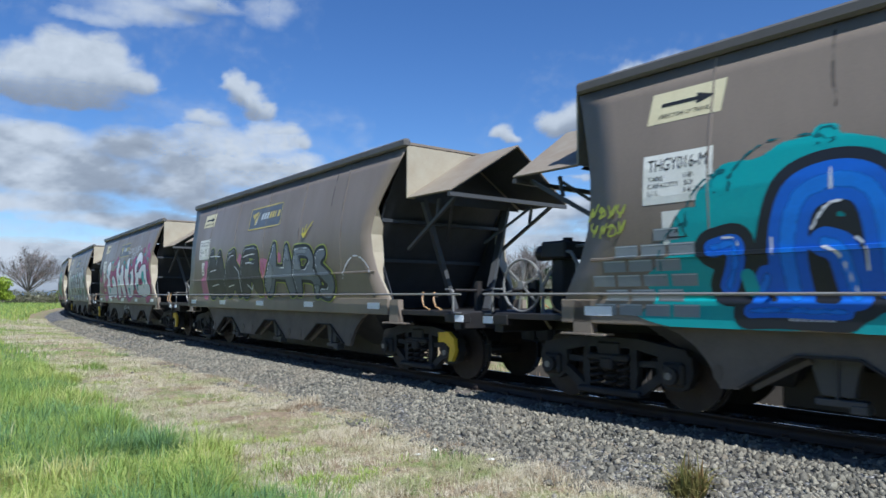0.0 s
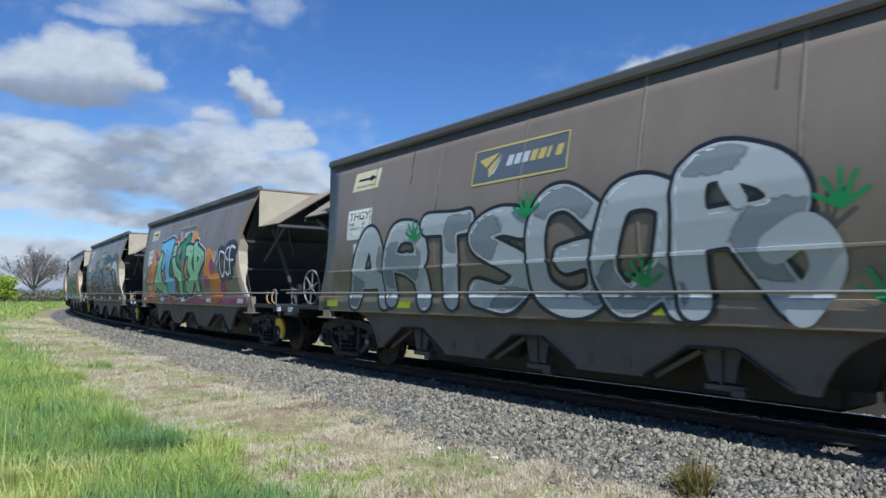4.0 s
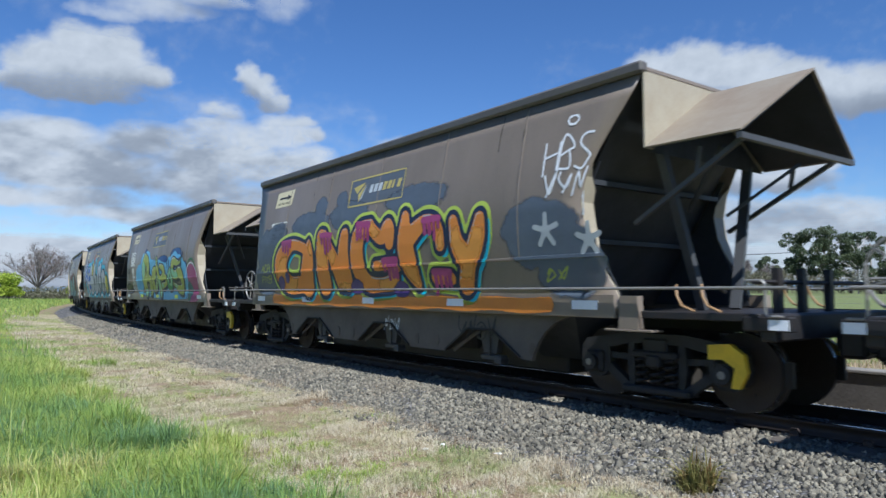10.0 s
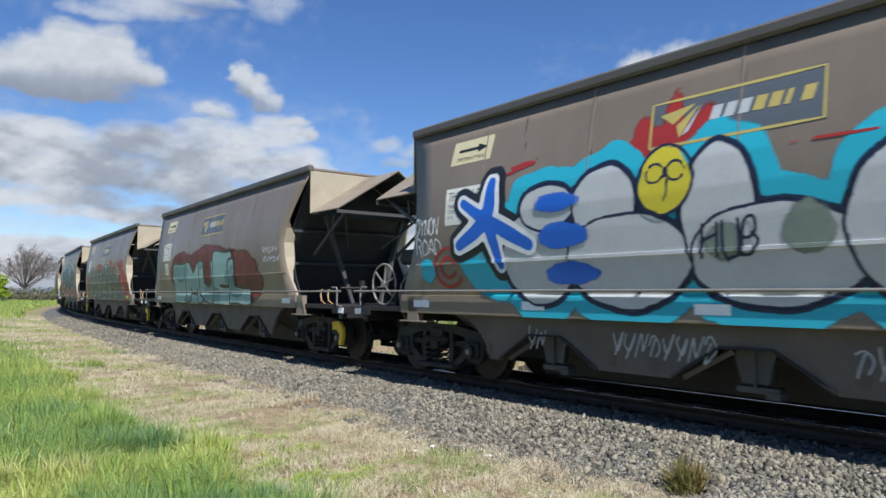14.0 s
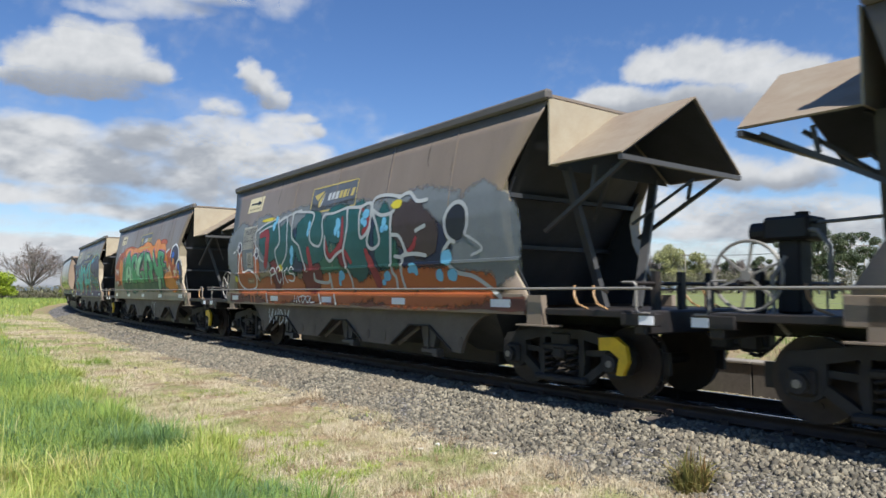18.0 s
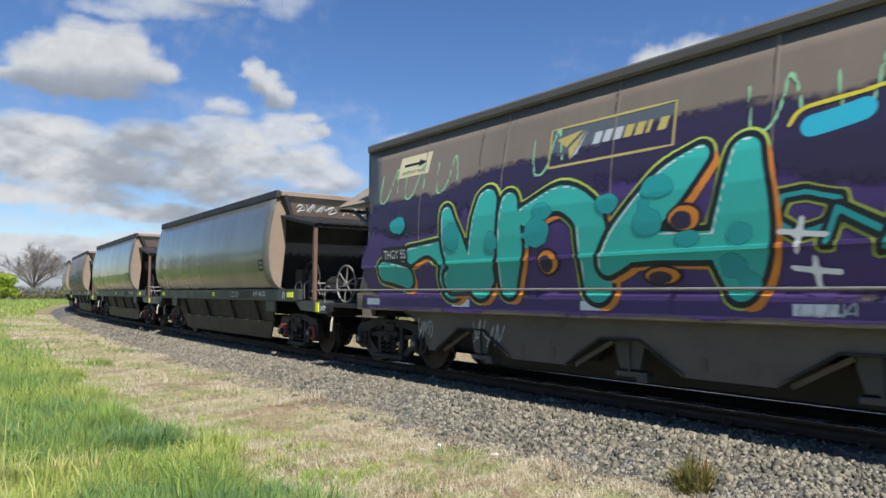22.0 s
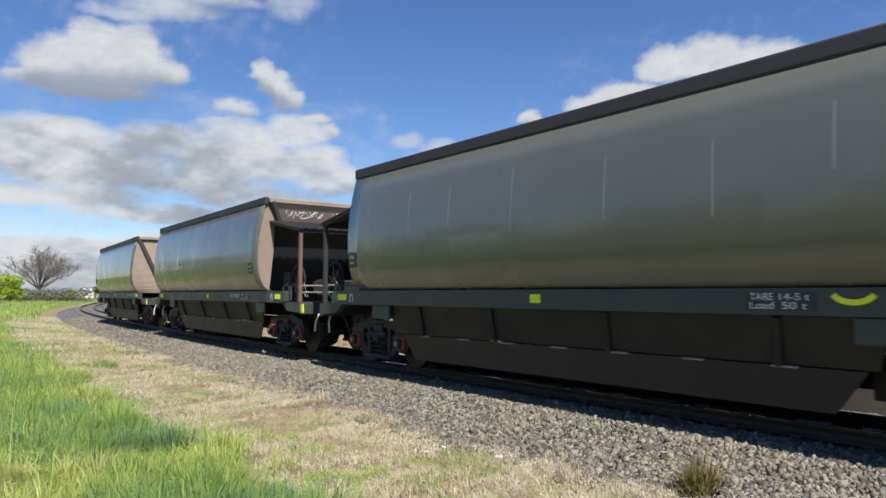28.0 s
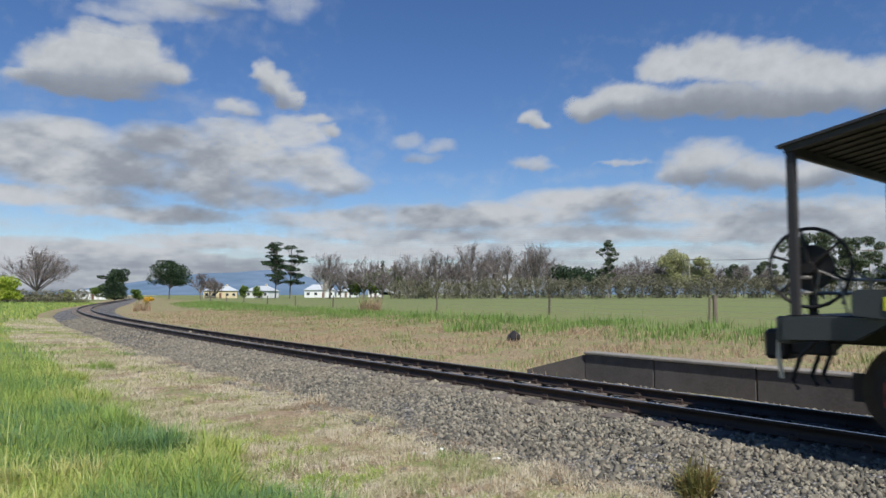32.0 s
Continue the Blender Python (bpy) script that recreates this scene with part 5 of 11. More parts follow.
# tufts that stand out by colour or height
for tx, ty, tn, tone_, ln, lab in ((-2.92, 7.25, 5, 0.02, 0.25, "tall blue-green grass tuft"), (-3.35, 7.3, 4, 0.05, 0.22, "short blue-green grass tuft"), (-2.3, 7.25, 4, 0.52, 0.22, "bright fresh green grass tuft"), (-3.25, 6.2, 4, 0.78, 0.24, "yellowish drooping grass tuft"),
                                   (-3.6, 5.95, 4, 0.74, 0.22, "yellowish drooping grass tuft"), (-3.9, 8.3, 5, 0.30, 0.24, "tall dark green grass tuft"), (-7.6, 15.6, 3, 0.30, 0.20, "green tuft standing in dry turf"), (-8.3, 15.6, 3, 0.35, 0.14, "small green tuft in dry turf"),
                                   (-1.9, 7.95, 4, 0.48, 0.07, "low fresh green shoots"), (-1.5, 7.5, 4, 0.5, 0.07, "low fresh green shoots"), (-1.55, 6.6, 3, 0.4, 0.09, "low green tuft in bare soil"), (-0.95, 6.5, 3, 0.45, 0.06, "low green shoots in straw")):
    r = np.random.RandomState(int(1000 - 100 * tx))
    px, py = tx + 0.13 * r.randn(tn), ty + 0.10 * r.randn(tn)
    tufts("grass_tuft", px, py, np.full(tn, tone_), 130, 0.15, ln, 0.0032, LUSH, int(2000 - 100 * tx), lab, 0.6)
    ob = [q for q in bpy.data.objects if q.name.startswith("grass_tuft")][-1]
    ob["category"] = "grass tuft"
    del ob["kind"]
x, y, o = scatter(120000, -45, -12, 3.2, 16, 13, lambda s, o, x, y: np.clip((o - 4.9 + 0.3 * wavy(x, y, 0.8, 3) + 0.4 * wavy(x, y, 2.1, 10)) / 1.2, 0, 1) * np.clip(1.2 - (o - 4) / 16, 0.25, 1))
blades("long_grass", x, y, ground_z(o) - 0.01, np.clip(0.15 + 0.06 * wavy(x, y, 1.1, 4), 0.04, 0.3), 0.008, LUSH, 14, "lush green grass along the line")
x, y, o = scatter(40000, -150, -44, 3.4, 34, 15)
blades("long_grass", x, y, ground_z(o) - 0.02, np.full(len(x), 0.30), 0.028, LUSH, 16, "green grass in the distance beside the track")
# dry turf between grass and ballast
x, y, o = scatter(260000, -13, 5.5, 2.0, 5.5, 17, lambda s, o, x, y: np.clip((o - 1.95 - 0.12 * wavy(x, y, 3.7, 3)) / 0.35, 0, 1) * np.clip(0.62 + 0.45 * wavy(x, y, 2.3, 4) + 0.25 * wavy(x, y, 6.1, 6), 0.10, 1))
blades("dry_turf", x, y, ground_z(o) - 0.005, np.clip(0.055 + 0.025 * wavy(x, y, 3.1, 5), 0.02, 0.12), 0.0026, DRY, 18, "thin dry straw-coloured turf over brown soil", lean=1.7, tone=0.41 + 0.20 * wavy(x, y, 1.4, 14) + 0.14 * wavy(x, y, 5.3, 15) + 0.33 * np.clip((2.9 - o) / 0.7, 0, 1))
x, y, o = scatter(2600, -13, 5.5, 2.2, 5.2, 25, lambda s, o, x, y: np.clip(0.45 * wavy(x, y, 1.3, 12) + 0.4 * wavy(x, y, 3.3, 13) - 0.05 + 0.22 * (o - 3.5), 0, 1))
tufts("green_shoots", x, y, 0.42 + 0.12 * np.random.RandomState(62).randn(len(x)), 34, 0.10, 0.06, 0.0028, LUSH, 26, "scattered fresh green shoots in dry turf", 0.9)
x, y, o = scatter(420, -13, 5.5, 2.1, 4.8, 33, lambda s, o, x, y: np.clip(0.5 + 0.5 * wavy(x, y, 1.7, 16), 0, 1))
tufts("straw_tufts", x, y, 0.62 + 0.08 * np.random.RandomState(63).randn(len(x)), 40, 0.09, 0.085, 0.0024, DRY, 34, "bleached straw tufts in the dry strip", 0.9)
x, y, o = scatter(30000, -45, -13, 2.5, 4.9, 27, lambda s, o, x, y: np.clip(wavy(x, y, 1.0, 12) + 0.7 * wavy(x, y, 2.3, 13) - 0.5, 0, 1))
blades("green_shoots", x, y, ground_z(o) - 0.005, np.full(len(x), 0.09), 0.007, LUSH, 28, "green shoots in the dry strip along the line", lean=0.8)
x, y, o = scatter(60000, -50, -12, 2.3, 5.2, 19, lambda s, o, x, y: np.clip(0.6 + 0.5 * wavy(x, y, 1.2, 5), 0.05, 1))
blades("dry_turf", x, y, ground_z(o) - 0.005, np.full(len(x), 0.08), 0.006, DRY, 20, "dry straw-coloured turf along the ballast", lean=1.0)
x, y, o = scatter(130000, -60, 16, -14.5, -2.9, 21, lambda s, o, x, y: np.clip(0.75 + 0.5 * wavy(x, y, 0.9, 6), 0.1, 1) * np.clip((-2.9 - o) / 1.2, 0, 1) * ((s < -3.5) | (o < -3.9)))
blades("bank_grass", x, y, ground_z(o) - 0.01, np.clip(0.11 + 0.06 * wavy(x, y, 1.6, 41) + 0.05 * wavy(x, y, 0.7, 42), 0.03, 0.28), 0.008, BANKG, 22, "brown and yellow-green rough grass on the bank", lean=0.8)
x, y, o = scatter(90000, -120, 14, -21, -9.5, 23, lambda s, o, x, y: np.clip(0.95 + 0.45 * wavy(x, y, 0.5, 7) - np.abs(o + 14.5) / 4.5, 0, 1))
blades("fence_grass", x, y, ground_z(o) - 0.01, np.clip(0.26 + 0.12 * wavy(x, y, 0.9, 8), 0.1, 0.6), 0.013, TALLG, 24, "tall green grass below the paddock fence", lean=0.4)


def clump(name, x, y, n, radius, length, width, mat, seed, label, category="grass tuft", up=0.6):
    r = np.random.RandomState(seed)
    a, q = r.uniform(0, 6.283, n), radius * np.sqrt(r.rand(n))
    px, py = x + q * np.cos(a), y + q * np.sin(a)
    _, o = line_coords(px, py)
    ob = blades(name, px, py, top_z(o) - 0.01, np.full(n, length), width, mat, seed + 1, label, category, up)
    ob["kind"] = ""
    del ob["kind"]
    return ob


WEED = blade_material("weed_leaves", [(0.0, (0.13, 0.15, 0.04)), (0.45, (0.24, 0.21, 0.07)), (0.75, (0.32, 0.16, 0.08)), (1, (0.38, 0.24, 0.12))], 0.3)
clump("weed", 2.16, 5.98, 620, 0.13, 0.19, 0.007, WEED, 30, "small bushy reddish-green weed at the edge of the ballast", "weed", 0.6)
for i, (ox, oy, n, rad, ln, wd, mat, lab) in enumerate([
        (1.15, 6.55, 160, 0.16, 0.10, 0.003, DRY, "bleached straw tuft on bare soil"), (-0.75, 9.2, 130, 0.14, 0.13, 0.004, DRY, "pale dry grass tuft by the ballast"),
        (-2.05, 11.2, 150, 0.16, 0.14, 0.005, DRY, "yellowish grass tuft at the ballast edge"), 
        
        (0.1, 7.4, 130, 0.2, 0.08, 0.003, TALLG, "low green weeds in dry turf"),
        (-5.4, 51.5, 420, 0.8, 0.9, 0.022, BANKG, "tall brown dead weeds by the fence"), (-30.5, 70.0, 320, 0.9, 0.8, 0.03, BANKG, "brown dead scrub by the track"), (1.2, 28.0, 300, 1.2, 0.40, 0.014, TALLG, "rank green grass clump on the bank")]):
    clump("grass_tuft", ox, oy, n, rad, ln, wd, mat, 40 + 3 * i, lab)


def lump(name, p, size, mat, label, category, seed, squash=(1, 0.8, 0.6)):
    r = np.random.RandomState(seed)
    V = ICO * (1 + 0.2 * r.randn(12, 1)) * size * np.array(squash)
    bm = bmesh.new()
    vs = [bm.verts.new(v) for v in V]
    for f in ICOF:
        bm.faces.new([vs[i] for i in f])
    bmesh.ops.bevel(bm, geom=bm.edges[:], offset=size * 0.1, segments=1, affect="EDGES")
    ob = mesh_object(name, bm, mat)
    ob.location = p
    return tagged(ob, label, category)


lump("white_stone", (3.42, 5.88, -0.24), 0.034, LITTER, "small white stone lying on grey ballast", "stone", 3)
lump("white_stone", (-0.02, 7.62, -0.40), 0.03, LITTER, "white pebble on dry turf", "stone", 4)
lump("litter_scrap", (-0.20, 7.45, -0.41), 0.035, LITTER, "scrap of white litter on the turf", "litter", 5, (1.3, 0.6, 0.4))
lump("litter_scrap", (0.55, 7.25, -0.41), 0.032, LITTER, "torn white paper scrap on dry grass", "litter", 6, (1.5, 0.7, 0.4))
lump("tree_stump", (2.35, 22.8, -0.10), 0.26, BLACKIRON, "dark charred stump on the grassy bank", "stump", 7, (1, 1, 0.8))

# low concrete wall of an old platform beyond the track
def platform_wall():
    w = empty("platform_wall")
    tagged(w, "low stained concrete platform wall beyond the track", "wall")
    ss = [-2.9, -1.2, 0.8, 2.8, 4.8, 6.8, 8.8, 10.8, 12.8, 14.8]
    for a, b in zip(ss[:-1], ss[1:]):
        bm = bmesh.new()
        p = [on_line(s + e, -o, z) for s, e in ((a, 0.008), (b, -0.008)) for o in (3.5, 3.78) for z in (-0.6, 0.07)]
        vs = [bm.verts.new(q) for q in p]
        for ids in ((0, 1, 3, 2), (4, 6, 7, 5), (0, 4, 5, 1), (2, 3, 7, 6), (1, 5, 7, 3), (0, 2, 6, 4)):
            bm.faces.new([vs[i] for i in ids])
        bmesh.ops.recalc_face_normals(bm, faces=bm.faces)
        bmesh.ops.bevel(bm, geom=bm.edges[:], offset=0.015, segments=1, affect="EDGES")
        part("wall_block", bm, CONCRETE, w)
        # cap ledge in a paler colour that paints the light on the wall's top lip
        bm = bmesh.new()
        p = [on_line(s + e, -o, z) for s, e in ((a, 0.006), (b, -0.006)) for o in (3.46, 3.82) for z in (0.072, 0.125)]
        vs = [bm.verts.new(q) for q in p]
        for ids in ((0, 1, 3, 2), (4, 6, 7, 5), (0, 4, 5, 1), (2, 3, 7, 6), (1, 5, 7, 3), (0, 2, 6, 4)):
            bm.faces.new([vs[i] for i in ids])
        bmesh.ops.recalc_face_normals(bm, faces=bm.faces)
        bmesh.ops.bevel(bm, geom=bm.edges[:], offset=0.012, segments=1, affect="EDGES")
        part("wall_coping", bm, COPING, w, "weathered coping, coloured paler as the lit top edge")
    bm = bmesh.new()
    p = [on_line(s, -o, z) for s, o, z in ((-2.9, 3.5, -0.6), (-2.9, 3.5, 0.06), (-4.3, 3.2, -0.34), (-4.3, 3.2, -0.6), (-2.9, 3.75, -0.6), (-2.9, 3.75, 0.06), (-4.35, 3.45, -0.34), (-4.35, 3.45, -0.6))]
    vs = [bm.verts.new(q) for q in p]
    for ids in ((0, 1, 2, 3), (4, 7, 6, 5), (1, 5, 6, 2), (0, 4, 5, 1), (2, 6, 7, 3), (0, 3, 7, 4)):
        bm.faces.new([vs[i] for i in ids])
    bmesh.ops.recalc_face_normals(bm, faces=bm.faces)
    part("wing_wall", bm, CONCRETE, w)


platform_wall()


# ------------------------------------------------------------------ fence
def fence():
    f = empty("fence")
    tagged(f, "post and wire paddock fence along the bank", "fence")
    posts = [(21.5, 18.0), (12.28, 31.2), (6.74, 43.8), (-0.5, 55.6), (-6.0, 63.5), (-11.4, 71.5), (-17.0, 79.5), (-22.4, 88.0), (-28.0, 97.0), (-33.6, 107.0), (-39.5, 117.0), (-45.0, 128.0)]
    tops = []
    for i, (px, py) in enumerate(posts):
        _, o = line_coords([px], [py])
        z = float(ground_z(o)[0])
        hgt = 1.22 if i != 1 else 1.28
        r = 0.07 if i != 1 else 0.11
        bm = bmesh.new()
        tube(bm, [(px, py, z - 0.1), (px + 0.02, py, z + hgt * 0.6), (px + 0.03 * (i % 3 - 1), py, z + hgt)], [r, r * 0.95, r * 0.85], 8)
        if i == 1:
            tube(bm, [(px - 0.24, py + 0.05, z - 0.1), (px - 0.20, py + 0.05, z + 1.15)], 0.05, 7)
        part("fence_post", bm, WOODPOST, f)
        tops.append(Vector((px, py, z)))
    for hgt in (0.30, 0.55, 0.80, 1.05):
        bm = bmesh.new()
        pts = []
        for a, b in zip(tops[:-1], tops[1:]):
            pts += [a + Vector((0, 0, hgt)), (a + b) / 2 + Vector((0, 0, hgt - 0.03))]
        tube(bm, pts + [tops[-1] + Vector((0, 0, hgt))], 0.004, 4)
        part("fence_wire", bm, WIRE, f)


fence()

# ------------------------------------------------------------------ trees and hedges
BARK = material("grey_bark", (0.17, 0.145, 0.12), 0.85, 0, (0.08, 0.065, 0.055), 0.5, 1, 10, 0.2)
PALEBARK = material("pale_bark", (0.36, 0.32, 0.27), 0.8, 0, (0.17, 0.14, 0.11), 0.5, 1, 10, 0.2)
TWIG = blade_material("bare_twigs", [(0.0, (0.11, 0.092, 0.085)), (0.5, (0.18, 0.155, 0.14)), (1, (0.27, 0.235, 0.21))], 0.05, 0.8)
PINE = blade_material("dark_pine_needles", [(0.0, (0.018, 0.034, 0.02)), (0.5, (0.035, 0.06, 0.028)), (1, (0.075, 0.10, 0.045))], 0.15, 0.7)
GUM = blade_material("gum_leaves", [(0.0, (0.05, 0.075, 0.04)), (0.5, (0.09, 0.115, 0.06)), (1, (0.17, 0.17, 0.09))], 0.25, 0.6)
WILLOW = blade_material("spring_willow_leaves", [(0.0, (0.26, 0.28, 0.12)), (0.5, (0.38, 0.38, 0.18)), (1, (0.50, 0.48, 0.27))], 0.35, 0.6)
SHRUB = blade_material("green_shrub_leaves", [(0.0, (0.06, 0.11, 0.02)), (0.5, (0.12, 0.18, 0.035)), (1, (0.26, 0.32, 0.06))], 0.3, 0.6)
HEDGE = blade_material("brown_hedge_twigs", [(0.0, (0.13, 0.13, 0.075)), (0.5, (0.19, 0.18, 0.115)), (1, (0.27, 0.245, 0.17))], 0.25, 0.8)
HAZE = blade_material("brown_twig_haze", [(0.0, (0.16, 0.115, 0.10)), (0.5, (0.26, 0.19, 0.165)), (1, (0.36, 0.27, 0.23))], 0.1, 0.8)
SPRING = blade_material("spring_green_leaves", [(0.0, (0.22, 0.30, 0.03)), (0.5, (0.36, 0.44, 0.05)), (1, (0.52, 0.56, 0.08))], 0.35, 0.6)
GORSE = blade_material("gorse_flowers", [(0.0, (0.16, 0.18, 0.03)), (0.4, (0.60, 0.36, 0.02)), (1, (0.80, 0.48, 0.03))], 0.2, 0.6)


def far(px, d, z=None):
    """A spot d metres ahead, at tangent px to the side, on the ground."""
    x, y = px * d, d
    _, o = line_coords([x], [y])
    return Vector((x, y, float(ground_z(o)[0]) if z is None else z))


def sticks(segs, mat, name, parent):
    """Tapered three-sided limbs from (a, b, ra, rb) rows."""
    A = np.array([s[0] for s in segs])
    B = np.array([s[1] for s in segs])
    ra, rb = np.array([s[2] for s in segs]), np.array([s[3] for s in segs])
    d = B - A
    d /= np.linalg.norm(d, axis=1)[:, None] + 1e-9
    u = np.cross(d, np.where(np.abs(d[:, 2:3]) > 0.9, [[1.0, 0, 0]], [[0, 0, 1.0]]))
    u /= np.linalg.norm(u, axis=1)[:, None] + 1e-9
    v = np.cross(d, u)
    V = []
    for P, r in ((A, ra), (B, rb)):
        for k in range(3):
            an = 2 * np.pi * k / 3
            V.append(P + (u * np.cos(an) + v * np.sin(an)) * r[:, None])
    V = np.stack(V, 1)
    n = len(segs)
    F = (np.array([[0, 1, 4, 3], [1, 2, 5, 4], [2, 0, 3, 5]])[None] + 6 * np.arange(n)[:, None, None]).reshape(-1, 4)
    return from_arrays(name, V.reshape(-1, 3), F, mat, parent)


def bare_tree(name, p, h, wide, seed, label, mat=TWIG, bark=BARK, depth=5, twig=0.03):
    """Leafless dome of limbs; every limb carries side branches and fine twigs."""
    r = np.random.RandomState(seed)
    t = empty(name)
    t.location = p
    tagged(t, label, "tree", group="bare trees")
    fork = h * r.uniform(0.14, 0.24)
    coarse = [(np.zeros(3), np.array([0.0, 0, fork]), h * 0.030, h * 0.024), (np.array([0.0, 0, fork]), np.array([0.02 * h, 0, h * 0.45]), h * 0.018, h * 0.010)]
    fine = []
    mains = 9 + depth * 2
    for i in range(mains):
        a = 6.283 * i / mains * 2.4 + r.uniform(-0.3, 0.3)
        e = r.uniform(0.25, 1.45)
        tip = np.array([math.cos(a) * math.cos(e) * wide * h * 0.62, math.sin(a) * math.cos(e) * wide * h * 0.62, fork + (h - fork) * (0.25 + 0.75 * math.sin(e)) * r.uniform(0.85, 1.0)])
        root = np.array([0, 0, fork * r.uniform(0.8, 1.5)])
        bend = root + (tip - root) * 0.45 + np.array([0, 0, 0.10 * h * r.uniform(-0.3, 1)])
        pts = [root, bend, root + (tip - root) * 0.78 + 0.03 * h * r.randn(3), tip]
        rad = [h * 0.013, h * 0.009, h * 0.005, twig * 0.6]
        coarse += [(pts[j], pts[j + 1], rad[j], max(rad[j + 1], twig * 0.6)) for j in range(3)]
        for j in range(7 + depth * 2):
            q = r.uniform(0.3, 1.0)
            k = min(2, int(q * 3))
            base = pts[k] + (pts[k + 1] - pts[k]) * (q * 3 - k)
            d = (tip - root) / np.linalg.norm(tip - root) + 0.75 * r.randn(3) + np.array([0, 0, 0.35])
            d /= np.linalg.norm(d)
            ln = h * r.uniform(0.08, 0.2) * (1.2 - 0.4 * q)
            end = base + d * ln
            fine.append((base, end, twig * 1.1, twig * 0.7))
            for _ in range(4):
                d2 = d + 0.8 * r.randn(3) + np.array([0, 0, 0.2])
                d2 /= np.linalg.norm(d2)
                st = base + d * ln * r.uniform(0.3, 1.0)
                fine.append((st, st + d2 * ln * r.uniform(0.4, 0.8), twig * 0.75, twig * 0.35))
    sticks(coarse, bark, "trunk", t)
    sticks(fine, mat, "crown", t)
    return t


def leaf_cloud(name, lobes, n, size, mat, parent, seed, flat=0.6):
    """Many small leaf clumps over a set of lobes."""
    r = np.random.RandomState(seed)
    L = np.array(lobes)
    w = (L[:, 3] * L[:, 4] * L[:, 5]) ** (2 / 3)
    i = r.choice(len(L), n, p=w / w.sum())
    d = r.randn(n, 3)
    d /= np.linalg.norm(d, axis=1)[:, None]
    rad = r.uniform(0.45, 1.0, n) ** 0.5 * (1 + 0.12 * r.randn(n))
    c = L[i, :3] + d * L[i, 3:6] * rad[:, None]
    a, b = r.randn(n, 3), r.randn(n, 3)
    a /= np.linalg.norm(a, axis=1)[:, None]
    b = np.cross(a, b)
    b /= np.linalg.norm(b, axis=1)[:, None]
    sz = (size * np.exp(r.randn(n) * 0.3))[:, None]
    a, b = a * sz, b * sz * flat
    V = np.stack([c - a, c - b * 0.9, c + a, c + b], 1)
    return from_arrays(name, V.reshape(-1, 3), np.arange(4 * n).reshape(-1, 4), mat, parent)


def leafy_tree(name, p, h, lobes, mat, n, size, seed, label, bark=BARK, category="tree", trunk=0.02, stem=0.7, group=""):
    """Lobes as (x, y, z, rx, ry, rz) in parts of the height."""
    t = empty(name)
    t.location = p
    tagged(t, label, category, group=group)
    r = random.Random(seed)
    segs = []
    base = np.zeros(3)
    top = np.array([0.02 * h, 0, h * stem])
    for k in range(5):
        a, b = base + (top - base) * k / 5, base + (top - base) * (k + 1) / 5
        segs.append((a, b, h * trunk * (1 - k * 0.13), h * trunk * (1 - (k + 1) * 0.13)))
    for lx, ly, lz, rx, ry, rz in lobes:
        c = np.array([lx, ly, lz]) * h
        a = top * min(0.95, max(0.25, (lz - 0.18) / stem))
        segs.append((a, c, h * trunk * 0.45, h * trunk * 0.15))
        for q in range(4):
            segs.append((a + (c - a) * r.uniform(0.4, 0.9), c + np.array([r.uniform(-1, 1) * rx, r.uniform(-1, 1) * ry, r.uniform(-1, 1) * rz]) * h * 0.8, h * trunk * 0.2, h * trunk * 0.06))
    sticks(segs, bark, "trunk", t)
    leaf_cloud("crown", [tuple(v * h for v in l) for l in lobes], n, size, mat, t, seed)
    return t


def lobes_ring(seed, n, zr, rr, size):
    r = random.Random(seed)
    out = []
    for i in range(n):
        a = r.uniform(0, 6.283)
        q = r.uniform(0, rr)
        s = size * r.uniform(0.7, 1.25)
        out.append((q * math.cos(a), q * math.sin(a), r.uniform(*zr), s, s, s * 0.75))
    return out


# left of the line
OAK = bare_tree("bare_tree", far(-0.590, 160), 11.6, 1.30, 3, "large spreading leafless oak with a haze of brown twigs", depth=9, twig=0.03)
leaf_cloud("twig_haze", [tuple(v * 11.6 for v in l) for l in lobes_ring(4, 34, (0.42, 0.92), 0.62, 0.15)], 9000, 0.13, HAZE, OAK, 5, 0.12)
leafy_tree("green_bush", far(-0.632, 118), 5.0, lobes_ring(2, 14, (0.22, 0.78), 0.46, 0.24), SPRING, 4600, 0.16, 5, "bright green bush by the line", category="bush", stem=0.4)
leafy_tree("scrub", far(-0.585, 130), 2.9, [(x * 0.55, 0, 0.4 + 0.1 * math.sin(3 * x), 0.55, 0.5, 0.5) for x in range(-5, 6)], HEDGE, 5200, 0.14, 6, "low brown leafless scrub", category="scrub", stem=0.3)
leafy_tree("green_bush", far(-0.545, 135), 3.1, lobes_ring(7, 8, (0.25, 0.78), 0.25, 0.26), SPRING, 2200, 0.14, 7, "small green bush beside the scrub", category="bush", stem=0.4)
leafy_tree("dark_conifer", far(-0.476, 190), 9.8, [(0, 0, 0.16 + 0.09 * i, 0.34 - 0.028 * i, 0.30, 0.11) for i in range(8)] + lobes_ring(8, 14, (0.2, 0.85), 0.36, 0.13) + [(-0.35, 0, 0.68, 0.14, 0.14, 0.05), (-0.45, 0, 0.70, 0.08, 0.08, 0.03)], PINE, 8000, 0.20, 8, "dark bushy conifer by the curve of the track", stem=0.9)
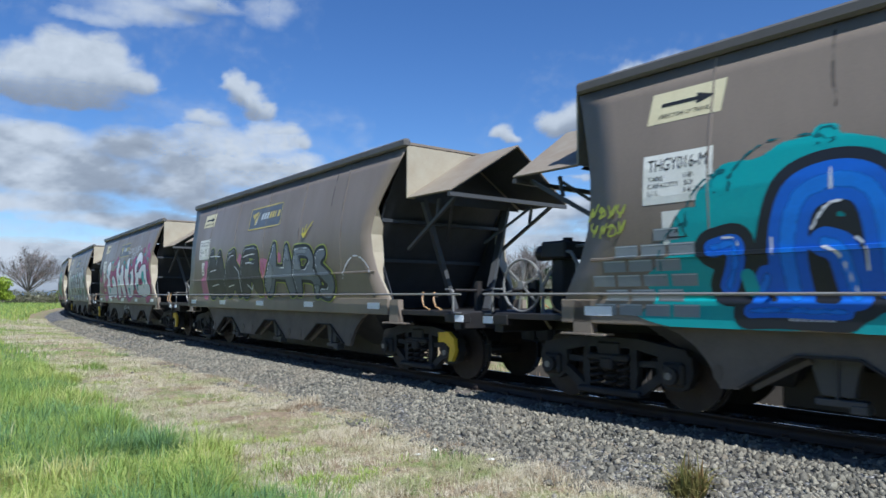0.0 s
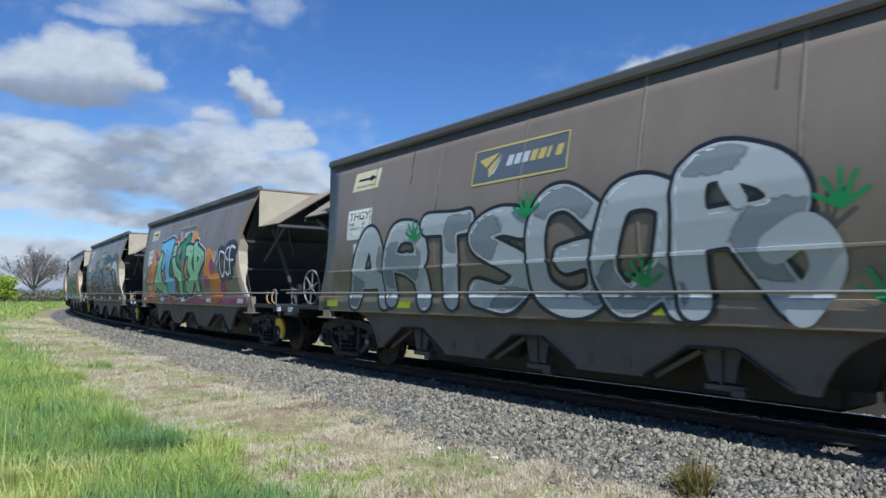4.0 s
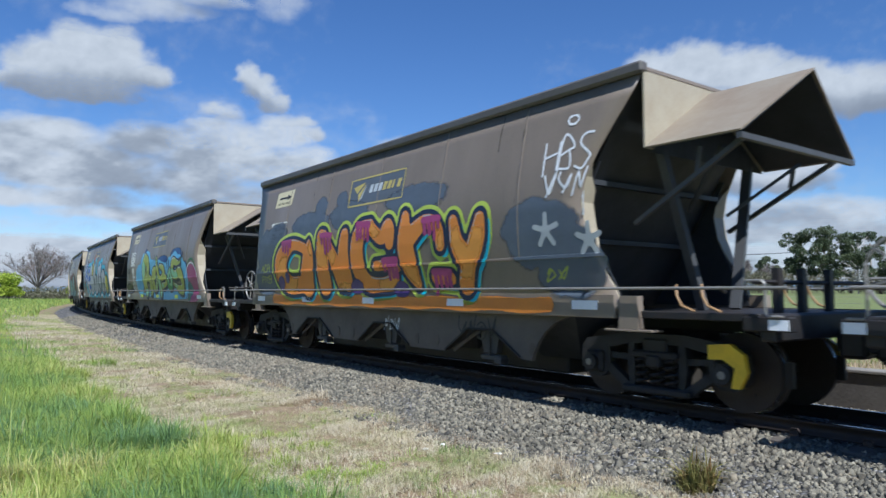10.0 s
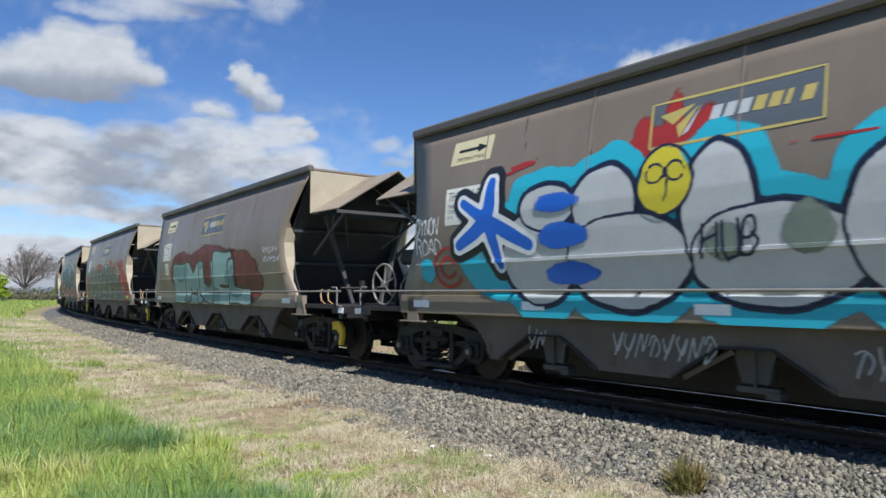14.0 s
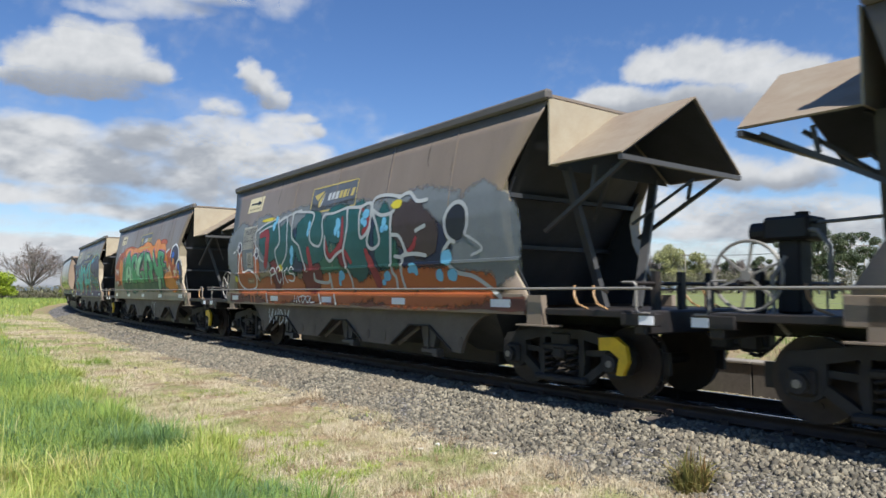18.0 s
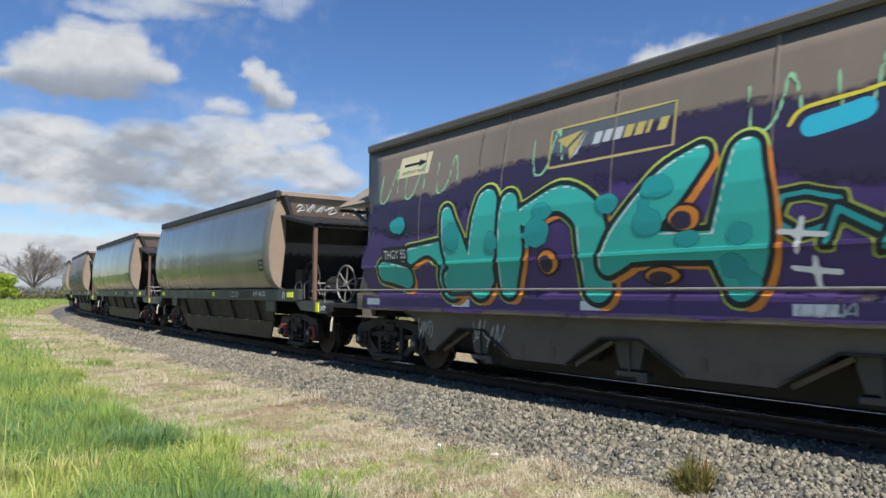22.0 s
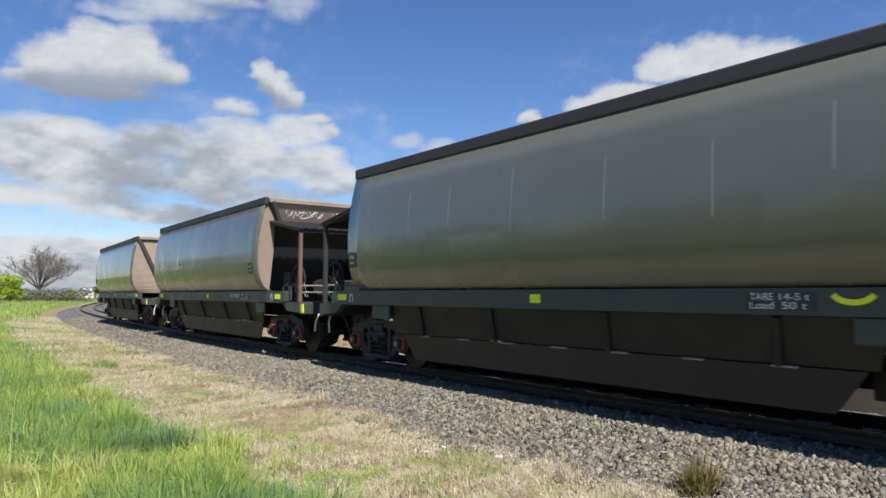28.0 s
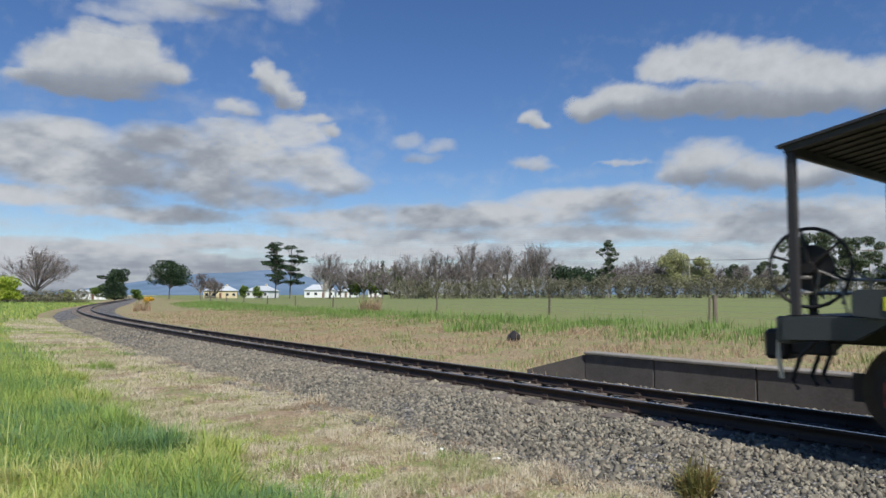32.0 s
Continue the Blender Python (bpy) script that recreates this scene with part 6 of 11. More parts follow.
leafy_tree("round_pine", far(-0.397, 230), 13.4, lobes_ring(9, 30, (0.40, 0.90), 0.46, 0.14) + [(0, 0, 0.72, 0.4, 0.4, 0.2), (0.32, 0, 0.5, 0.22, 0.22, 0.16), (-0.36, 0, 0.52, 0.22, 0.22, 0.16)], PINE, 13000, 0.20, 9, "dark round-crowned pine in the paddock")
for dx, hh, sd in ((-0.243, 18.6, 10), (-0.222, 17.4, 11)):
    leafy_tree("tall_pine", far(dx, 222), hh, [(l[0], l[1], l[2], l[3] * 1.2, l[4] * 1.2, l[5] * 0.45) for l in lobes_ring(sd, 34, (0.26, 0.95), 0.22, 0.075)] + [(0, 0, 0.95, 0.12, 0.12, 0.035)], PINE, 8000, 0.18, sd, "tall open dark pine, one of a pair", stem=0.95, trunk=0.016, group="pair of tall pines")
leafy_tree("gorse_bush", far(-0.427, 120), 1.5, lobes_ring(12, 5, (0.3, 0.7), 0.4, 0.35), GORSE, 900, 0.1, 12, "gorse bush in orange-yellow flower", category="bush", stem=0.3)
for i, (dx, d, hh) in enumerate(((-0.352, 250, 8.5), (-0.338, 260, 7.5), (-0.33, 255, 6.5))):
    bare_tree("bare_tree", far(dx, d), hh, 0.8, 20 + i, "brownish leafless tree behind the houses", depth=5, twig=0.045)
for i, (dx, d, hh, rr) in enumerate(((-0.50, 240, 5.0, 0.5), (-0.445, 200, 3.6, 0.7), (-0.29, 262, 4.8, 0.35), (-0.268, 268, 4.8, 0.4), (-0.125, 215, 6.4, 0.55), (-0.098, 210, 8.2, 0.5), (-0.068, 214, 9.4, 0.4), (-0.035, 205, 8.0, 0.4))):
    leafy_tree("green_shrub", far(dx, d), hh, lobes_ring(30 + i, 9, (0.25, 0.8), rr * 0.6, 0.26), SHRUB, 1800, 0.22, 30 + i, "rounded green shrub among the far trees", category="bush", stem=0.4)
leafy_tree("cypress", far(-0.0878, 262), 13.5, [(0, 0, 0.15 + 0.09 * i, 0.05, 0.05, 0.08) for i in range(10)], PINE, 1600, 0.16, 41, "slim dark cypress spire", stem=0.95)
r_ = random.Random(77)
for i in range(44):
    dx = -0.175 + i * 0.0150 + r_.uniform(-0.005, 0.005)
    d = 205 - i * 1.2 + r_.uniform(-10, 16)
    hh = (9.6 + 2.2 * math.sin(i * 1.9) + r_.uniform(-1.2, 1.6)) * d / 190 * (1.12 if 0.02 < dx < 0.16 else 0.98)
    if 0.18 < dx < 0.235 or dx > 0.31:
        hh *= 0.75
    bare_tree("bare_tree", far(dx, d), hh, r_.uniform(0.75, 1.15), 100 + i, "grey leafless tree behind the hedge" if i % 3 else "purplish-grey leafless tree with fine twigs", depth=5, twig=0.036, bark=PALEBARK if i % 4 == 0 else BARK)
leafy_tree("macrocarpa", far(0.196, 170), 8.2, lobes_ring(51, 14, (0.45, 0.85), 0.62, 0.24), PINE, 3600, 0.26, 51, "broad dark evergreen behind the hedge")
leafy_tree("gum_tree", far(0.240, 158), 13.6, [(l[0], l[1], l[2], l[3], l[4], l[5] * 0.8) for l in lobes_ring(52, 40, (0.28, 0.96), 0.17, 0.048)], GUM, 6500, 0.13, 52, "tall open gum tree above the hedge", PALEBARK, stem=0.92, trunk=0.014)
leafy_tree("willow", far(0.335, 160), 11.6, lobes_ring(53, 34, (0.25, 0.9), 0.36, 0.13), WILLOW, 14000, 0.14, 53, "large willow in pale yellow-green spring leaf", stem=0.5)
leafy_tree("willow", far(0.372, 158), 9.5, lobes_ring(54, 20, (0.3, 0.88), 0.3, 0.13), WILLOW, 7000, 0.14, 54, "smaller willow in pale yellow-green leaf", stem=0.5)
leafy_tree("gum_tree", far(0.425, 150), 8.0, lobes_ring(55, 22, (0.35, 0.9), 0.38, 0.10), GUM, 5000, 0.13, 55, "grey-green gum tree behind the hedge", PALEBARK)
for i, (dx, d, hh, rr) in enumerate(((0.468, 150, 8.0, 0.3), (0.515, 118, 10.8, 0.22), (0.552, 112, 11.0, 0.34), (0.60, 110, 10.2, 0.42), (0.66, 112, 9.4, 0.45), (0.72, 108, 9.5, 0.45))):
    leafy_tree("gum_tree", far(dx, d), hh, lobes_ring(60 + i, 34, (0.28, 0.95), rr, 0.085), GUM, 11000, 0.13, 60 + i, "dense grey-green gum tree beyond the paddock", PALEBARK, stem=0.85, trunk=0.014)


# tall dark shelter belt on the near side of the line, behind the viewer
for i in range(16):
    bx, by = place(np.array([30.0 - 9.5 * i]), np.array([44.0 + 3.0 * math.sin(i * 2.3)]))
    leafy_tree("shelter_pine", Vector((float(bx[0]), float(by[0]), -0.2)), 9.0 + 1.5 * math.sin(i * 1.7), lobes_ring(90 + i, 16, (0.12, 0.88), 0.34, 0.17), PINE, 1500, 0.42, 90 + i, "dark pine in a shelter belt beside the line", stem=0.9, group="shelter belt")


def hedge(a, b, h, depth, seed, label, mat=HEDGE):
    A, B = far(*a), far(*b)
    n = int((B - A).length / 2.2)
    r = random.Random(seed)
    lob, seg = [], []
    for i in range(n):
        p = (B - A) * (i / n)
        hh = h * r.uniform(0.8, 1.12)
        lob.append((p.x + r.uniform(-1, 1), p.y + r.uniform(-1, 1) * depth, p.z + hh * 0.52, 2.2, depth, hh * 0.52))
        for _ in range(4):
            q = np.array([p.x + r.uniform(-1.2, 1.2), p.y - depth * 0.4, p.z])
            seg.append((q, q + np.array([r.uniform(-0.5, 0.5), 0, hh * 0.6]), 0.05, 0.025))
    t = empty("hedge")
    t.location = A
    tagged(t, label, "hedge")
    sticks(seg, BARK, "hedge_stem", t)
    leaf_cloud("hedge_foliage", lob, n * 1000, 0.17, mat, t, seed, 0.45)


hedge((-0.07, 172), (0.16, 152), 4.6, 1.6, 71, "long brown half-leafless hedge across the paddock")
hedge((0.16, 152), (0.37, 138), 4.6, 1.6, 72, "brown hawthorn hedge across the paddock")
hedge((0.37, 138), (0.62, 126), 4.4, 1.6, 73, "brown hedge running behind the paddock")
hedge((0.62, 126), (0.9, 116), 4.4, 1.6, 75, "brown hedge at the paddock's end")
hedge((-0.66, 150), (-0.53, 158), 1.5, 1.2, 74, "low brown hedge beside the line")

# ------------------------------------------------------------------ houses, poles, hills
CREAMWALL = material("cream_wall", (0.60, 0.50, 0.30), 0.8, 0, None, 0.25, 0.6, 6)
WHITEWALL = material("white_wall", (0.68, 0.68, 0.64), 0.8, 0, None, 0.2, 0.6, 6)
IRONROOF = material("pale_iron_roof", (0.48, 0.50, 0.50), 0.5, 0.1, None, 0.3, 0.5, 8)
GLASSDARK = material("dark_window_glass", (0.03, 0.035, 0.04), 0.1)
DOORBROWN = material("brown_door", (0.16, 0.08, 0.05), 0.6)


def house(p, length, depth, wall_h, roof_h, turn, wall_mat, label, windows=4, name="house"):
    t = empty(name)
    t.matrix_basis = Matrix.Translation(p) @ Matrix.Rotation(turn, 4, "Z")
    tagged(t, label, "house")
    L, D = length / 2, depth / 2
    bm = bmesh.new()
    box(bm, -L, L, -D, D, -0.3, wall_h, 0.03)
    wall = part("wall", bm, wall_mat, t)
    bm = bmesh.new()
    e, rd = 0.45, min(L * 0.5, D)
    vs = [bm.verts.new(v) for v in ((-L - e, -D - e, wall_h), (L + e, -D - e, wall_h), (L + e, D + e, wall_h), (-L - e, D + e, wall_h), (-L + rd, 0, wall_h + roof_h), (L - rd, 0, wall_h + roof_h))]
    for ids in ((0, 1, 5, 4), (1, 2, 5), (2, 3, 4, 5), (3, 0, 4), (3, 2, 1, 0)):
        bm.faces.new([vs[i] for i in ids])
    roof = part("roof", bm, IRONROOF, t, "pale corrugated iron roof")
    bm = bmesh.new()
    box(bm, L * 0.3, L * 0.3 + 0.6, -0.3, 0.3, wall_h + roof_h * 0.5, wall_h + roof_h + 0.7, 0.03)
    part("chimney", bm, CREAMWALL, roof)
    for i in range(windows):
        x = -L + length * (i + 0.5) / windows
        if i == windows // 2:
            bm = bmesh.new()
            box(bm, x - 0.45, x + 0.45, -D - 0.05, -D + 0.05, 0.0, 2.05, 0.02)
            part("door", bm, DOORBROWN, t)
        else:
            bm = bmesh.new()
            box(bm, x - 0.62, x + 0.62, -D - 0.05, -D + 0.05, 0.85, 2.05, 0.02)
            win = part("window", bm, WHITEWALL, t)
            bm = bmesh.new()
            box(bm, x - 0.54, x + 0.54, -D - 0.07, -D - 0.052, 0.93, 1.97)
            part("pane", bm, GLASSDARK, win)


house(far(-0.322, 270), 12.5, 8, 2.9, 1.9, 0.25, CREAMWALL, "cream weatherboard cottage with a pale iron roof", 5)
house(far(-0.262, 275), 10.0, 8, 2.8, 2.0, -0.3, WHITEWALL, "white cottage with a grey iron roof behind the pines", 4)
house(far(-0.178, 270), 11.5, 8, 2.9, 2.2, 0.1, WHITEWALL, "pale farm cottage with a light roof", 4)
house(far(-0.138, 275), 7.5, 7, 2.4, 1.2, -0.1, WHITEWALL, "small white cottage beside bare trees", 3)
house(far(-0.098, 285), 6.0, 6, 2.2, 0.8, 0.1, WHITEWALL, "low white farm building half hidden by shrubs", 3)
house(far(-0.515, 250), 11.5, 7, 2.6, 1.0, 0.5, WHITEWALL, "long white shed beyond the curve", 4, "shed")


def power_pole(p, h, label):
    t = empty("power_pole")
    t.location = p
    tagged(t, label, "power pole")
    bm = bmesh.new()
    tube(bm, [(0, 0, -0.2), (0, 0, h)], [0.14, 0.10], 8)
    part("pole", bm, PALEBARK, t)
    bm = bmesh.new()
    beam(bm, (-1.1, 0, h - 0.4), (1.1, 0, h - 0.4), 0.10, 0.12)
    part("crossarm", bm, WOODPOST, t)
    for x in (-1.0, 0, 1.0):
        bm = bmesh.new()
        disc(bm, (x, 0, h - 0.26), (0, 0, 1), 0.06, 0.16, 8)
        part("insulator", bm, WHITEWALL, t)


POLES = [far(0.358, 150), far(0.62, 118)]
power_pole(POLES[0], 8.6, "pale timber power pole in front of the willow")
power_pole(POLES[1], 8.6, "timber power pole beside the gum trees")
for x in (-1.0, 0, 1.0):
    bm = bmesh.new()
    a, b = POLES[0] + Vector((x, 0, 8.4)), POLES[1] + Vector((x, 0, 8.4))
    tube(bm, [a + (b - a) * k / 10 + Vector((0, 0, -3.0 * (k / 10) * (1 - k / 10))) for k in range(11)], 0.02, 4)
    tagged(mesh_object("power_line", bm, BLACKIRON), "thin power line sagging between two poles", "power line", group="power lines")


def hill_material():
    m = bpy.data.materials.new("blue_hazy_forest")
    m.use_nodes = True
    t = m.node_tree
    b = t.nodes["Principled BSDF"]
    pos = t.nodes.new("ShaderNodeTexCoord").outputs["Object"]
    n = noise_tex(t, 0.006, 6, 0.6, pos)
    # the haze of distance is painted in: forest colour shifted to blue
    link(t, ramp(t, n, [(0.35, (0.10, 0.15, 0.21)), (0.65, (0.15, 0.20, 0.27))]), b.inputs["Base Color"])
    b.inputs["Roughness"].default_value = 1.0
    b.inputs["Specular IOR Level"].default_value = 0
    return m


def hills(name, d, peaks, seed, label):
    """A ridge far off; peaks as (tangent to the side, height in metres)."""
    xs = np.linspace(peaks[0][0], peaks[-1][0], 120)
    hs = np.interp(xs, [p[0] for p in peaks], [p[1] for p in peaks])
    r = np.random.RandomState(seed)
    hs = np.convolve(np.pad(hs, 4, "edge"), np.ones(9) / 9, "valid") + np.abs(hs) * 0.010 * np.convolve(r.randn(128), np.ones(9) / 4, "valid")
    V, F = [], []
    rows = ((0, 0), (0.35, 250), (0.7, 520), (1.0, 820), (0.6, 1300), (0, 1700))
    for k, dy in rows:
        V += [(x * (d + dy * 0.2), d + dy, 2 + h * k * (1 + 0.006 * r.randn())) for x, h in zip(xs, hs)]
    n = len(xs)
    for a in range(len(rows) - 1):
        F += [(a * n + i, a * n + i + 1, a * n + n + i + 1, a * n + n + i) for i in range(n - 1)]
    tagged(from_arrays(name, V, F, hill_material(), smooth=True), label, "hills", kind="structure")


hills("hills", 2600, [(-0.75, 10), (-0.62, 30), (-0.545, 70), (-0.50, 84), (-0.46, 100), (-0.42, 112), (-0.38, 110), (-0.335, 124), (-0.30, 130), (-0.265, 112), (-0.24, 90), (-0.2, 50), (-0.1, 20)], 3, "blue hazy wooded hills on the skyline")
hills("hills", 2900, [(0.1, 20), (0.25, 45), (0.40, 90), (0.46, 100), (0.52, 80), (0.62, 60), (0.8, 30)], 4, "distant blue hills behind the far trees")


# ------------------------------------------------------------------ clouds
def value_noise(x, y, seed):
    r = np.random.RandomState(seed)
    T = r.rand(256, 256)
    xi, yi = np.floor(x).astype(int), np.floor(y).astype(int)
    u, v = x - xi, y - yi
    u, v = u * u * (3 - 2 * u), v * v * (3 - 2 * v)
    g = lambda a, b: T[a & 255, b & 255]
    return (g(xi, yi) * (1 - u) + g(xi + 1, yi) * u) * (1 - v) + (g(xi, yi + 1) * (1 - u) + g(xi + 1, yi + 1) * u) * v


def fbm(x, y, seed, octaves=5):
    a, s, n = 0.5, 0.0, 0.0
    for i in range(octaves):
        s = s + a * value_noise(x * 2**i + 17.3 * i, y * 2**i + 5.1 * i, seed + i)
        n += a
        a *= 0.55
    return s / n


def cloud_material():
    m = bpy.data.materials.new("sunlit_cloud")
    m.use_nodes = True
    t = m.node_tree
    t.nodes.remove(t.nodes["Principled BSDF"])
    cover = node(t, "ShaderNodeAttribute")
    cover.attribute_name = "cover"
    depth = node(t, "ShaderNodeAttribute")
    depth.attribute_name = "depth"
    pos = t.nodes.new("ShaderNodeTexCoord").outputs["Object"]
    n = noise_tex(t, 0.011, 5, 0.55, pos)
    a = node(t, "ShaderNodeMath")
    a.operation = "MULTIPLY_ADD"
    link(t, n, a.inputs[0])
    a.inputs[1].default_value = 0.5
    b = node(t, "ShaderNodeMath")
    b.operation = "ADD"
    link(t, cover.outputs["Fac"], b.inputs[0])
    b.inputs[1].default_value = -0.25
    link(t, b.outputs[0], a.inputs[2])
    alpha = node(t, "ShaderNodeMapRange")
    alpha.interpolation_type = "SMOOTHSTEP"
    link(t, a.outputs[0], alpha.inputs[0])
    alpha.inputs[1].default_value, alpha.inputs[2].default_value = 0.0, 1.12
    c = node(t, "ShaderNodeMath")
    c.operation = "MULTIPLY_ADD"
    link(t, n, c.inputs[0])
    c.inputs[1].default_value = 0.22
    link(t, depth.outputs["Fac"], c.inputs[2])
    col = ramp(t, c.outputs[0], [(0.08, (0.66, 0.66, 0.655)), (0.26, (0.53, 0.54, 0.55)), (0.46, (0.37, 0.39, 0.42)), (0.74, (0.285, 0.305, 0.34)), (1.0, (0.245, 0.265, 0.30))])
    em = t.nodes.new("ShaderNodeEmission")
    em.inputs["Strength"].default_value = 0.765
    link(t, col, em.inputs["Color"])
    tr = t.nodes.new("ShaderNodeBsdfTransparent")
    mx = t.nodes.new("ShaderNodeMixShader")
    link(t, alpha.outputs[0], mx.inputs[0])
    link(t, tr.outputs[0], mx.inputs[1])
    link(t, em.outputs[0], mx.inputs[2])
    link(t, mx.outputs[0], t.nodes["Material Output"].inputs["Surface"])
    return m


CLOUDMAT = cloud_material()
CLOUDS = []
SKY_R = 4300.0


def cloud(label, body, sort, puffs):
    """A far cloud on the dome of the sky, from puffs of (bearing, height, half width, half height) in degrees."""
    P = np.array(puffs)
    seed = 11 * len(CLOUDS) + 3
    x0, x1 = (P[:, 0] - P[:, 2]).min() - 2.2, (P[:, 0] + P[:, 2]).max() + 2.2
    y0, y1 = max(0.15, (P[:, 1] - P[:, 3]).min() - 1.3), (P[:, 1] + P[:, 3]).max() + 1.6
    step = 0.14
    gx, gy = np.arange(x0, x1, step), np.arange(y0, y1, step)
    X, Y = np.meshgrid(gx, gy)
    sx, sy = (0.42, 0.62) if sort == 0 else (0.17, 0.36) if sort == 1 else (0.12, 0.9)
    wx = X + 1.1 * (fbm(X * sx * 2 + 3, Y * sy * 2 + 7, seed) - 0.5)
    wy = Y + 0.8 * (fbm(X * sx * 2 + 31, Y * sy * 2 + 13, seed + 40) - 0.5)
    dens = np.zeros_like(X)
    for cx, cy, rx, ry in puffs:
        low = np.where(wy < cy, 1.55 if sort == 0 else 1.15, 1.0)
        q = 1 - ((wx - cx) / (rx * 1.12)) ** 2 - ((wy - cy) * low / (ry * 1.15)) ** 2
        dens = np.maximum(dens, q) + 0.18 * np.clip(q, 0, 1) * np.clip(dens, 0, 1)
    big = fbm(X * sx * 1.6, Y * sy * 1.6, seed + 80) - 0.5
    fine = fbm(X * sx * 5, Y * sy * 5, seed + 120) - 0.5
    cover = np.clip(dens * (1.35 if sort == 0 else 1.0) + (0.62 if sort == 0 else 1.05) * big + (0.34 if sort == 0 else 0.35) * fine + (0.34 if sort else 0.10), 0, 1.3) * np.clip(dens * 6 + 0.6, 0, 1) * body
    edge = np.minimum(np.minimum(X - x0, x1 - X) / 1.2, np.minimum(Y - y0 + (9 if y0 < 0.2 else 0), y1 - Y) / 0.9)
    cover *= np.clip(edge, 0, 1)
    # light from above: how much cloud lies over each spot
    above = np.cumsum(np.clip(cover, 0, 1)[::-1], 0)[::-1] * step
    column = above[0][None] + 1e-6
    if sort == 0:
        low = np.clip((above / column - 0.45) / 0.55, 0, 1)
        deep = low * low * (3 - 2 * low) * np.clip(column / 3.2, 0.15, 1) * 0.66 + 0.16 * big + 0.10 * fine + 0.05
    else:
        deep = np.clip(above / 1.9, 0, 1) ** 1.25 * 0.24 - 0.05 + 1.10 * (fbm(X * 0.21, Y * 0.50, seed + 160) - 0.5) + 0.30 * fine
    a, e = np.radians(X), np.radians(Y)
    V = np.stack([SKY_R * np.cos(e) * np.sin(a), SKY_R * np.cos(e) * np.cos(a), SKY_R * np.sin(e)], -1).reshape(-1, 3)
    ny, nx = X.shape
    idx = np.arange(nx * ny).reshape(ny, nx)
    F = np.stack([idx[:-1, :-1], idx[:-1, 1:], idx[1:, 1:], idx[1:, :-1]], -1).reshape(-1, 4)
    keep = (cover.ravel()[F].max(1) > 0.03)
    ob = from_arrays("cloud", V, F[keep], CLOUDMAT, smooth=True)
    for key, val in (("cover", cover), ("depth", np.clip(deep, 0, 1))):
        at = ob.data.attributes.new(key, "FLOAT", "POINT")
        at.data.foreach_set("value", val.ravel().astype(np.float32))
    tagged(ob, label, "cloud", group="clouds in the sky")
    CLOUDS.append((ob, sort))


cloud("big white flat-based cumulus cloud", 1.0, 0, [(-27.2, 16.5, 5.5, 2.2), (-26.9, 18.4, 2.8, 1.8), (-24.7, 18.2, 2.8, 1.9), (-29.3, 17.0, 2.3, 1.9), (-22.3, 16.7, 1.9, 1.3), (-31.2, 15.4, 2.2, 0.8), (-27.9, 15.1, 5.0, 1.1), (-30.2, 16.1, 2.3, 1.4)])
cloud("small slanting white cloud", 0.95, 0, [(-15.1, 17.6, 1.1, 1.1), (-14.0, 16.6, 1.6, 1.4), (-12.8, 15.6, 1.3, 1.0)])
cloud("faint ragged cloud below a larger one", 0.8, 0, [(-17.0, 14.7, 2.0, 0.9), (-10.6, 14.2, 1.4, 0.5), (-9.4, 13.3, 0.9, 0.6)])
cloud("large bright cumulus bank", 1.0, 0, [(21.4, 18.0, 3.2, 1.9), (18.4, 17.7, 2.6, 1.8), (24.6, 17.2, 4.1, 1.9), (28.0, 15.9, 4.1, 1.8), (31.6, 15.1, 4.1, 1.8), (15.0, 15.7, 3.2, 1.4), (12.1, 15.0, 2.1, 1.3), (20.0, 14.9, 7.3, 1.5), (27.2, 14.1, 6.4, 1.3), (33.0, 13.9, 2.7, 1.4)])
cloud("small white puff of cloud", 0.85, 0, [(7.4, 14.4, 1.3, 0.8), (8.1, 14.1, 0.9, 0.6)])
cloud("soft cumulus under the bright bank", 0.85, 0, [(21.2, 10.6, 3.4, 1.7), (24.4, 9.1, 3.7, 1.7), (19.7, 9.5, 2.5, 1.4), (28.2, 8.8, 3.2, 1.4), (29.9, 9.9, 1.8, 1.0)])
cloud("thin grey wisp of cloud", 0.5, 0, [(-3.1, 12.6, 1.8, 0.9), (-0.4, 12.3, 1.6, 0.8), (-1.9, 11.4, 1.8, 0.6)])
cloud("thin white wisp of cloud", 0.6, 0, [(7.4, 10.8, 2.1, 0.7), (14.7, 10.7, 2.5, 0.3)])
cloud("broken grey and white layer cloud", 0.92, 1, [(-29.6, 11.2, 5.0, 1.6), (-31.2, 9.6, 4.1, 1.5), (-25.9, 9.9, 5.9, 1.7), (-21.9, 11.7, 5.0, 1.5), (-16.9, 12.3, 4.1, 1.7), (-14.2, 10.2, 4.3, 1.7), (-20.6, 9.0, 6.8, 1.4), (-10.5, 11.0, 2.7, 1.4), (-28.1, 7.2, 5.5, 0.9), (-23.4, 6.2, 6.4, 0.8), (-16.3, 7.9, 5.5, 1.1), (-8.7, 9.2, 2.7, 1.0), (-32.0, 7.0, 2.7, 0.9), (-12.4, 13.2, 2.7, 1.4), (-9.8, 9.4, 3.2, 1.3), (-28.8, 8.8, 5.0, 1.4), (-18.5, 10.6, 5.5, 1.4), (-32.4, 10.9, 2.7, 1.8)])
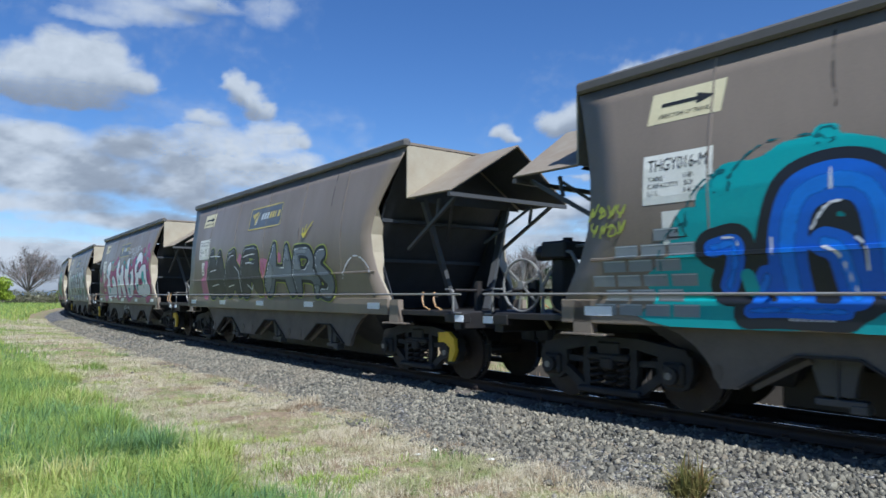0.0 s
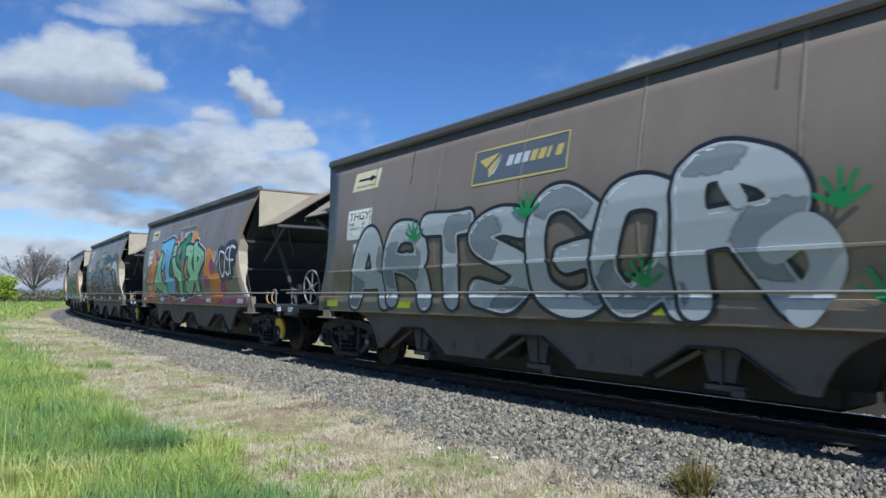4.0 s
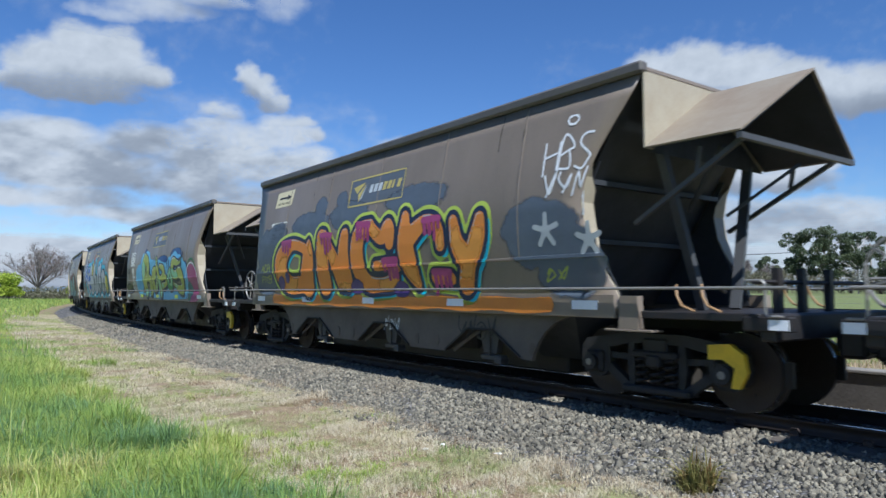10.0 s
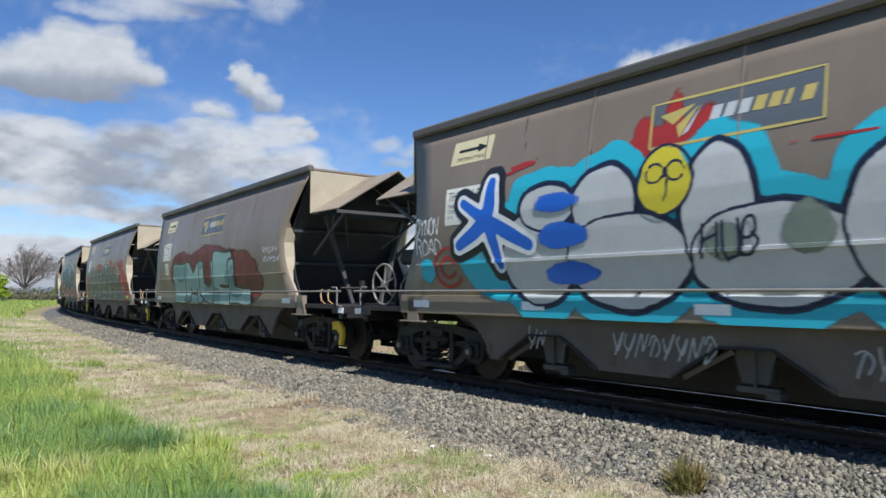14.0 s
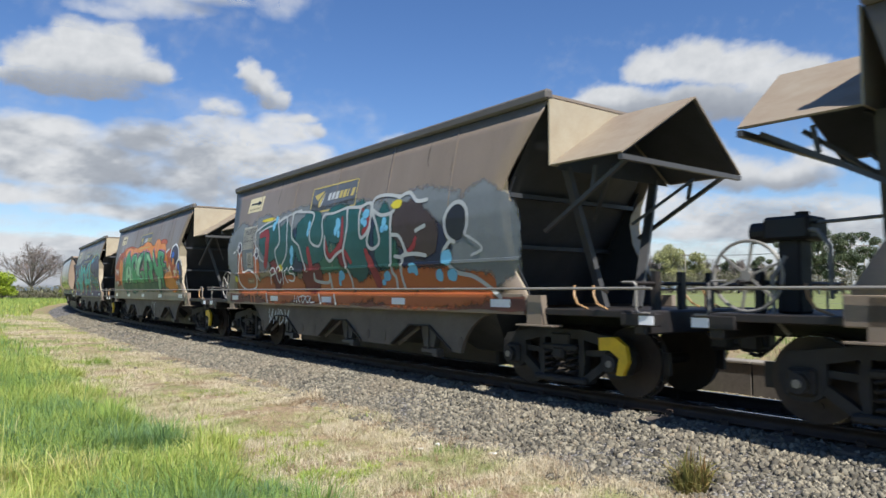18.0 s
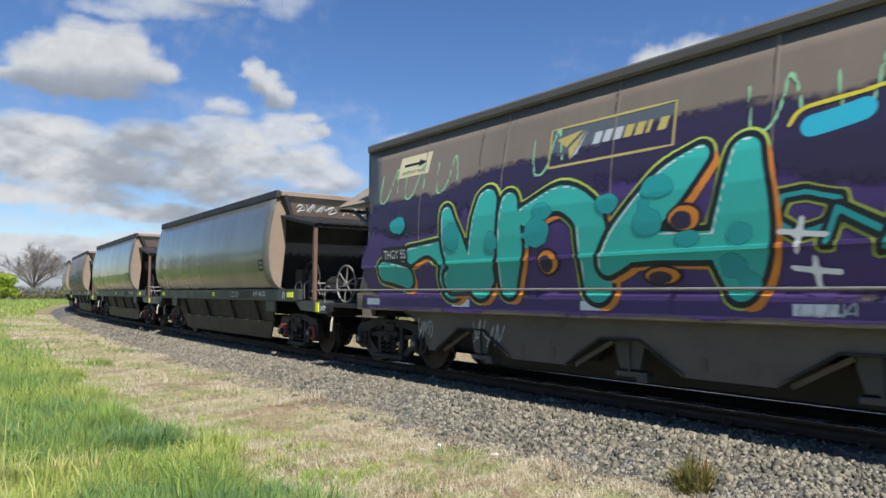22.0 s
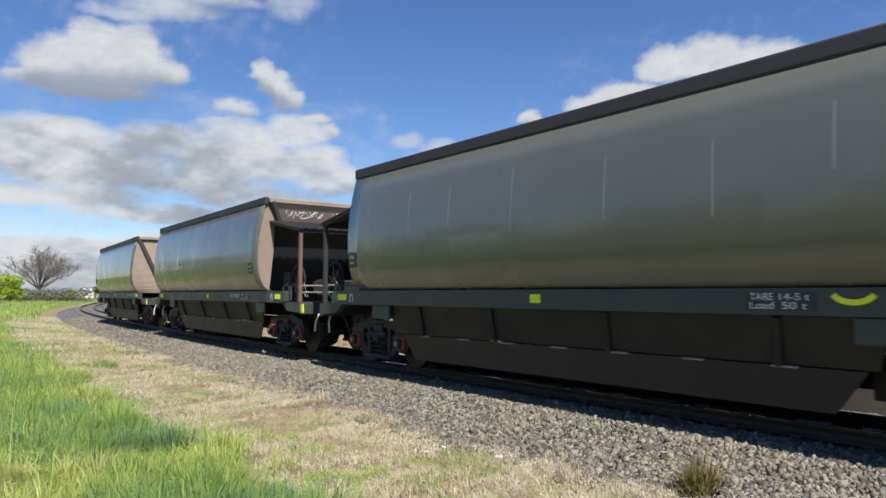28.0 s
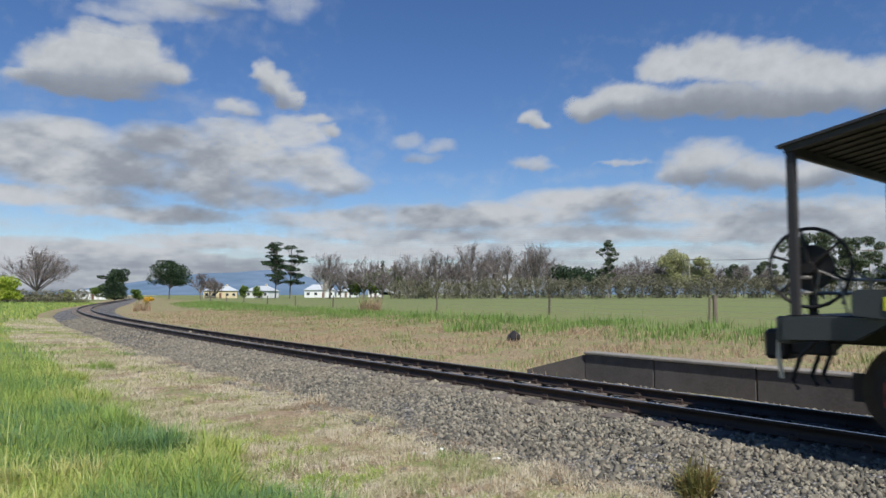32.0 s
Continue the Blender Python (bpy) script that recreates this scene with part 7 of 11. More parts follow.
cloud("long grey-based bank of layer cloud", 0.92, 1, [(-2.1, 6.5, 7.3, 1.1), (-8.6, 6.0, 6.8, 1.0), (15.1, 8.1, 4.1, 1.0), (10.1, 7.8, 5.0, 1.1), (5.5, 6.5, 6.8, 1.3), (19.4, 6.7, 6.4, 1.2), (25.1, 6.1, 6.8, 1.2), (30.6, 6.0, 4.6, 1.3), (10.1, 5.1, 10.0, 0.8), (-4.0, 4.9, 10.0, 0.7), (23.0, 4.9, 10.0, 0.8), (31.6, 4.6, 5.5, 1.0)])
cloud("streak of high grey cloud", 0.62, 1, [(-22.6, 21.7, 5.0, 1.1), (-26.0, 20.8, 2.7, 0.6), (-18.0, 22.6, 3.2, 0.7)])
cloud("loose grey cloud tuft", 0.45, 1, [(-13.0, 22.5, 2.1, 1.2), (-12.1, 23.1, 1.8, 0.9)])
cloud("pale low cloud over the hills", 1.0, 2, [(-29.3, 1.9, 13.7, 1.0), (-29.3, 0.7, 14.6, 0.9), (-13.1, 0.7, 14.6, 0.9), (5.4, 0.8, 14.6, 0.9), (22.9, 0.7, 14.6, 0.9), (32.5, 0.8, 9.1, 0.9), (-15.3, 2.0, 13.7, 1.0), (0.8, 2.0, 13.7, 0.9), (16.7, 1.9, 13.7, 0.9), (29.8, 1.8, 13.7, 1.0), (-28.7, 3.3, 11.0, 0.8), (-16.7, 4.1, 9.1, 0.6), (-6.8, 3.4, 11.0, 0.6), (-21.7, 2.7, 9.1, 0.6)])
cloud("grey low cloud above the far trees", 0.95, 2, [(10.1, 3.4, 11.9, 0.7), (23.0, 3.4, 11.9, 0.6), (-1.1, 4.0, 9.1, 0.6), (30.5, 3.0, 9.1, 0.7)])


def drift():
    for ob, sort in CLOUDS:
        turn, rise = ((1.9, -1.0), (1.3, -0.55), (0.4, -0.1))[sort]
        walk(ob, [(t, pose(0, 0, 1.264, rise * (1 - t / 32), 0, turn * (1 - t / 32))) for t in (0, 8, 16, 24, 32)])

# ------------------------------------------------------------------ markings and sprayed paint on the grain wagons
SKIN = tuple(sorted(((0.97, 1.404), (1.248, 1.404), (1.25, 1.393), (1.30, 1.40), (1.50, 1.435), (1.66, 1.458), (1.664, 1.482), (1.702, 1.482), (1.706, 1.466), (2.00, 1.49), (2.30, 1.50), (2.60, 1.48), (2.90, 1.43), (3.20, 1.37), (3.45, 1.315), (3.68, 1.27))))
WHITE = paint("white_spray", (0.72, 0.72, 0.72))
BLACKP = paint("black_spray", (0.015, 0.016, 0.02))
GREYP = paint("grey_spray", (0.22, 0.24, 0.25))
PALEGREY = paint("pale_grey_spray", (0.42, 0.44, 0.44))
PINK = paint("pink_spray", (0.48, 0.16, 0.27))
MAGENTA = paint("magenta_spray", (0.34, 0.05, 0.16))
TEAL = paint("teal_spray", (0.03, 0.34, 0.34))
MINT = paint("mint_spray", (0.22, 0.58, 0.45))
AQUA = paint("turquoise_spray", (0.05, 0.45, 0.38))
BLUE = paint("blue_spray", (0.02, 0.12, 0.55))
SKYB = paint("sky_blue_spray", (0.16, 0.45, 0.65))
CYAN = paint("cyan_spray", (0.04, 0.42, 0.55))
GREEN = paint("green_spray", (0.03, 0.24, 0.07))
DKGREEN = paint("dark_green_spray", (0.02, 0.10, 0.06))
LTGREEN = paint("light_green_spray", (0.28, 0.55, 0.30))
LIME = paint("lime_spray", (0.50, 0.60, 0.08))
OLIVE = paint("yellow_green_spray", (0.36, 0.40, 0.06))
ORANGE = paint("orange_spray", (0.70, 0.24, 0.03))
RUSTY = paint("burnt_orange_spray", (0.42, 0.11, 0.03))
RED = paint("red_spray", (0.36, 0.03, 0.025))
PURPLE = paint("purple_spray", (0.075, 0.04, 0.16))
DKPURPLE = paint("dark_purple_spray", (0.035, 0.025, 0.06))
SLATE = paint("grey_green_spray", (0.12, 0.14, 0.11))
YELLOWP = paint("yellow_spray", (0.62, 0.52, 0.03))
NAVYP = paint("navy_spray", (0.012, 0.018, 0.05))


def stroke(w, pts, width, mat, out=0.016, table=SKIN, name="paint_line", label=""):
    """A sprayed line through points (x, z)."""
    P = []
    for i in range(len(pts) - 1):
        (x0, z0), (x1, z1) = pts[i], pts[i + 1]
        n = max(1, int(math.hypot(x1 - x0, z1 - z0) / 0.25))
        P += [(x0 + (x1 - x0) * k / n, z0 + (z1 - z0) * k / n) for k in range(n)]
    P.append(pts[-1])
    polys = []
    side = []
    for i, (x, z) in enumerate(P):
        a, b = P[max(0, i - 1)], P[min(len(P) - 1, i + 1)]
        dx, dz = b[0] - a[0], b[1] - a[1]
        l = math.hypot(dx, dz) or 1
        side.append((-dz / l * width / 2, dx / l * width / 2))
    for i in range(len(P) - 1):
        (x0, z0), (x1, z1), (a0, c0), (a1, c1) = P[i], P[i + 1], side[i], side[i + 1]
        polys.append([(x0 - a0, z0 - c0), (x1 - a1, z1 - c1), (x1 + a1, z1 + c1), (x0 + a0, z0 + c0)])
    on_skin(name, polys, table, mat, w, out, label)


def arc(cx, cz, rx, rz, a0, a1, n=10):
    return [(cx + rx * math.cos(math.radians(a0 + (a1 - a0) * i / n)), cz + rz * math.sin(math.radians(a0 + (a1 - a0) * i / n))) for i in range(n + 1)]


# letter skeletons on a grid of ten by ten: strokes parted by bars
BONES = {"A": "00 38 69 90|23 73", "a": "88 59 18 04 02 30 83|88 82 90", "B": "00 09 59 87 55 15|55 83 60 00", "C": "88 59 18 05 12 40 82", "D": "00 09 59 96 93 50 00", "E": "89 09 00 90|05 65", "e": "15 85 88 39 05 02 40 91", "F": "00 09 89|05 65",
         "G": "97 59 18 04 11 50 91 94 54", "H": "00 09|90 99|05 95", "I": "50 59", "J": "29 99 79 72 40 03", "K": "00 09|99 25 90", "L": "09 00 90", "M": "00 09 44 99 90", "N": "00 09 90 99", "n": "00 09|05 38 79 95 90", "O": "49 08 03 40 82 97 49",
         "P": "00 09 79 97 75 05", "R": "00 09 69 97 75 15|45 90", "r": "00 06 39 79 96 65 25|55 83 90", "S": "98 59 18 16 84 82 50 01", "s": "99 69 28 16 34 84 92 70 00", "T": "09 99|59 50", "U": "09 02 30 60 92 99", "W": "09 20 46 70 99", "Y": "09 45 99|45 40", "y": "09 15 44 75 99|75 62 30 01", "Z": "09 99 00 90", "3": "09 89 55 83 60 01",
         "1": "00 38 52 99", "2": "19 05 62 98 30", "4": "08 51 89 20", "5": "05 38 94 61 10 46"}  # the last four are loops, not letters


def smooth_line(pts, n=5):
    """A rounded line through the points."""
    P = [Vector(p) for p in pts]
    if len(P) < 3:
        return [tuple(p) for p in P]
    closed = (P[0] - P[-1]).length < 1e-6
    out = []
    for i in range(len(P) - 1):
        a = P[i - 1] if i else (P[-2] if closed else P[0])
        b, c = P[i], P[i + 1]
        d = P[i + 2] if i + 2 < len(P) else (P[1] if closed else P[-1])
        for k in range(n):
            t = k / n
            out.append(tuple(0.5 * (2 * b + (c - a) * t + (2 * a - 5 * b + 4 * c - d) * t * t + (3 * b - a - 3 * c + d) * t**3)))
    return out + [tuple(P[-1])]


def mesh_grid(x0, x1, z0, z1, step=0.04, table=SKIN):
    """Grid lines over a stretch of a side sheet, with a line at each of its folds."""
    x0, x1, z0, z1 = max(x0, -5.25), min(x1, 5.02), max(z0, table[0][0]), min(z1, table[-1][0])
    zs = sorted(set(np.round(np.arange(z0, z1, step), 4)) | {z1} | {z for z, _ in table if z0 <= z <= z1})
    return np.arange(x0, x1 + step, step), np.array(zs)


def bone_field(xs, zs, lines, hard=False, wave=0.0):
    """Distance to the nearest of the thick lines (points, half width)."""
    X, Z = np.meshgrid(xs, zs)
    if wave:
        X, Z = X + wave * np.sin(Z * 7.1 + X * 1.3), Z + wave * np.sin(X * 5.3 + 1.7)
    D = np.full(X.shape, 9.0)
    for pts, hw in lines:
        for p, q in zip(pts[:-1], pts[1:]):
            (ax, az), (bx, bz) = p[:2], q[:2]
            l2 = (bx - ax) ** 2 + (bz - az) ** 2 or 1e-9
            t = np.clip(((X - ax) * (bx - ax) + (Z - az) * (bz - az)) / l2, 0, 1)
            u, v = X - ax - t * (bx - ax), Z - az - t * (bz - az)
            d = (np.abs(u) ** 5 + np.abs(v) ** 5) ** 0.2 if hard else np.hypot(u, v)
            if len(p) > 2:
                d = d - (p[2] + t * (q[2] - p[2]))
            D = np.minimum(D, d - hw)
    return D


def blob_field(xs, zs, shapes, rough=0.05):
    X, Z = np.meshgrid(xs, zs)
    D = np.full(X.shape, 9.0)
    for cx, cz, rx, rz in shapes:
        a = np.arctan2((Z - cz) / rz, (X - cx) / rx)
        k = 1 + rough * (np.sin(3 * a + cx * 5) + 0.7 * np.sin(5 * a + cz * 9) + 0.5 * np.sin(9 * a + cx * 3))
        D = np.minimum(D, (np.hypot((X - cx) / rx, (Z - cz) / rz) - k) * min(rx, rz))
    return D


def coat(name, xs, zs, D, mat, w, out, label="", table=SKIN, soft=0.0):
    """A coat of paint on the sheet wherever the field is below nought."""
    ny, nx = D.shape
    inside = D < 0
    n = inside[:-1, :-1].astype(int) + inside[1:, :-1] + inside[:-1, 1:] + inside[1:, 1:]
    if not n.any():
        return None
    V, cover, faces, index = [], [], [], {}

    def vert(key, x, z, d):
        if key not in index:
            index[key] = len(V)
            V.append((x, -(along(table, z) + out), z))
            cover.append(-d)
        return index[key]

    for j, i in zip(*np.nonzero(n)):
        ring = ((j, i), (j, i + 1), (j + 1, i + 1), (j + 1, i))
        poly = []
        for p, q in zip(ring, ring[1:] + ring[:1]):
            dp, dq = D[p], D[q]
            if dp < 0:
                poly.append(vert(p, xs[p[1]], zs[p[0]], dp))
            if (dp < 0) != (dq < 0):
                a, b = (p, q) if p < q else (q, p)
                t = D[a] / (D[a] - D[b])
                poly.append(vert((a, b), xs[a[1]] + t * (xs[b[1]] - xs[a[1]]), zs[a[0]] + t * (zs[b[0]] - zs[a[0]]), 0.0))
        if len(poly) > 2:
            faces.append(poly)
    me = bpy.data.meshes.new(name)
    me.from_pydata(V, [], faces)
    me.polygons.foreach_set("use_smooth", [not 1.62 < sum(V[i][2] for i in f) / len(f) < 1.74 for f in faces])
    if soft:
        at = me.attributes.new("cover", "FLOAT", "POINT")
        at.data.foreach_set("value", np.clip(np.array(cover) / soft, 0, 1).astype(np.float32))
    me.materials.append(thin(mat) if soft else mat)
    ob = new(name, me)
    ob.parent = w
    if name in ("paint_dab", "grease_stain", "dirt_streak", "paint_run", "letter_shade", "paint_patch", "paint_line", "paint_highlight", "bubble_line"):
        tagged(ob, label, kind="stuff")
    elif label:
        tagged(ob, label)
    return ob


THIN = {}


def thin(mat):
    """The same paint, thinning out to a mist at its rim."""
    if mat.name not in THIN:
        m = mat.copy()
        m.name = "misted_" + mat.name
        t = m.node_tree
        at = t.nodes.new("ShaderNodeAttribute")
        at.attribute_name = "cover"
        n = noise_tex(t, 9.0, 4, 0.6, t.nodes.new("ShaderNodeTexCoord").outputs["Object"])
        a = node(t, "ShaderNodeMath")
        a.operation = "ADD"
        link(t, at.outputs["Fac"], a.inputs[0])
        link(t, n, a.inputs[1])
        r = node(t, "ShaderNodeMapRange")
        r.interpolation_type = "SMOOTHSTEP"
        link(t, a.outputs[0], r.inputs[0])
        r.inputs[1].default_value, r.inputs[2].default_value, r.inputs[4].default_value = 0.42, 0.95, 0.96
        link(t, r.outputs[0], [x for x in t.nodes if x.type == "BSDF_PRINCIPLED"][0].inputs["Alpha"])
        THIN[mat.name] = m
    return THIN[mat.name]


def patches(w, mat, shapes, out, label="", table=SKIN, name="paint_patch", soft=0.07, rough=0.05):
    """One sprayed patch of rounded shapes (x, z, half width, half height)."""
    S = np.array(shapes)
    xs, zs = mesh_grid((S[:, 0] - S[:, 2]).min() - 0.2, (S[:, 0] + S[:, 2]).max() + 0.2, (S[:, 1] - S[:, 3]).min() - 0.2, (S[:, 1] + S[:, 3]).max() + 0.2, 0.05 if S[:, 2].max() > 0.3 else 0.03, table)
    coat(name, xs, zs, blob_field(xs, zs, shapes, rough) - soft * 0.5, mat, w, out, label, table, soft)


def freehand(w, name, lines, mat, out, label="", grow=0.0, curve=True, hard=False, soft=0.0, table=SKIN, step=0.035):
    """Thick sprayed lines, each a list of points and a half width."""
    L = [(smooth_line(p) if curve else p, h + grow) for p, h in lines]
    m = max(h for _, h in L) + 0.12
    px, pz = [p[0] for l, _ in L for p in l], [p[1] for l, _ in L for p in l]
    xs, zs = mesh_grid(min(px) - m, max(px) + m, min(pz) - m, max(pz) + m, step, table)
    return coat(name, xs, zs, bone_field(xs, zs, L, hard, 0.012), mat, w, out, label, table, soft)


def piece(w, word, x0, x1, z0, z1, fills, edge, halo=None, thick=0.13, rim=0.06, halo_rim=0.06, lean=0.10, rise=0.0, seed=1, shine=None, out=0.008, table=SKIN, tall=None, overlap=0.10, spans=None, second=None, block=None, hard=False, curve=True, sink=None):
    """A sprayed word of fat leaning letters, each with its outline, highlight, shaded side and glow."""
    r = random.Random(seed)
    n = len(word)
    cell = (x1 - x0) / n
    glow = []
    for i, ch in enumerate(word):
        a, b = spans[i] if spans else (x0 + i * cell - cell * overlap * 0.5, x0 + (i + 1) * cell + cell * overlap * 0.5)
        lo = z0 + r.uniform(-0.03, 0.05) + (sink[i] if sink else 0)
        hi = z1 + rise * (i / max(1, n - 1)) + r.uniform(-0.06, 0.06) + (tall[i] if tall else 0)
        ln = lean * r.uniform(0.4, 1.3)
        hw = thick * min(1.0, 0.35 + 0.65 * (b - a) / 1.2) * min(1.0, 0.3 + 0.7 * (hi - lo) / 1.25)
        lines = []
        for bone in BONES[ch].split("|"):
            pts = []
            for g in bone.split():
                u, v = (int(g[0]) + r.uniform(-0.35, 0.35)) / 9, (int(g[1]) + r.uniform(-0.3, 0.3)) / 9
                pts.append((a + hw + u * (b - a - 2 * hw) + ln * v, lo + hw + v * (hi - lo - 2 * hw)))
            if bone.split()[0] == bone.split()[-1]:
                pts[-1] = pts[0]
            lines.append((smooth_line(pts) if curve else pts, hw * r.uniform(0.9, 1.12)))
        glow += lines
        m = rim + 0.25
        xs, zs = mesh_grid(a - m, b + m + ln, lo - m, hi + m, 0.035, table)
        D = bone_field(xs, zs, lines, hard, 0.015)
        step = 0.0024 * i
        if block is not None:
            B = np.minimum(bone_field(xs - 0.05, zs + 0.05, lines, hard, 0.015), bone_field(xs - 0.10, zs + 0.10, lines, hard, 0.015))
            coat("letter_side", xs, zs, B - 0.01, block, w, out + step - 0.0008, table=table)
        coat("letter_outline", xs, zs, D - rim, edge, w, out + step, table=table)
        coat("sprayed_letter", xs, zs, D, fills[i % len(fills)], w, out + 0.0012 + step, table=table)
        if second is not None:
            X, Z = np.meshgrid(xs, zs)
            N = np.sin(X * 3.1 + Z * 2.2 + seed) + np.sin(Z * 4.7 - X * 1.9 + i) - 0.35
            coat("letter_shade", xs, zs, np.maximum(D + 0.02, -N * 0.12), second, w, out + 0.0016 + step, table=table, soft=0.08)
        if shine is not None:
            up = bone_field(xs - 0.03, zs + 0.03, lines, hard, 0.015)
            coat("paint_highlight", xs, zs, np.maximum(np.abs(D + 0.045) - 0.012, 0.028 - (up - D)), shine, w, out + 0.002 + step, table=table)
    if halo is not None:
        px, pz = [p[0] for l, _ in glow for p in l], [p[1] for l, _ in glow for p in l]
        m = thick + rim + halo_rim + 0.1
        xs, zs = mesh_grid(min(px) - m, max(px) + m, min(pz) - m, max(pz) + m, 0.035, table)
        coat("letter_glow", xs, zs, bone_field(xs, zs, glow, hard, 0.02) - rim - halo_rim, halo, w, out - 0.0018, table=table)


def hand_piece(w, letters, fills, edge, rim=0.05, halo=None, halo_rim=0.05, shine=None, second=None, block=None, out=0.008, hard=False, curve=True, seed=1, table=SKIN):
    """Sprayed letters drawn by hand: each is a few lines of points (x, z, half width)."""
    glow = []
    for i, strokes in enumerate(letters):
        lines = [(smooth_line(p) if curve else p, 0.0) for p in strokes]
        glow += lines
        pts = [p for l, _ in lines for p in l]
        m = rim + 0.14 + max(p[2] for p in pts)
        xs, zs = mesh_grid(min(p[0] for p in pts) - m, max(p[0] for p in pts) + m, min(p[1] for p in pts) - m, max(p[1] for p in pts) + m, 0.032, table)
        D = bone_field(xs, zs, lines, hard, 0.01)
        step = 0.0024 * i
        if block is not None:
            B = np.minimum(bone_field(xs - 0.05, zs + 0.04, lines, hard, 0.01), bone_field(xs - 0.10, zs + 0.08, lines, hard, 0.01))
            coat("letter_side", xs, zs, B - 0.01, block, w, out + step - 0.0008, table=table)
        coat("letter_outline", xs, zs, D - rim, edge, w, out + step, table=table)
        coat("sprayed_letter", xs, zs, D, fills[i % len(fills)], w, out + 0.0012 + step, table=table)
        if second is not None:
            X, Z = np.meshgrid(xs, zs)
            N = np.sin(X * 3.1 + Z * 2.2 + seed) + np.sin(Z * 4.7 - X * 1.9 + i) - 0.35
            coat("letter_shade", xs, zs, np.maximum(D + 0.02, -N * 0.12), second, w, out + 0.0016 + step, table=table, soft=0.10)
        if shine is not None:
            up = bone_field(xs - 0.03, zs + 0.03, lines, hard, 0.01)
            coat("paint_highlight", xs, zs, np.maximum(np.abs(D + 0.02) - 0.011, 0.016 - (up - D)), shine, w, out + 0.002 + step, table=table)
    if halo is not None:
        px, pz, ph = [p[0] for l, _ in glow for p in l], [p[1] for l, _ in glow for p in l], max(p[2] for l, _ in glow for p in l)
        m = ph + rim + halo_rim + 0.06
        xs, zs = mesh_grid(min(px) - m, max(px) + m, min(pz) - m, max(pz) + m, 0.035, table)
        coat("letter_glow", xs, zs, bone_field(xs, zs, glow, hard, 0.015) - rim - halo_rim, halo, w, out - 0.0018, table=table)


def star(w, cx, cz, r, mat, out):
    freehand(w, "sprayed_star", [([(cx, cz), (cx + r * math.cos(math.radians(a)), cz + r * math.sin(math.radians(a)))], 0.035) for a in (90, 162, 234, 306, 18)], mat, out, curve=False)


def drips(w, spots, mat, out, seed=1):
    """Runs of paint: a short cap with drops below it."""
    r = random.Random(seed)
    L = []
    for x, z in spots:
        for d in (-0.16, -0.04, 0.08, 0.19):
            L.append(([(x + d, z), (x + d, z - r.uniform(0.08, 0.32))], r.uniform(0.03, 0.05)))
        L.append(([(x - 0.2, z + 0.02), (x + 0.22, z + 0.02)], 0.05))
    freehand(w, "paint_run", L, mat, out, curve=False)


def tag(w, text, x0, x1, z0, z1, mat, seed, width=0.02, out=0.02, table=SKIN):
    """A thin hand-sprayed tag."""
    r = random.Random(seed)
    cell = (x1 - x0) / len(text)
    L = []
    for i, ch in enumerate(text):
        if ch not in BONES:
            continue
        for bone in BONES[ch].split("|"):
            L.append((smooth_line([(x0 + cell * (i + 0.08 + 0.80 * (int(g[0]) + r.uniform(-1, 1)) / 9) + 0.03 * int(g[1]) / 9, z0 + (z1 - z0) * (int(g[1]) + r.uniform(-1, 1)) / 9) for g in bone.split()], 3), width / 2))
    px, pz = [p[0] for l, _ in L for p in l], [p[1] for l, _ in L for p in l]
    xs, zs = mesh_grid(min(px) - 0.05, max(px) + 0.05, min(pz) - 0.05, max(pz) + 0.05, 0.016, table)
    coat("sprayed_tag", xs, zs, bone_field(xs, zs, L), mat, w, out, table=table)


HOPPER = ((0.4, 1.262), (0.97, 1.262))


def quad(x0, x1, z0, z1, lean=0.0):
    return [(x0, z0), (x1, z0), (x1 + lean, z1), (x0 + lean, z1)]


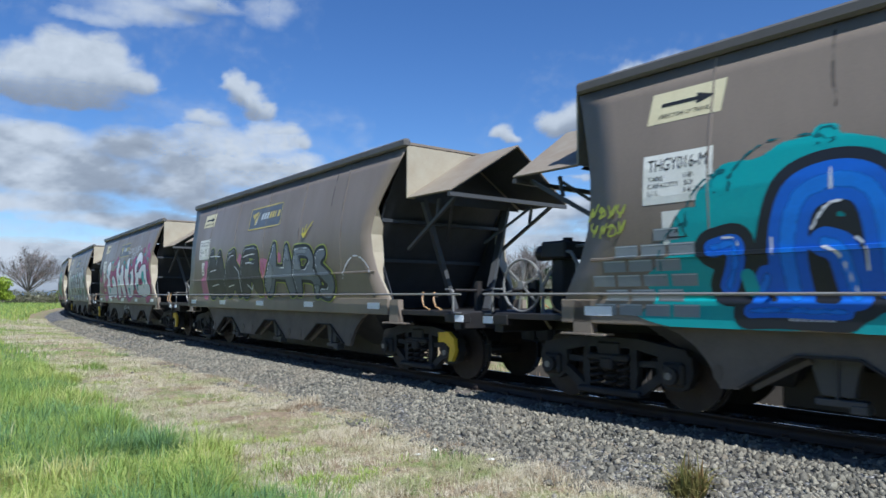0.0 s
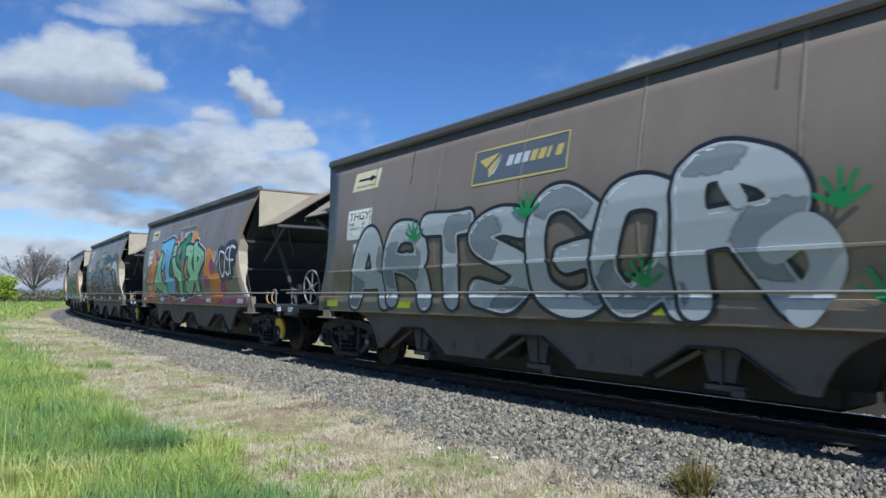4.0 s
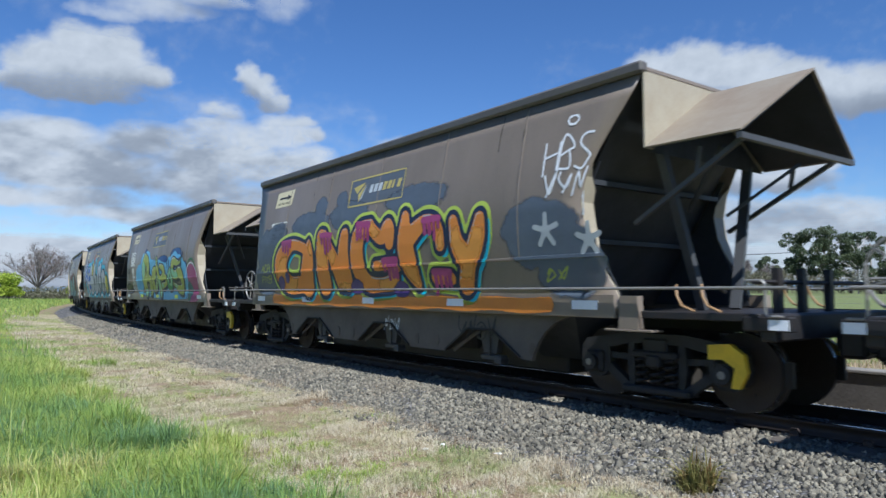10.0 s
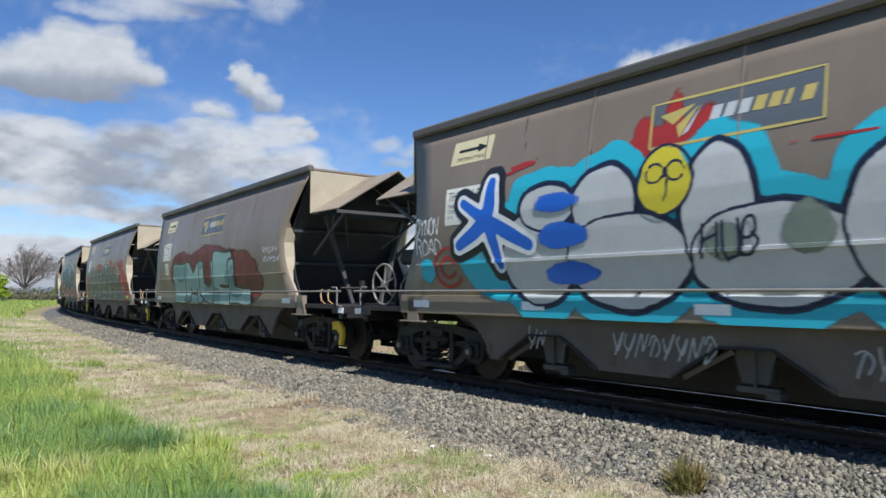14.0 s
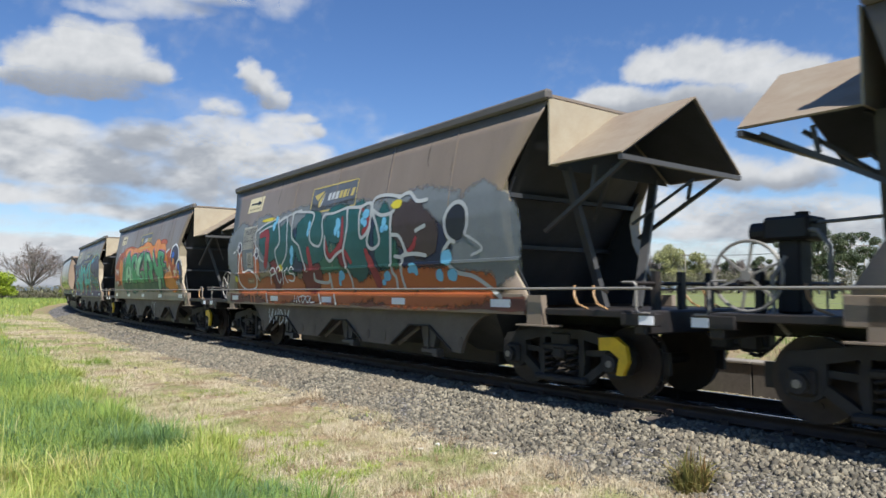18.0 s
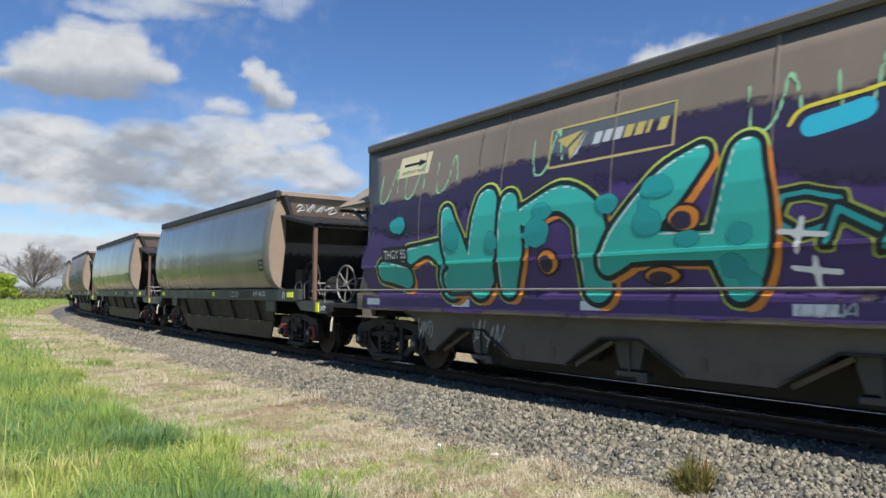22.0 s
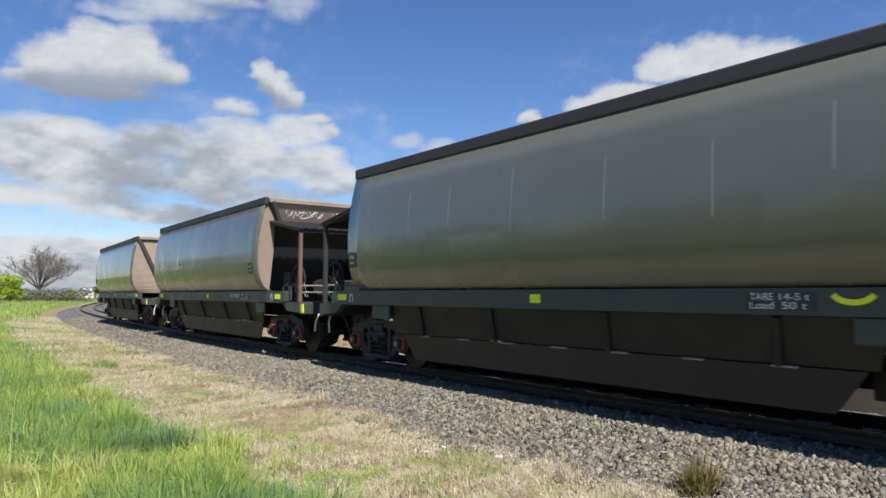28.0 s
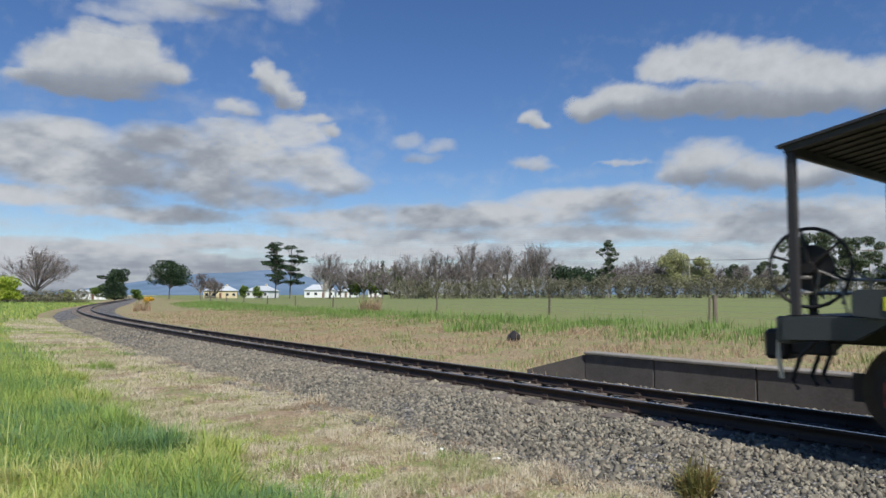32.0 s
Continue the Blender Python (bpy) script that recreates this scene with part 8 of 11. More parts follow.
def grain_markings(w, code, logo=True, yellow=(), plate=True, tri=True, fade=False):
    """Stickers, logo panel and reflectors that every grain wagon carries."""
    s = on_skin("direction_sticker", [quad(-4.28, -3.45, 3.08, 3.42, 0.04)], SKIN, CREAMSTICK, w, 0.003, "yellowed direction sticker")
    on_skin("arrow", [quad(-4.12, -3.70, 3.255, 3.295), [(-3.72, 3.215), (-3.52, 3.275), (-3.72, 3.335)]], SKIN, INK, s, 0.006)
    writing("lettering", "DIRECTION OF TRAVEL", -4.14, -3.56, 3.13, 3.175, SKIN, INK, s, 0.006)
    if plate:
        s = on_skin("data_plate", [quad(-4.28, -3.50, 2.22, 2.74)], SKIN, WHITEPLATE, w, 0.003, "white data plate with black lettering")
        writing("lettering", code, -4.22, -3.56, 2.56, 2.69, SKIN, INK, s, 0.006)
        for txt, val, z in (("TARE", "18", 2.46), ("CAPACITY", "53", 2.385), ("U L", "14.2m", 2.31)):
            writing("lettering", txt, -4.22, -4.22 + 0.045 * len(txt), z, z + 0.05, SKIN, INK, s, 0.006)
            writing("lettering", val, -3.80, -3.80 + 0.045 * len(val), z, z + 0.05, SKIN, INK, s, 0.006)
    if tri:
        s = on_skin("warning_plate", [quad(-4.06, -3.74, 1.80, 2.14)], SKIN, WHITEPLATE, w, 0.003, "white plate with a black triangle")
        t = [(-4.01, 1.87), (-3.79, 1.87), (-3.90, 2.08)]
        stroke(s, [t[0], t[1], t[2], t[0]], 0.022, INK, 0.006, name="triangle")
        writing("lettering", "A", -3.93, -3.87, 1.90, 1.97, SKIN, INK, s, 0.006)
    if logo:
        p = on_skin("logo_panel", [quad(-0.94, 0.84, 2.76, 3.28)], SKIN, NAVY, w, 0.003, "slate-blue company panel with a yellow border")
        stroke(p, [(-0.92, 2.78), (0.82, 2.78), (0.82, 3.26), (-0.92, 3.26), (-0.92, 2.78)], 0.03, GOLD, 0.006, name="border")
        on_skin("emblem", [[(-0.82, 3.12), (-0.66, 3.0), (-0.42, 3.18)], [(-0.62, 2.98), (-0.58, 2.84), (-0.38, 3.16)]], SKIN, GOLD, p, 0.006)
        on_skin("emblem_fold", [[(-0.56, 2.86), (-0.48, 2.90), (-0.34, 3.16)]], SKIN, SILVER, p, 0.007)
        for i in range(7):
            x = -0.26 + 0.145 * i
            on_skin("name_bar", [quad(x, x + (0.05 if i == 5 else 0.105), 2.97, 3.11, 0.04)], SKIN, SILVER if i < 3 else GOLD, p, 0.006)
    for i, x in enumerate((-4.95, -2.66, -0.28, 2.15, 4.57)):
        bm = bmesh.new()
        box(bm, x - 0.19, x + 0.19, -1.412, -1.402, 1.06, 1.165)
        part("side_reflector", bm, REFLECTY if i in yellow else REFLECT, w, "yellow reflector" if i in yellow else "")


def paint_train():
    T = TRAIN
    for k, (code, kw) in enumerate([
            ("THGY016-M", {}), ("THGY013-X", {}), ("THGY015-D", {}), ("THGY", {"yellow": (0, 1, 2, 3)}), ("THGY006-E", {}), ("THGY007-N", {}), ("THGY008-W", {"yellow": (4,)}), ("THGY011-N", {"tri": False}),
            ("THGY", {"yellow": (1, 2, 3)}), ("THGY014-R", {}), ("THGY", {}), ("THGY003-A", {"yellow": (0, 1, 2, 3, 4), "tri": False}), ("THGY017-V", {}), ("THGY002", {"tri": False}), ("THGY5S", {"plate": False, "tri": False})]):
        grain_markings(T[k], code, **kw)
        r = random.Random(300 + k)
        L = []
        for x in (-3.55, -1.75, 0.05, 1.85, 3.55, -2.7, 2.8):
            seam = x not in (-2.7, 2.8)
            x += r.uniform(-0.03, 0.03) if seam else r.uniform(-0.5, 0.5)
            top, low = r.uniform(3.52, 3.64), r.uniform(1.8, 2.5) if seam else r.uniform(2.9, 3.2)
            L.append(([(x, top), (x + r.uniform(-0.03, 0.03), (top + low) / 2), (x + r.uniform(-0.04, 0.04), low)], r.uniform(0.005, 0.010)))
        freehand(T[k], "dirt_streak", L, STAIN, 0.0016, "dark run-down dirt streaks along the seams", grow=0.010, soft=0.035)
    # blue shapes on teal
    w = T[0]
    patches(w, TEAL, [(-3.85, 1.35, 0.42, 0.36), (-3.6, 1.75, 0.40, 0.42), (-3.25, 2.1, 0.45, 0.42), (-2.75, 2.2, 0.55, 0.46), (-2.3, 2.2, 0.5, 0.42), (-1.4, 1.9, 0.9, 0.8), (0.6, 1.9, 1.5, 0.85), (2.4, 1.8, 1.5, 0.8), (3.6, 1.5, 1.0, 0.5), (-2.47, 2.66, 0.11, 0.10), (-3.42, 2.35, 0.12, 0.12), (-3.4, 1.1, 1.0, 0.16), (-1.5, 1.1, 1.4, 0.16)], 0.004, "teal sprayed background cloud", soft=0.02)
    for grow, mat, out in ((0.05, material("dark_teal_spray", (0.008, 0.11, 0.12), 0.5), 0.006),):
        freehand(w, "bubble_line", [(arc(-2.75, 2.2, 0.62, 0.50, 60, 170), 0.012), (arc(-3.3, 2.05, 0.5, 0.45, 80, 190), 0.012), (arc(-2.47, 2.66, 0.09, 0.08, 0, 360), 0.010), (arc(-3.42, 2.35, 0.10, 0.1, 0, 360), 0.010), (arc(-3.7, 1.6, 0.42, 0.42, 100, 200), 0.012)], mat, out)
    blue = [([(-2.80, 1.30), (-2.81, 1.85), (-2.69, 2.16), (-2.39, 2.27), (-2.14, 2.16), (-2.04, 1.80), (-2.0, 1.4)], 0.17), ([(-2.50, 1.75), (-2.36, 1.66), (-2.30, 1.30)], 0.13), ([(-3.51, 1.75), (-3.31, 1.77), (-3.30, 1.60), (-3.40, 1.38)], 0.09), ([(-3.2, 1.14), (-2.4, 1.16)], 0.07), ([(-3.02, 1.45), (-3.1, 1.30)], 0.10),
            ([(-1.4, 1.3), (-1.3, 2.2), (-0.4, 2.2), (-0.4, 1.3)], 0.22), ([(0.5, 2.2), (0.6, 1.4), (1.5, 1.4), (1.5, 2.2)], 0.22), ([(2.2, 1.3), (2.6, 2.2), (3.2, 1.3)], 0.22)]
    freehand(w, "letter_outline", blue, BLACKP, 0.008, grow=0.10)
    freehand(w, "sprayed_letter", blue, BLUE, 0.0095, "bright blue sprayed letter shape")
    freehand(w, "letter_shade", [(p, h * 0.45) for p, h in blue], material("light_blue_spray", (0.03, 0.20, 0.72), 0.45), 0.0102, soft=0.06)
    freehand(w, "paint_highlight", [([(-2.62, 1.85), (-2.50, 2.05), (-2.35, 2.1)], 0.014), ([(-2.95, 1.80), (-2.93, 1.6)], 0.014), ([(-2.52, 1.72), (-2.38, 1.62), (-2.28, 1.30)], 0.014), ([(-2.27, 1.78), (-2.2, 1.7), (-2.18, 1.5)], 0.014), ([(-2.40, 2.45), (-2.44, 2.2)], 0.014), ([(-3.42, 1.84), (-3.3, 1.82), (-3.24, 1.72)], 0.012)], WHITE, 0.0115)
    freehand(w, "paint_drop", [([(-3.20, 1.46), (-3.18, 1.34)], 0.07)], TEAL, 0.0115)
    for row in range(6):
        for col in range(4):
            x = -5.0 + col * 0.33 + (0.16 if row % 2 else 0)
            z = 1.06 + row * 0.155
            if x > -3.95 or (row > 3 and col < 1) or (row == 5 and col < 2):
                continue
            on_skin("sprayed_brick", [quad(x + 0.012, x + 0.30, z + 0.012, z + 0.135)], SKIN, GREYP, w, 0.0055)
            stroke(w, [(x + 0.02, z + 0.125), (x + 0.29, z + 0.125)], 0.012, PALEGREY, 0.007)
    tag(w, "1542", -4.98, -4.50, 2.12, 2.28, OLIVE, 4, 0.02)
    tag(w, "2154", -4.98, -4.50, 1.93, 2.08, OLIVE, 5, 0.02)
    # outline letters and grey letters
    w = T[1]
    patches(w, PINK, [(-3.9, 1.49, 0.26, 0.32), (-3.68, 1.92, 0.18, 0.26), (-2.47, 1.87, 0.1, 0.4), (-1.28, 1.96, 0.16, 0.29), (-1.54, 2.05, 0.17, 0.1), (0.09, 1.87, 0.29, 0.23), (0.15, 1.43, 0.17, 0.21), (0.02, 1.62, 0.24, 0.25), (-0.28, 1.96, 0.12, 0.09), (0.91, 2.06, 0.09, 0.11)], 0.004, "pink sprayed background", soft=0.03)
    freehand(w, "paint_line", [([(x, 1.45), (x + 0.04, 1.7), (x - 0.03, 2.0)], 0.016) for x in (-2.45, -1.36, -0.05, 0.1)], RED, 0.006)
    hand_piece(w, [[[(-3.2, 2.31, 0.13), (-3.25, 1.9, 0.319), (-3.3, 1.55, 0.348)], [(-2.65, 2.27, 0.116), (-2.68, 1.88, 0.304), (-2.72, 1.54, 0.326)]],
        [[(-1.96, 2.21, 0.109), (-2.01, 1.85, 0.268), (-2.09, 1.56, 0.312)], [(-1.87, 2.24, 0.079), (-1.66, 2.25, 0.103), (-1.69, 1.98, 0.152), (-1.47, 1.82, 0.165), (-1.43, 1.51, 0.254)], [(-1.91, 1.69, 0.254), (-1.58, 1.6, 0.18)]],
        [[(-0.91, 2.23, 0.136), (-0.97, 1.87, 0.276), (-1.01, 1.53, 0.3)], [(-0.81, 2.26, 0.095), (-0.35, 2.22, 0.118), (-0.34, 1.9, 0.143), (-0.72, 1.85, 0.129)], [(-0.56, 1.85, 0.168), (-0.28, 1.57, 0.231), (-0.14, 1.41, 0.096)]]], [material("dark_spray", (0.055, 0.05, 0.045), 0.5)], BLACKP, 0.045, OLIVE, 0.02, PALEGREY, seed=3)
    freehand(w, "paint_line", [([(-3.32, 2.27), (-2.63, 2.25)], 0.012), ([(-3.38, 1.89), (-2.94, 1.91)], 0.012), ([(-3.28, 1.51), (-2.77, 1.55)], 0.012), ([(-2.01, 2.14), (-1.87, 2.22), (-1.66, 2.22)], 0.012), ([(-1.65, 1.96), (-1.39, 1.85), (-1.32, 1.38)], 0.012), ([(-2.11, 1.49), (-1.71, 1.52)], 0.012), ([(-1.03, 2.17), (-0.83, 2.19), (-0.39, 2.2)], 0.012), ([(-0.92, 2.02), (-0.59, 2.01)], 0.012), ([(-0.9, 1.53), (-0.64, 1.39)], 0.012), ([(-0.55, 1.51), (-0.66, 1.39)], 0.012)], WHITE, 0.0165, curve=False, step=0.02)
    hand_piece(w, [[[(0.69, 2.28, 0.082), (0.6, 1.9, 0.199), (0.35, 1.5, 0.229)], [(1.31, 2.24, 0.075), (1.35, 1.85, 0.193), (1.48, 1.48, 0.191)], [(0.52, 1.76, 0.135), (1.31, 1.75, 0.125)]],
        [[(1.75, 2.14, 0.065), (1.79, 1.77, 0.186), (1.8, 1.42, 0.131)], [(1.75, 2.14, 0.075), (2.27, 2.13, 0.089), (2.42, 1.93, 0.096), (2.24, 1.78, 0.085)], [(1.94, 1.69, 0.095), (2.43, 1.69, 0.119), (2.63, 1.53, 0.128), (2.58, 1.37, 0.098)]],
        [[(2.93, 2.06, 0.084), (2.73, 1.99, 0.127), (2.72, 1.81, 0.096), (2.95, 1.66, 0.114), (3.18, 1.52, 0.111), (3.04, 1.32, 0.095), (2.79, 1.34, 0.076)]]], [material("mid_grey_spray", (0.15, 0.165, 0.18), 0.5)], BLACKP, 0.06, OLIVE, 0.022, WHITE, GREYP, out=0.0185, seed=4)
    freehand(w, "paint_line", [([(2.05, 2.62), (2.12, 2.42), (2.2, 2.66)], 0.018), ([(2.12, 2.42), (2.02, 2.5)], 0.018), ([(2.12, 2.42), (2.45, 2.72)], 0.014)], YELLOWP, 0.026)
    freehand(w, "paint_line", [(arc(4.1, 1.5, 0.5, 0.45, 20, 170), 0.016)], WHITE, 0.012)
    # white letters on magenta
    w = T[2]
    patches(w, MAGENTA, [(-3.6, 1.45, 0.45, 0.42), (-2.4, 1.75, 1.0, 0.55), (-0.9, 1.75, 1.1, 0.6), (0.9, 1.75, 1.1, 0.65), (2.7, 1.95, 1.3, 0.7), (4.0, 1.7, 0.6, 0.62), (-3.0, 2.5, 0.1, 0.08), (-2.1, 2.65, 0.09, 0.07), (3.7, 2.6, 0.13, 0.11), (4.2, 2.7, 0.11, 0.09), (3.4, 2.85, 0.09, 0.07), (4.0, 2.95, 0.11, 0.09), (-3.4, 2.15, 0.08, 0.07), (-1.3, 2.6, 0.1, 0.08), (-1.1, 2.75, 0.08, 0.07)], 0.004, "magenta sprayed background", soft=0.09)
    hand_piece(w, [[[(-2.5, 2.63, 0.058), (-2.53, 2.51, 0.16), (-2.68, 2.39, 0.268), (-2.98, 2.24, 0.247), (-3.23, 2.14, 0.109)], [(-2.68, 2.39, 0.239), (-2.88, 2.03, 0.189), (-2.7, 1.79, 0.181), (-2.9, 1.48, 0.377)], [(-2.77, 1.43, 0.203), (-1.92, 1.42, 0.185), (-1.61, 1.5, 0.312), (-1.71, 1.76, 0.268), (-1.99, 1.9, 0.14)]],
        [[(-0.72, 2.63, 0.044), (-0.72, 2.47, 0.16), (-0.87, 2.32, 0.232), (-0.92, 2.09, 0.203), (-0.71, 1.84, 0.275), (-0.77, 1.45, 0.29)], [(-0.06, 2.34, 0.146), (0.02, 2.17, 0.254), (-0.11, 1.89, 0.283), (0.05, 1.59, 0.269), (0.22, 1.38, 0.181)], [(-0.65, 1.91, 0.187), (-0.11, 1.87, 0.161)]],
        [[(1.24, 2.61, 0.072), (1.09, 2.46, 0.199), (0.94, 2.24, 0.264), (0.72, 2.02, 0.245), (0.91, 1.77, 0.267), (1.01, 1.49, 0.266), (1.52, 1.48, 0.215), (1.72, 1.67, 0.238), (1.82, 1.94, 0.211), (1.87, 2.09, 0.135), (1.94, 2.17, 0.04)], [(1.85, 2.03, 0.123), (1.5, 2.1, 0.051)]],
        [[(3.39, 2.43, 0.068), (3.28, 2.57, 0.119), (3.05, 2.62, 0.157), (2.72, 2.53, 0.171), (2.48, 2.3, 0.177), (2.44, 2.07, 0.129), (2.61, 1.93, 0.137), (3.01, 1.97, 0.177), (3.41, 2.17, 0.139), (3.84, 2.24, 0.108)], [(3.88, 2.19, 0.133), (3.84, 1.88, 0.235), (3.87, 1.63, 0.265), (4.21, 1.48, 0.192)], [(2.47, 1.84, 0.093), (2.55, 1.63, 0.213), (2.9, 1.46, 0.17), (3.66, 1.47, 0.216), (4.26, 1.48, 0.186)]]], [WHITE], BLACKP, 0.028, shine=PALEGREY, out=0.007)
    patches(w, BLACKP, [(x, z, a + 0.03, b + 0.025) for x, z, a, b in [(2.81, 2.2, 0.16, 0.08), (2.98, 1.8, 0.12, 0.08)]], 0.0178, soft=0.01, rough=0.02)
    patches(w, MAGENTA, [(2.81, 2.2, 0.16, 0.08), (2.98, 1.8, 0.12, 0.08)], 0.0186, soft=0.01, rough=0.02)
    patches(w, MAGENTA, [(4.1, 2.55, 0.08, 0.07), (4.42, 2.61, 0.07, 0.06), (4.29, 2.32, 0.08, 0.07), (3.72, 2.38, 0.29, 0.12), (4.34, 1.97, 0.17, 0.13), (-1.63, 2.56, 0.11, 0.05), (-2.72, 2.65, 0.1, 0.05), (1.07, 2.43, 0.12, 0.08)], 0.005, "magenta sprayed dabs", soft=0.08)
    patches(w, TEAL, [(-3.05, 2.25, 0.1, 0.09), (-1.87, 1.85, 0.1, 0.08), (-1.03, 2.42, 0.09, 0.07), (-0.17, 2.23, 0.08, 0.07), (0.82, 2.37, 0.1, 0.09), (0.99, 2.3, 0.05, 0.04), (1.62, 1.98, 0.08, 0.09), (1.27, 2.0, 0.07, 0.05), (2.5, 2.49, 0.09, 0.09), (3.54, 1.93, 0.18, 0.19), (3.84, 1.74, 0.1, 0.08), (3.63, 1.58, 0.03, 0.03), (2.78, 2.24, 0.06, 0.04), (3.75, 2.66, 0.07, 0.06), (4.25, 2.13, 0.06, 0.04), (2.02, 1.53, 0.07, 0.06), (0.37, 2.54, 0.1, 0.06), (-2.01, 2.64, 0.12, 0.06), (1.73, 2.39, 0.08, 0.05), (4.23, 2.51, 0.06, 0.05)], 0.0195, soft=0.03)
    star(w, -2.63, 1.48, 0.09, TEAL, 0.0200)
    star(w, -0.62, 1.8, 0.11, TEAL, 0.0203)
    star(w, 1.2, 1.49, 0.15, TEAL, 0.0206)
    star(w, 2.64, 1.6, 0.14, TEAL, 0.0209)
    tag(w, "COALDUST", 0.95, 2.75, 2.82, 3.02, WHITE, 9, 0.024)
    freehand(w, "paint_line", [([(x + dx, 2.92 + dz), (x - dx, 2.92 - dz)], 0.009) for x in (0.85, 2.90) for dx, dz in ((0.05, 0.0), (0.025, 0.045), (0.025, -0.045))], WHITE, 0.02, curve=False, step=0.012)
    tag(w, "DREAM", 1.45, 2.25, 2.60, 2.76, PALEGREY, 11, 0.02)
    tag(w, "15421", -0.7, 0.3, 0.62, 0.9, PALEGREY, 10, 0.018, 0.004, HOPPER)
    patches(w, BLACKP, [(-4.75, 2.25, 0.22, 0.16), (-4.4, 2.4, 0.12, 0.24)], 0.004, soft=0.1)
    patches(w, MAGENTA, [(-4.2, 2.2, 0.12, 0.1), (-4.6, 1.95, 0.2, 0.08), (-4.7, 1.5, 0.1, 0.1), (-4.2, 1.45, 0.12, 0.1)], 0.005, soft=0.1)
    s = on_skin("speed_plate", [quad(-4.06, -3.66, 1.44, 1.56)], SKIN, CREAMSTICK, w, 0.006, "cream speed plate")
    writing("lettering", "100km/h", -4.02, -3.70, 1.47, 1.53, SKIN, INK, s, 0.009)
    # pale grey bubble letters
    w = T[3]
    piece(w, "ArtSGaR".replace("t", "T"), -4.2, 3.5, 1.02, 2.3, [PALEGREY], BLACKP, None, 0.17, 0.05, seed=6, rise=0.3, shine=WHITE, second=GREYP, overlap=0.14)
    freehand(w, "sprayed_letter", [([(2.9, 2.35), (3.0, 2.15)], 0.09), ([(3.5, 1.15), (3.75, 1.5), (3.6, 1.85), (3.3, 1.7)], 0.15)], PALEGREY, 0.028)
    for cx, cz in ((3.9, 2.2), (4.2, 1.4), (1.9, 1.55), (0.2, 2.45), (-2.2, 2.3)):
        freehand(w, "sprayed_leaf", [([(cx, cz - 0.2), (cx + 0.25 * math.cos(math.radians(a)), cz - 0.2 + 0.33 * math.sin(math.radians(a)))], 0.022) for a in (60, 90, 125, 155, 25)], GREEN, 0.029, "green sprayed leaves", curve=False)
    # green, blue and mint letters
    w = T[4]
    patches(w, ORANGE, [(-3.75, 1.95, 0.3, 0.32), (-3.3, 2.3, 0.42, 0.30), (-2.75, 2.6, 0.22, 0.16), (-1.05, 2.65, 0.45, 0.30), (-0.4, 2.75, 0.35, 0.22), (0.3, 2.4, 0.5, 0.5), (0.9, 2.85, 0.35, 0.2), (1.7, 2.3, 0.4, 0.3), (2.3, 2.1, 0.5, 0.4), (3.0, 1.5, 0.6, 0.3), (-3.9, 1.35, 0.5, 0.25), (0.25, 3.0, 0.11, 0.1), (-3.55, 2.72, 0.10, 0.09), (-4.3, 1.75, 0.12, 0.12), (-1.5, 1.95, 0.3, 0.3)], 0.004, "orange sprayed bubbles", soft=0.05)
    patches(w, MAGENTA, [(-3.15, 2.5, 0.15, 0.13), (-0.52, 3.0, 0.14, 0.10), (1.5, 2.6, 0.16, 0.14), (2.6, 2.0, 0.2, 0.18), (2.1, 1.6, 0.18, 0.15), (-3.95, 2.2, 0.09, 0.08), (3.4, 1.45, 0.2, 0.16), (-1.05, 2.9, 0.07, 0.06)], 0.0052, "purple sprayed bubbles", soft=0.05)
    E1 = [([(-3.45, 1.50), (-3.05, 1.85), (-2.75, 2.15), (-2.45, 2.50)], 0.11), ([(-2.75, 2.2), (-2.72, 1.75), (-2.35, 1.42), (-2.1, 1.40)], 0.16), ([(-3.1, 1.62), (-2.8, 1.50)], 0.12)]
    E2 = [([(-3.10, 1.45), (-3.08, 2.0)], 0.12), ([(-2.55, 2.80), (-1.55, 2.86)], 0.11), ([(-2.40, 2.72), (-1.85, 2.66), (-2.2, 2.30), (-2.35, 2.16)], 0.10), ([(-1.45, 2.80), (-1.80, 2.10), (-1.78, 1.62), (-1.15, 1.56)], 0.20), ([(-1.9, 1.42), (-1.1, 1.40)], 0.11)]
    DG = [([(-1.50, 2.20), (-1.45, 1.95), (-1.10, 2.0), (-0.90, 1.62), (-0.72, 1.50)], 0.17), ([(-1.1, 1.62), (-0.8, 1.36)], 0.14)]
    LI = [([(-0.97, 2.24), (-0.80, 1.95), (-0.30, 1.80), (-0.38, 1.40)], 0.15), ([(-0.96, 2.60), (-0.95, 2.60)], 0.16)]
    ZZ = [([(-0.66, 2.38), (-0.35, 2.62), (0.12, 2.74), (0.42, 2.84)], 0.13), ([(0.36, 2.80), (0.0, 2.35), (-0.15, 2.0), (0.0, 1.62), (0.10, 1.38)], 0.16), ([(-0.6, 2.3), (-0.3, 2.2)], 0.08)]
    TH = [([(0.42, 2.52), (0.85, 2.50), (0.62, 2.1), (0.95, 1.75), (0.55, 1.42), (0.30, 1.50)], 0.15), ([(1.2, 2.6), (1.3, 1.5)], 0.15), ([(1.2, 2.55), (1.9, 2.3), (1.4, 1.95)], 0.12)]
    groups = ((DG, DKGREEN), (E2, SKYB), (E1, LTGREEN), (ZZ, GREEN), (LI, LTGREEN), (TH, LTGREEN))
    freehand(w, "letter_glow", [l for g, _ in groups for l in g], WHITE, 0.0064, grow=0.105, curve=False, hard=True)
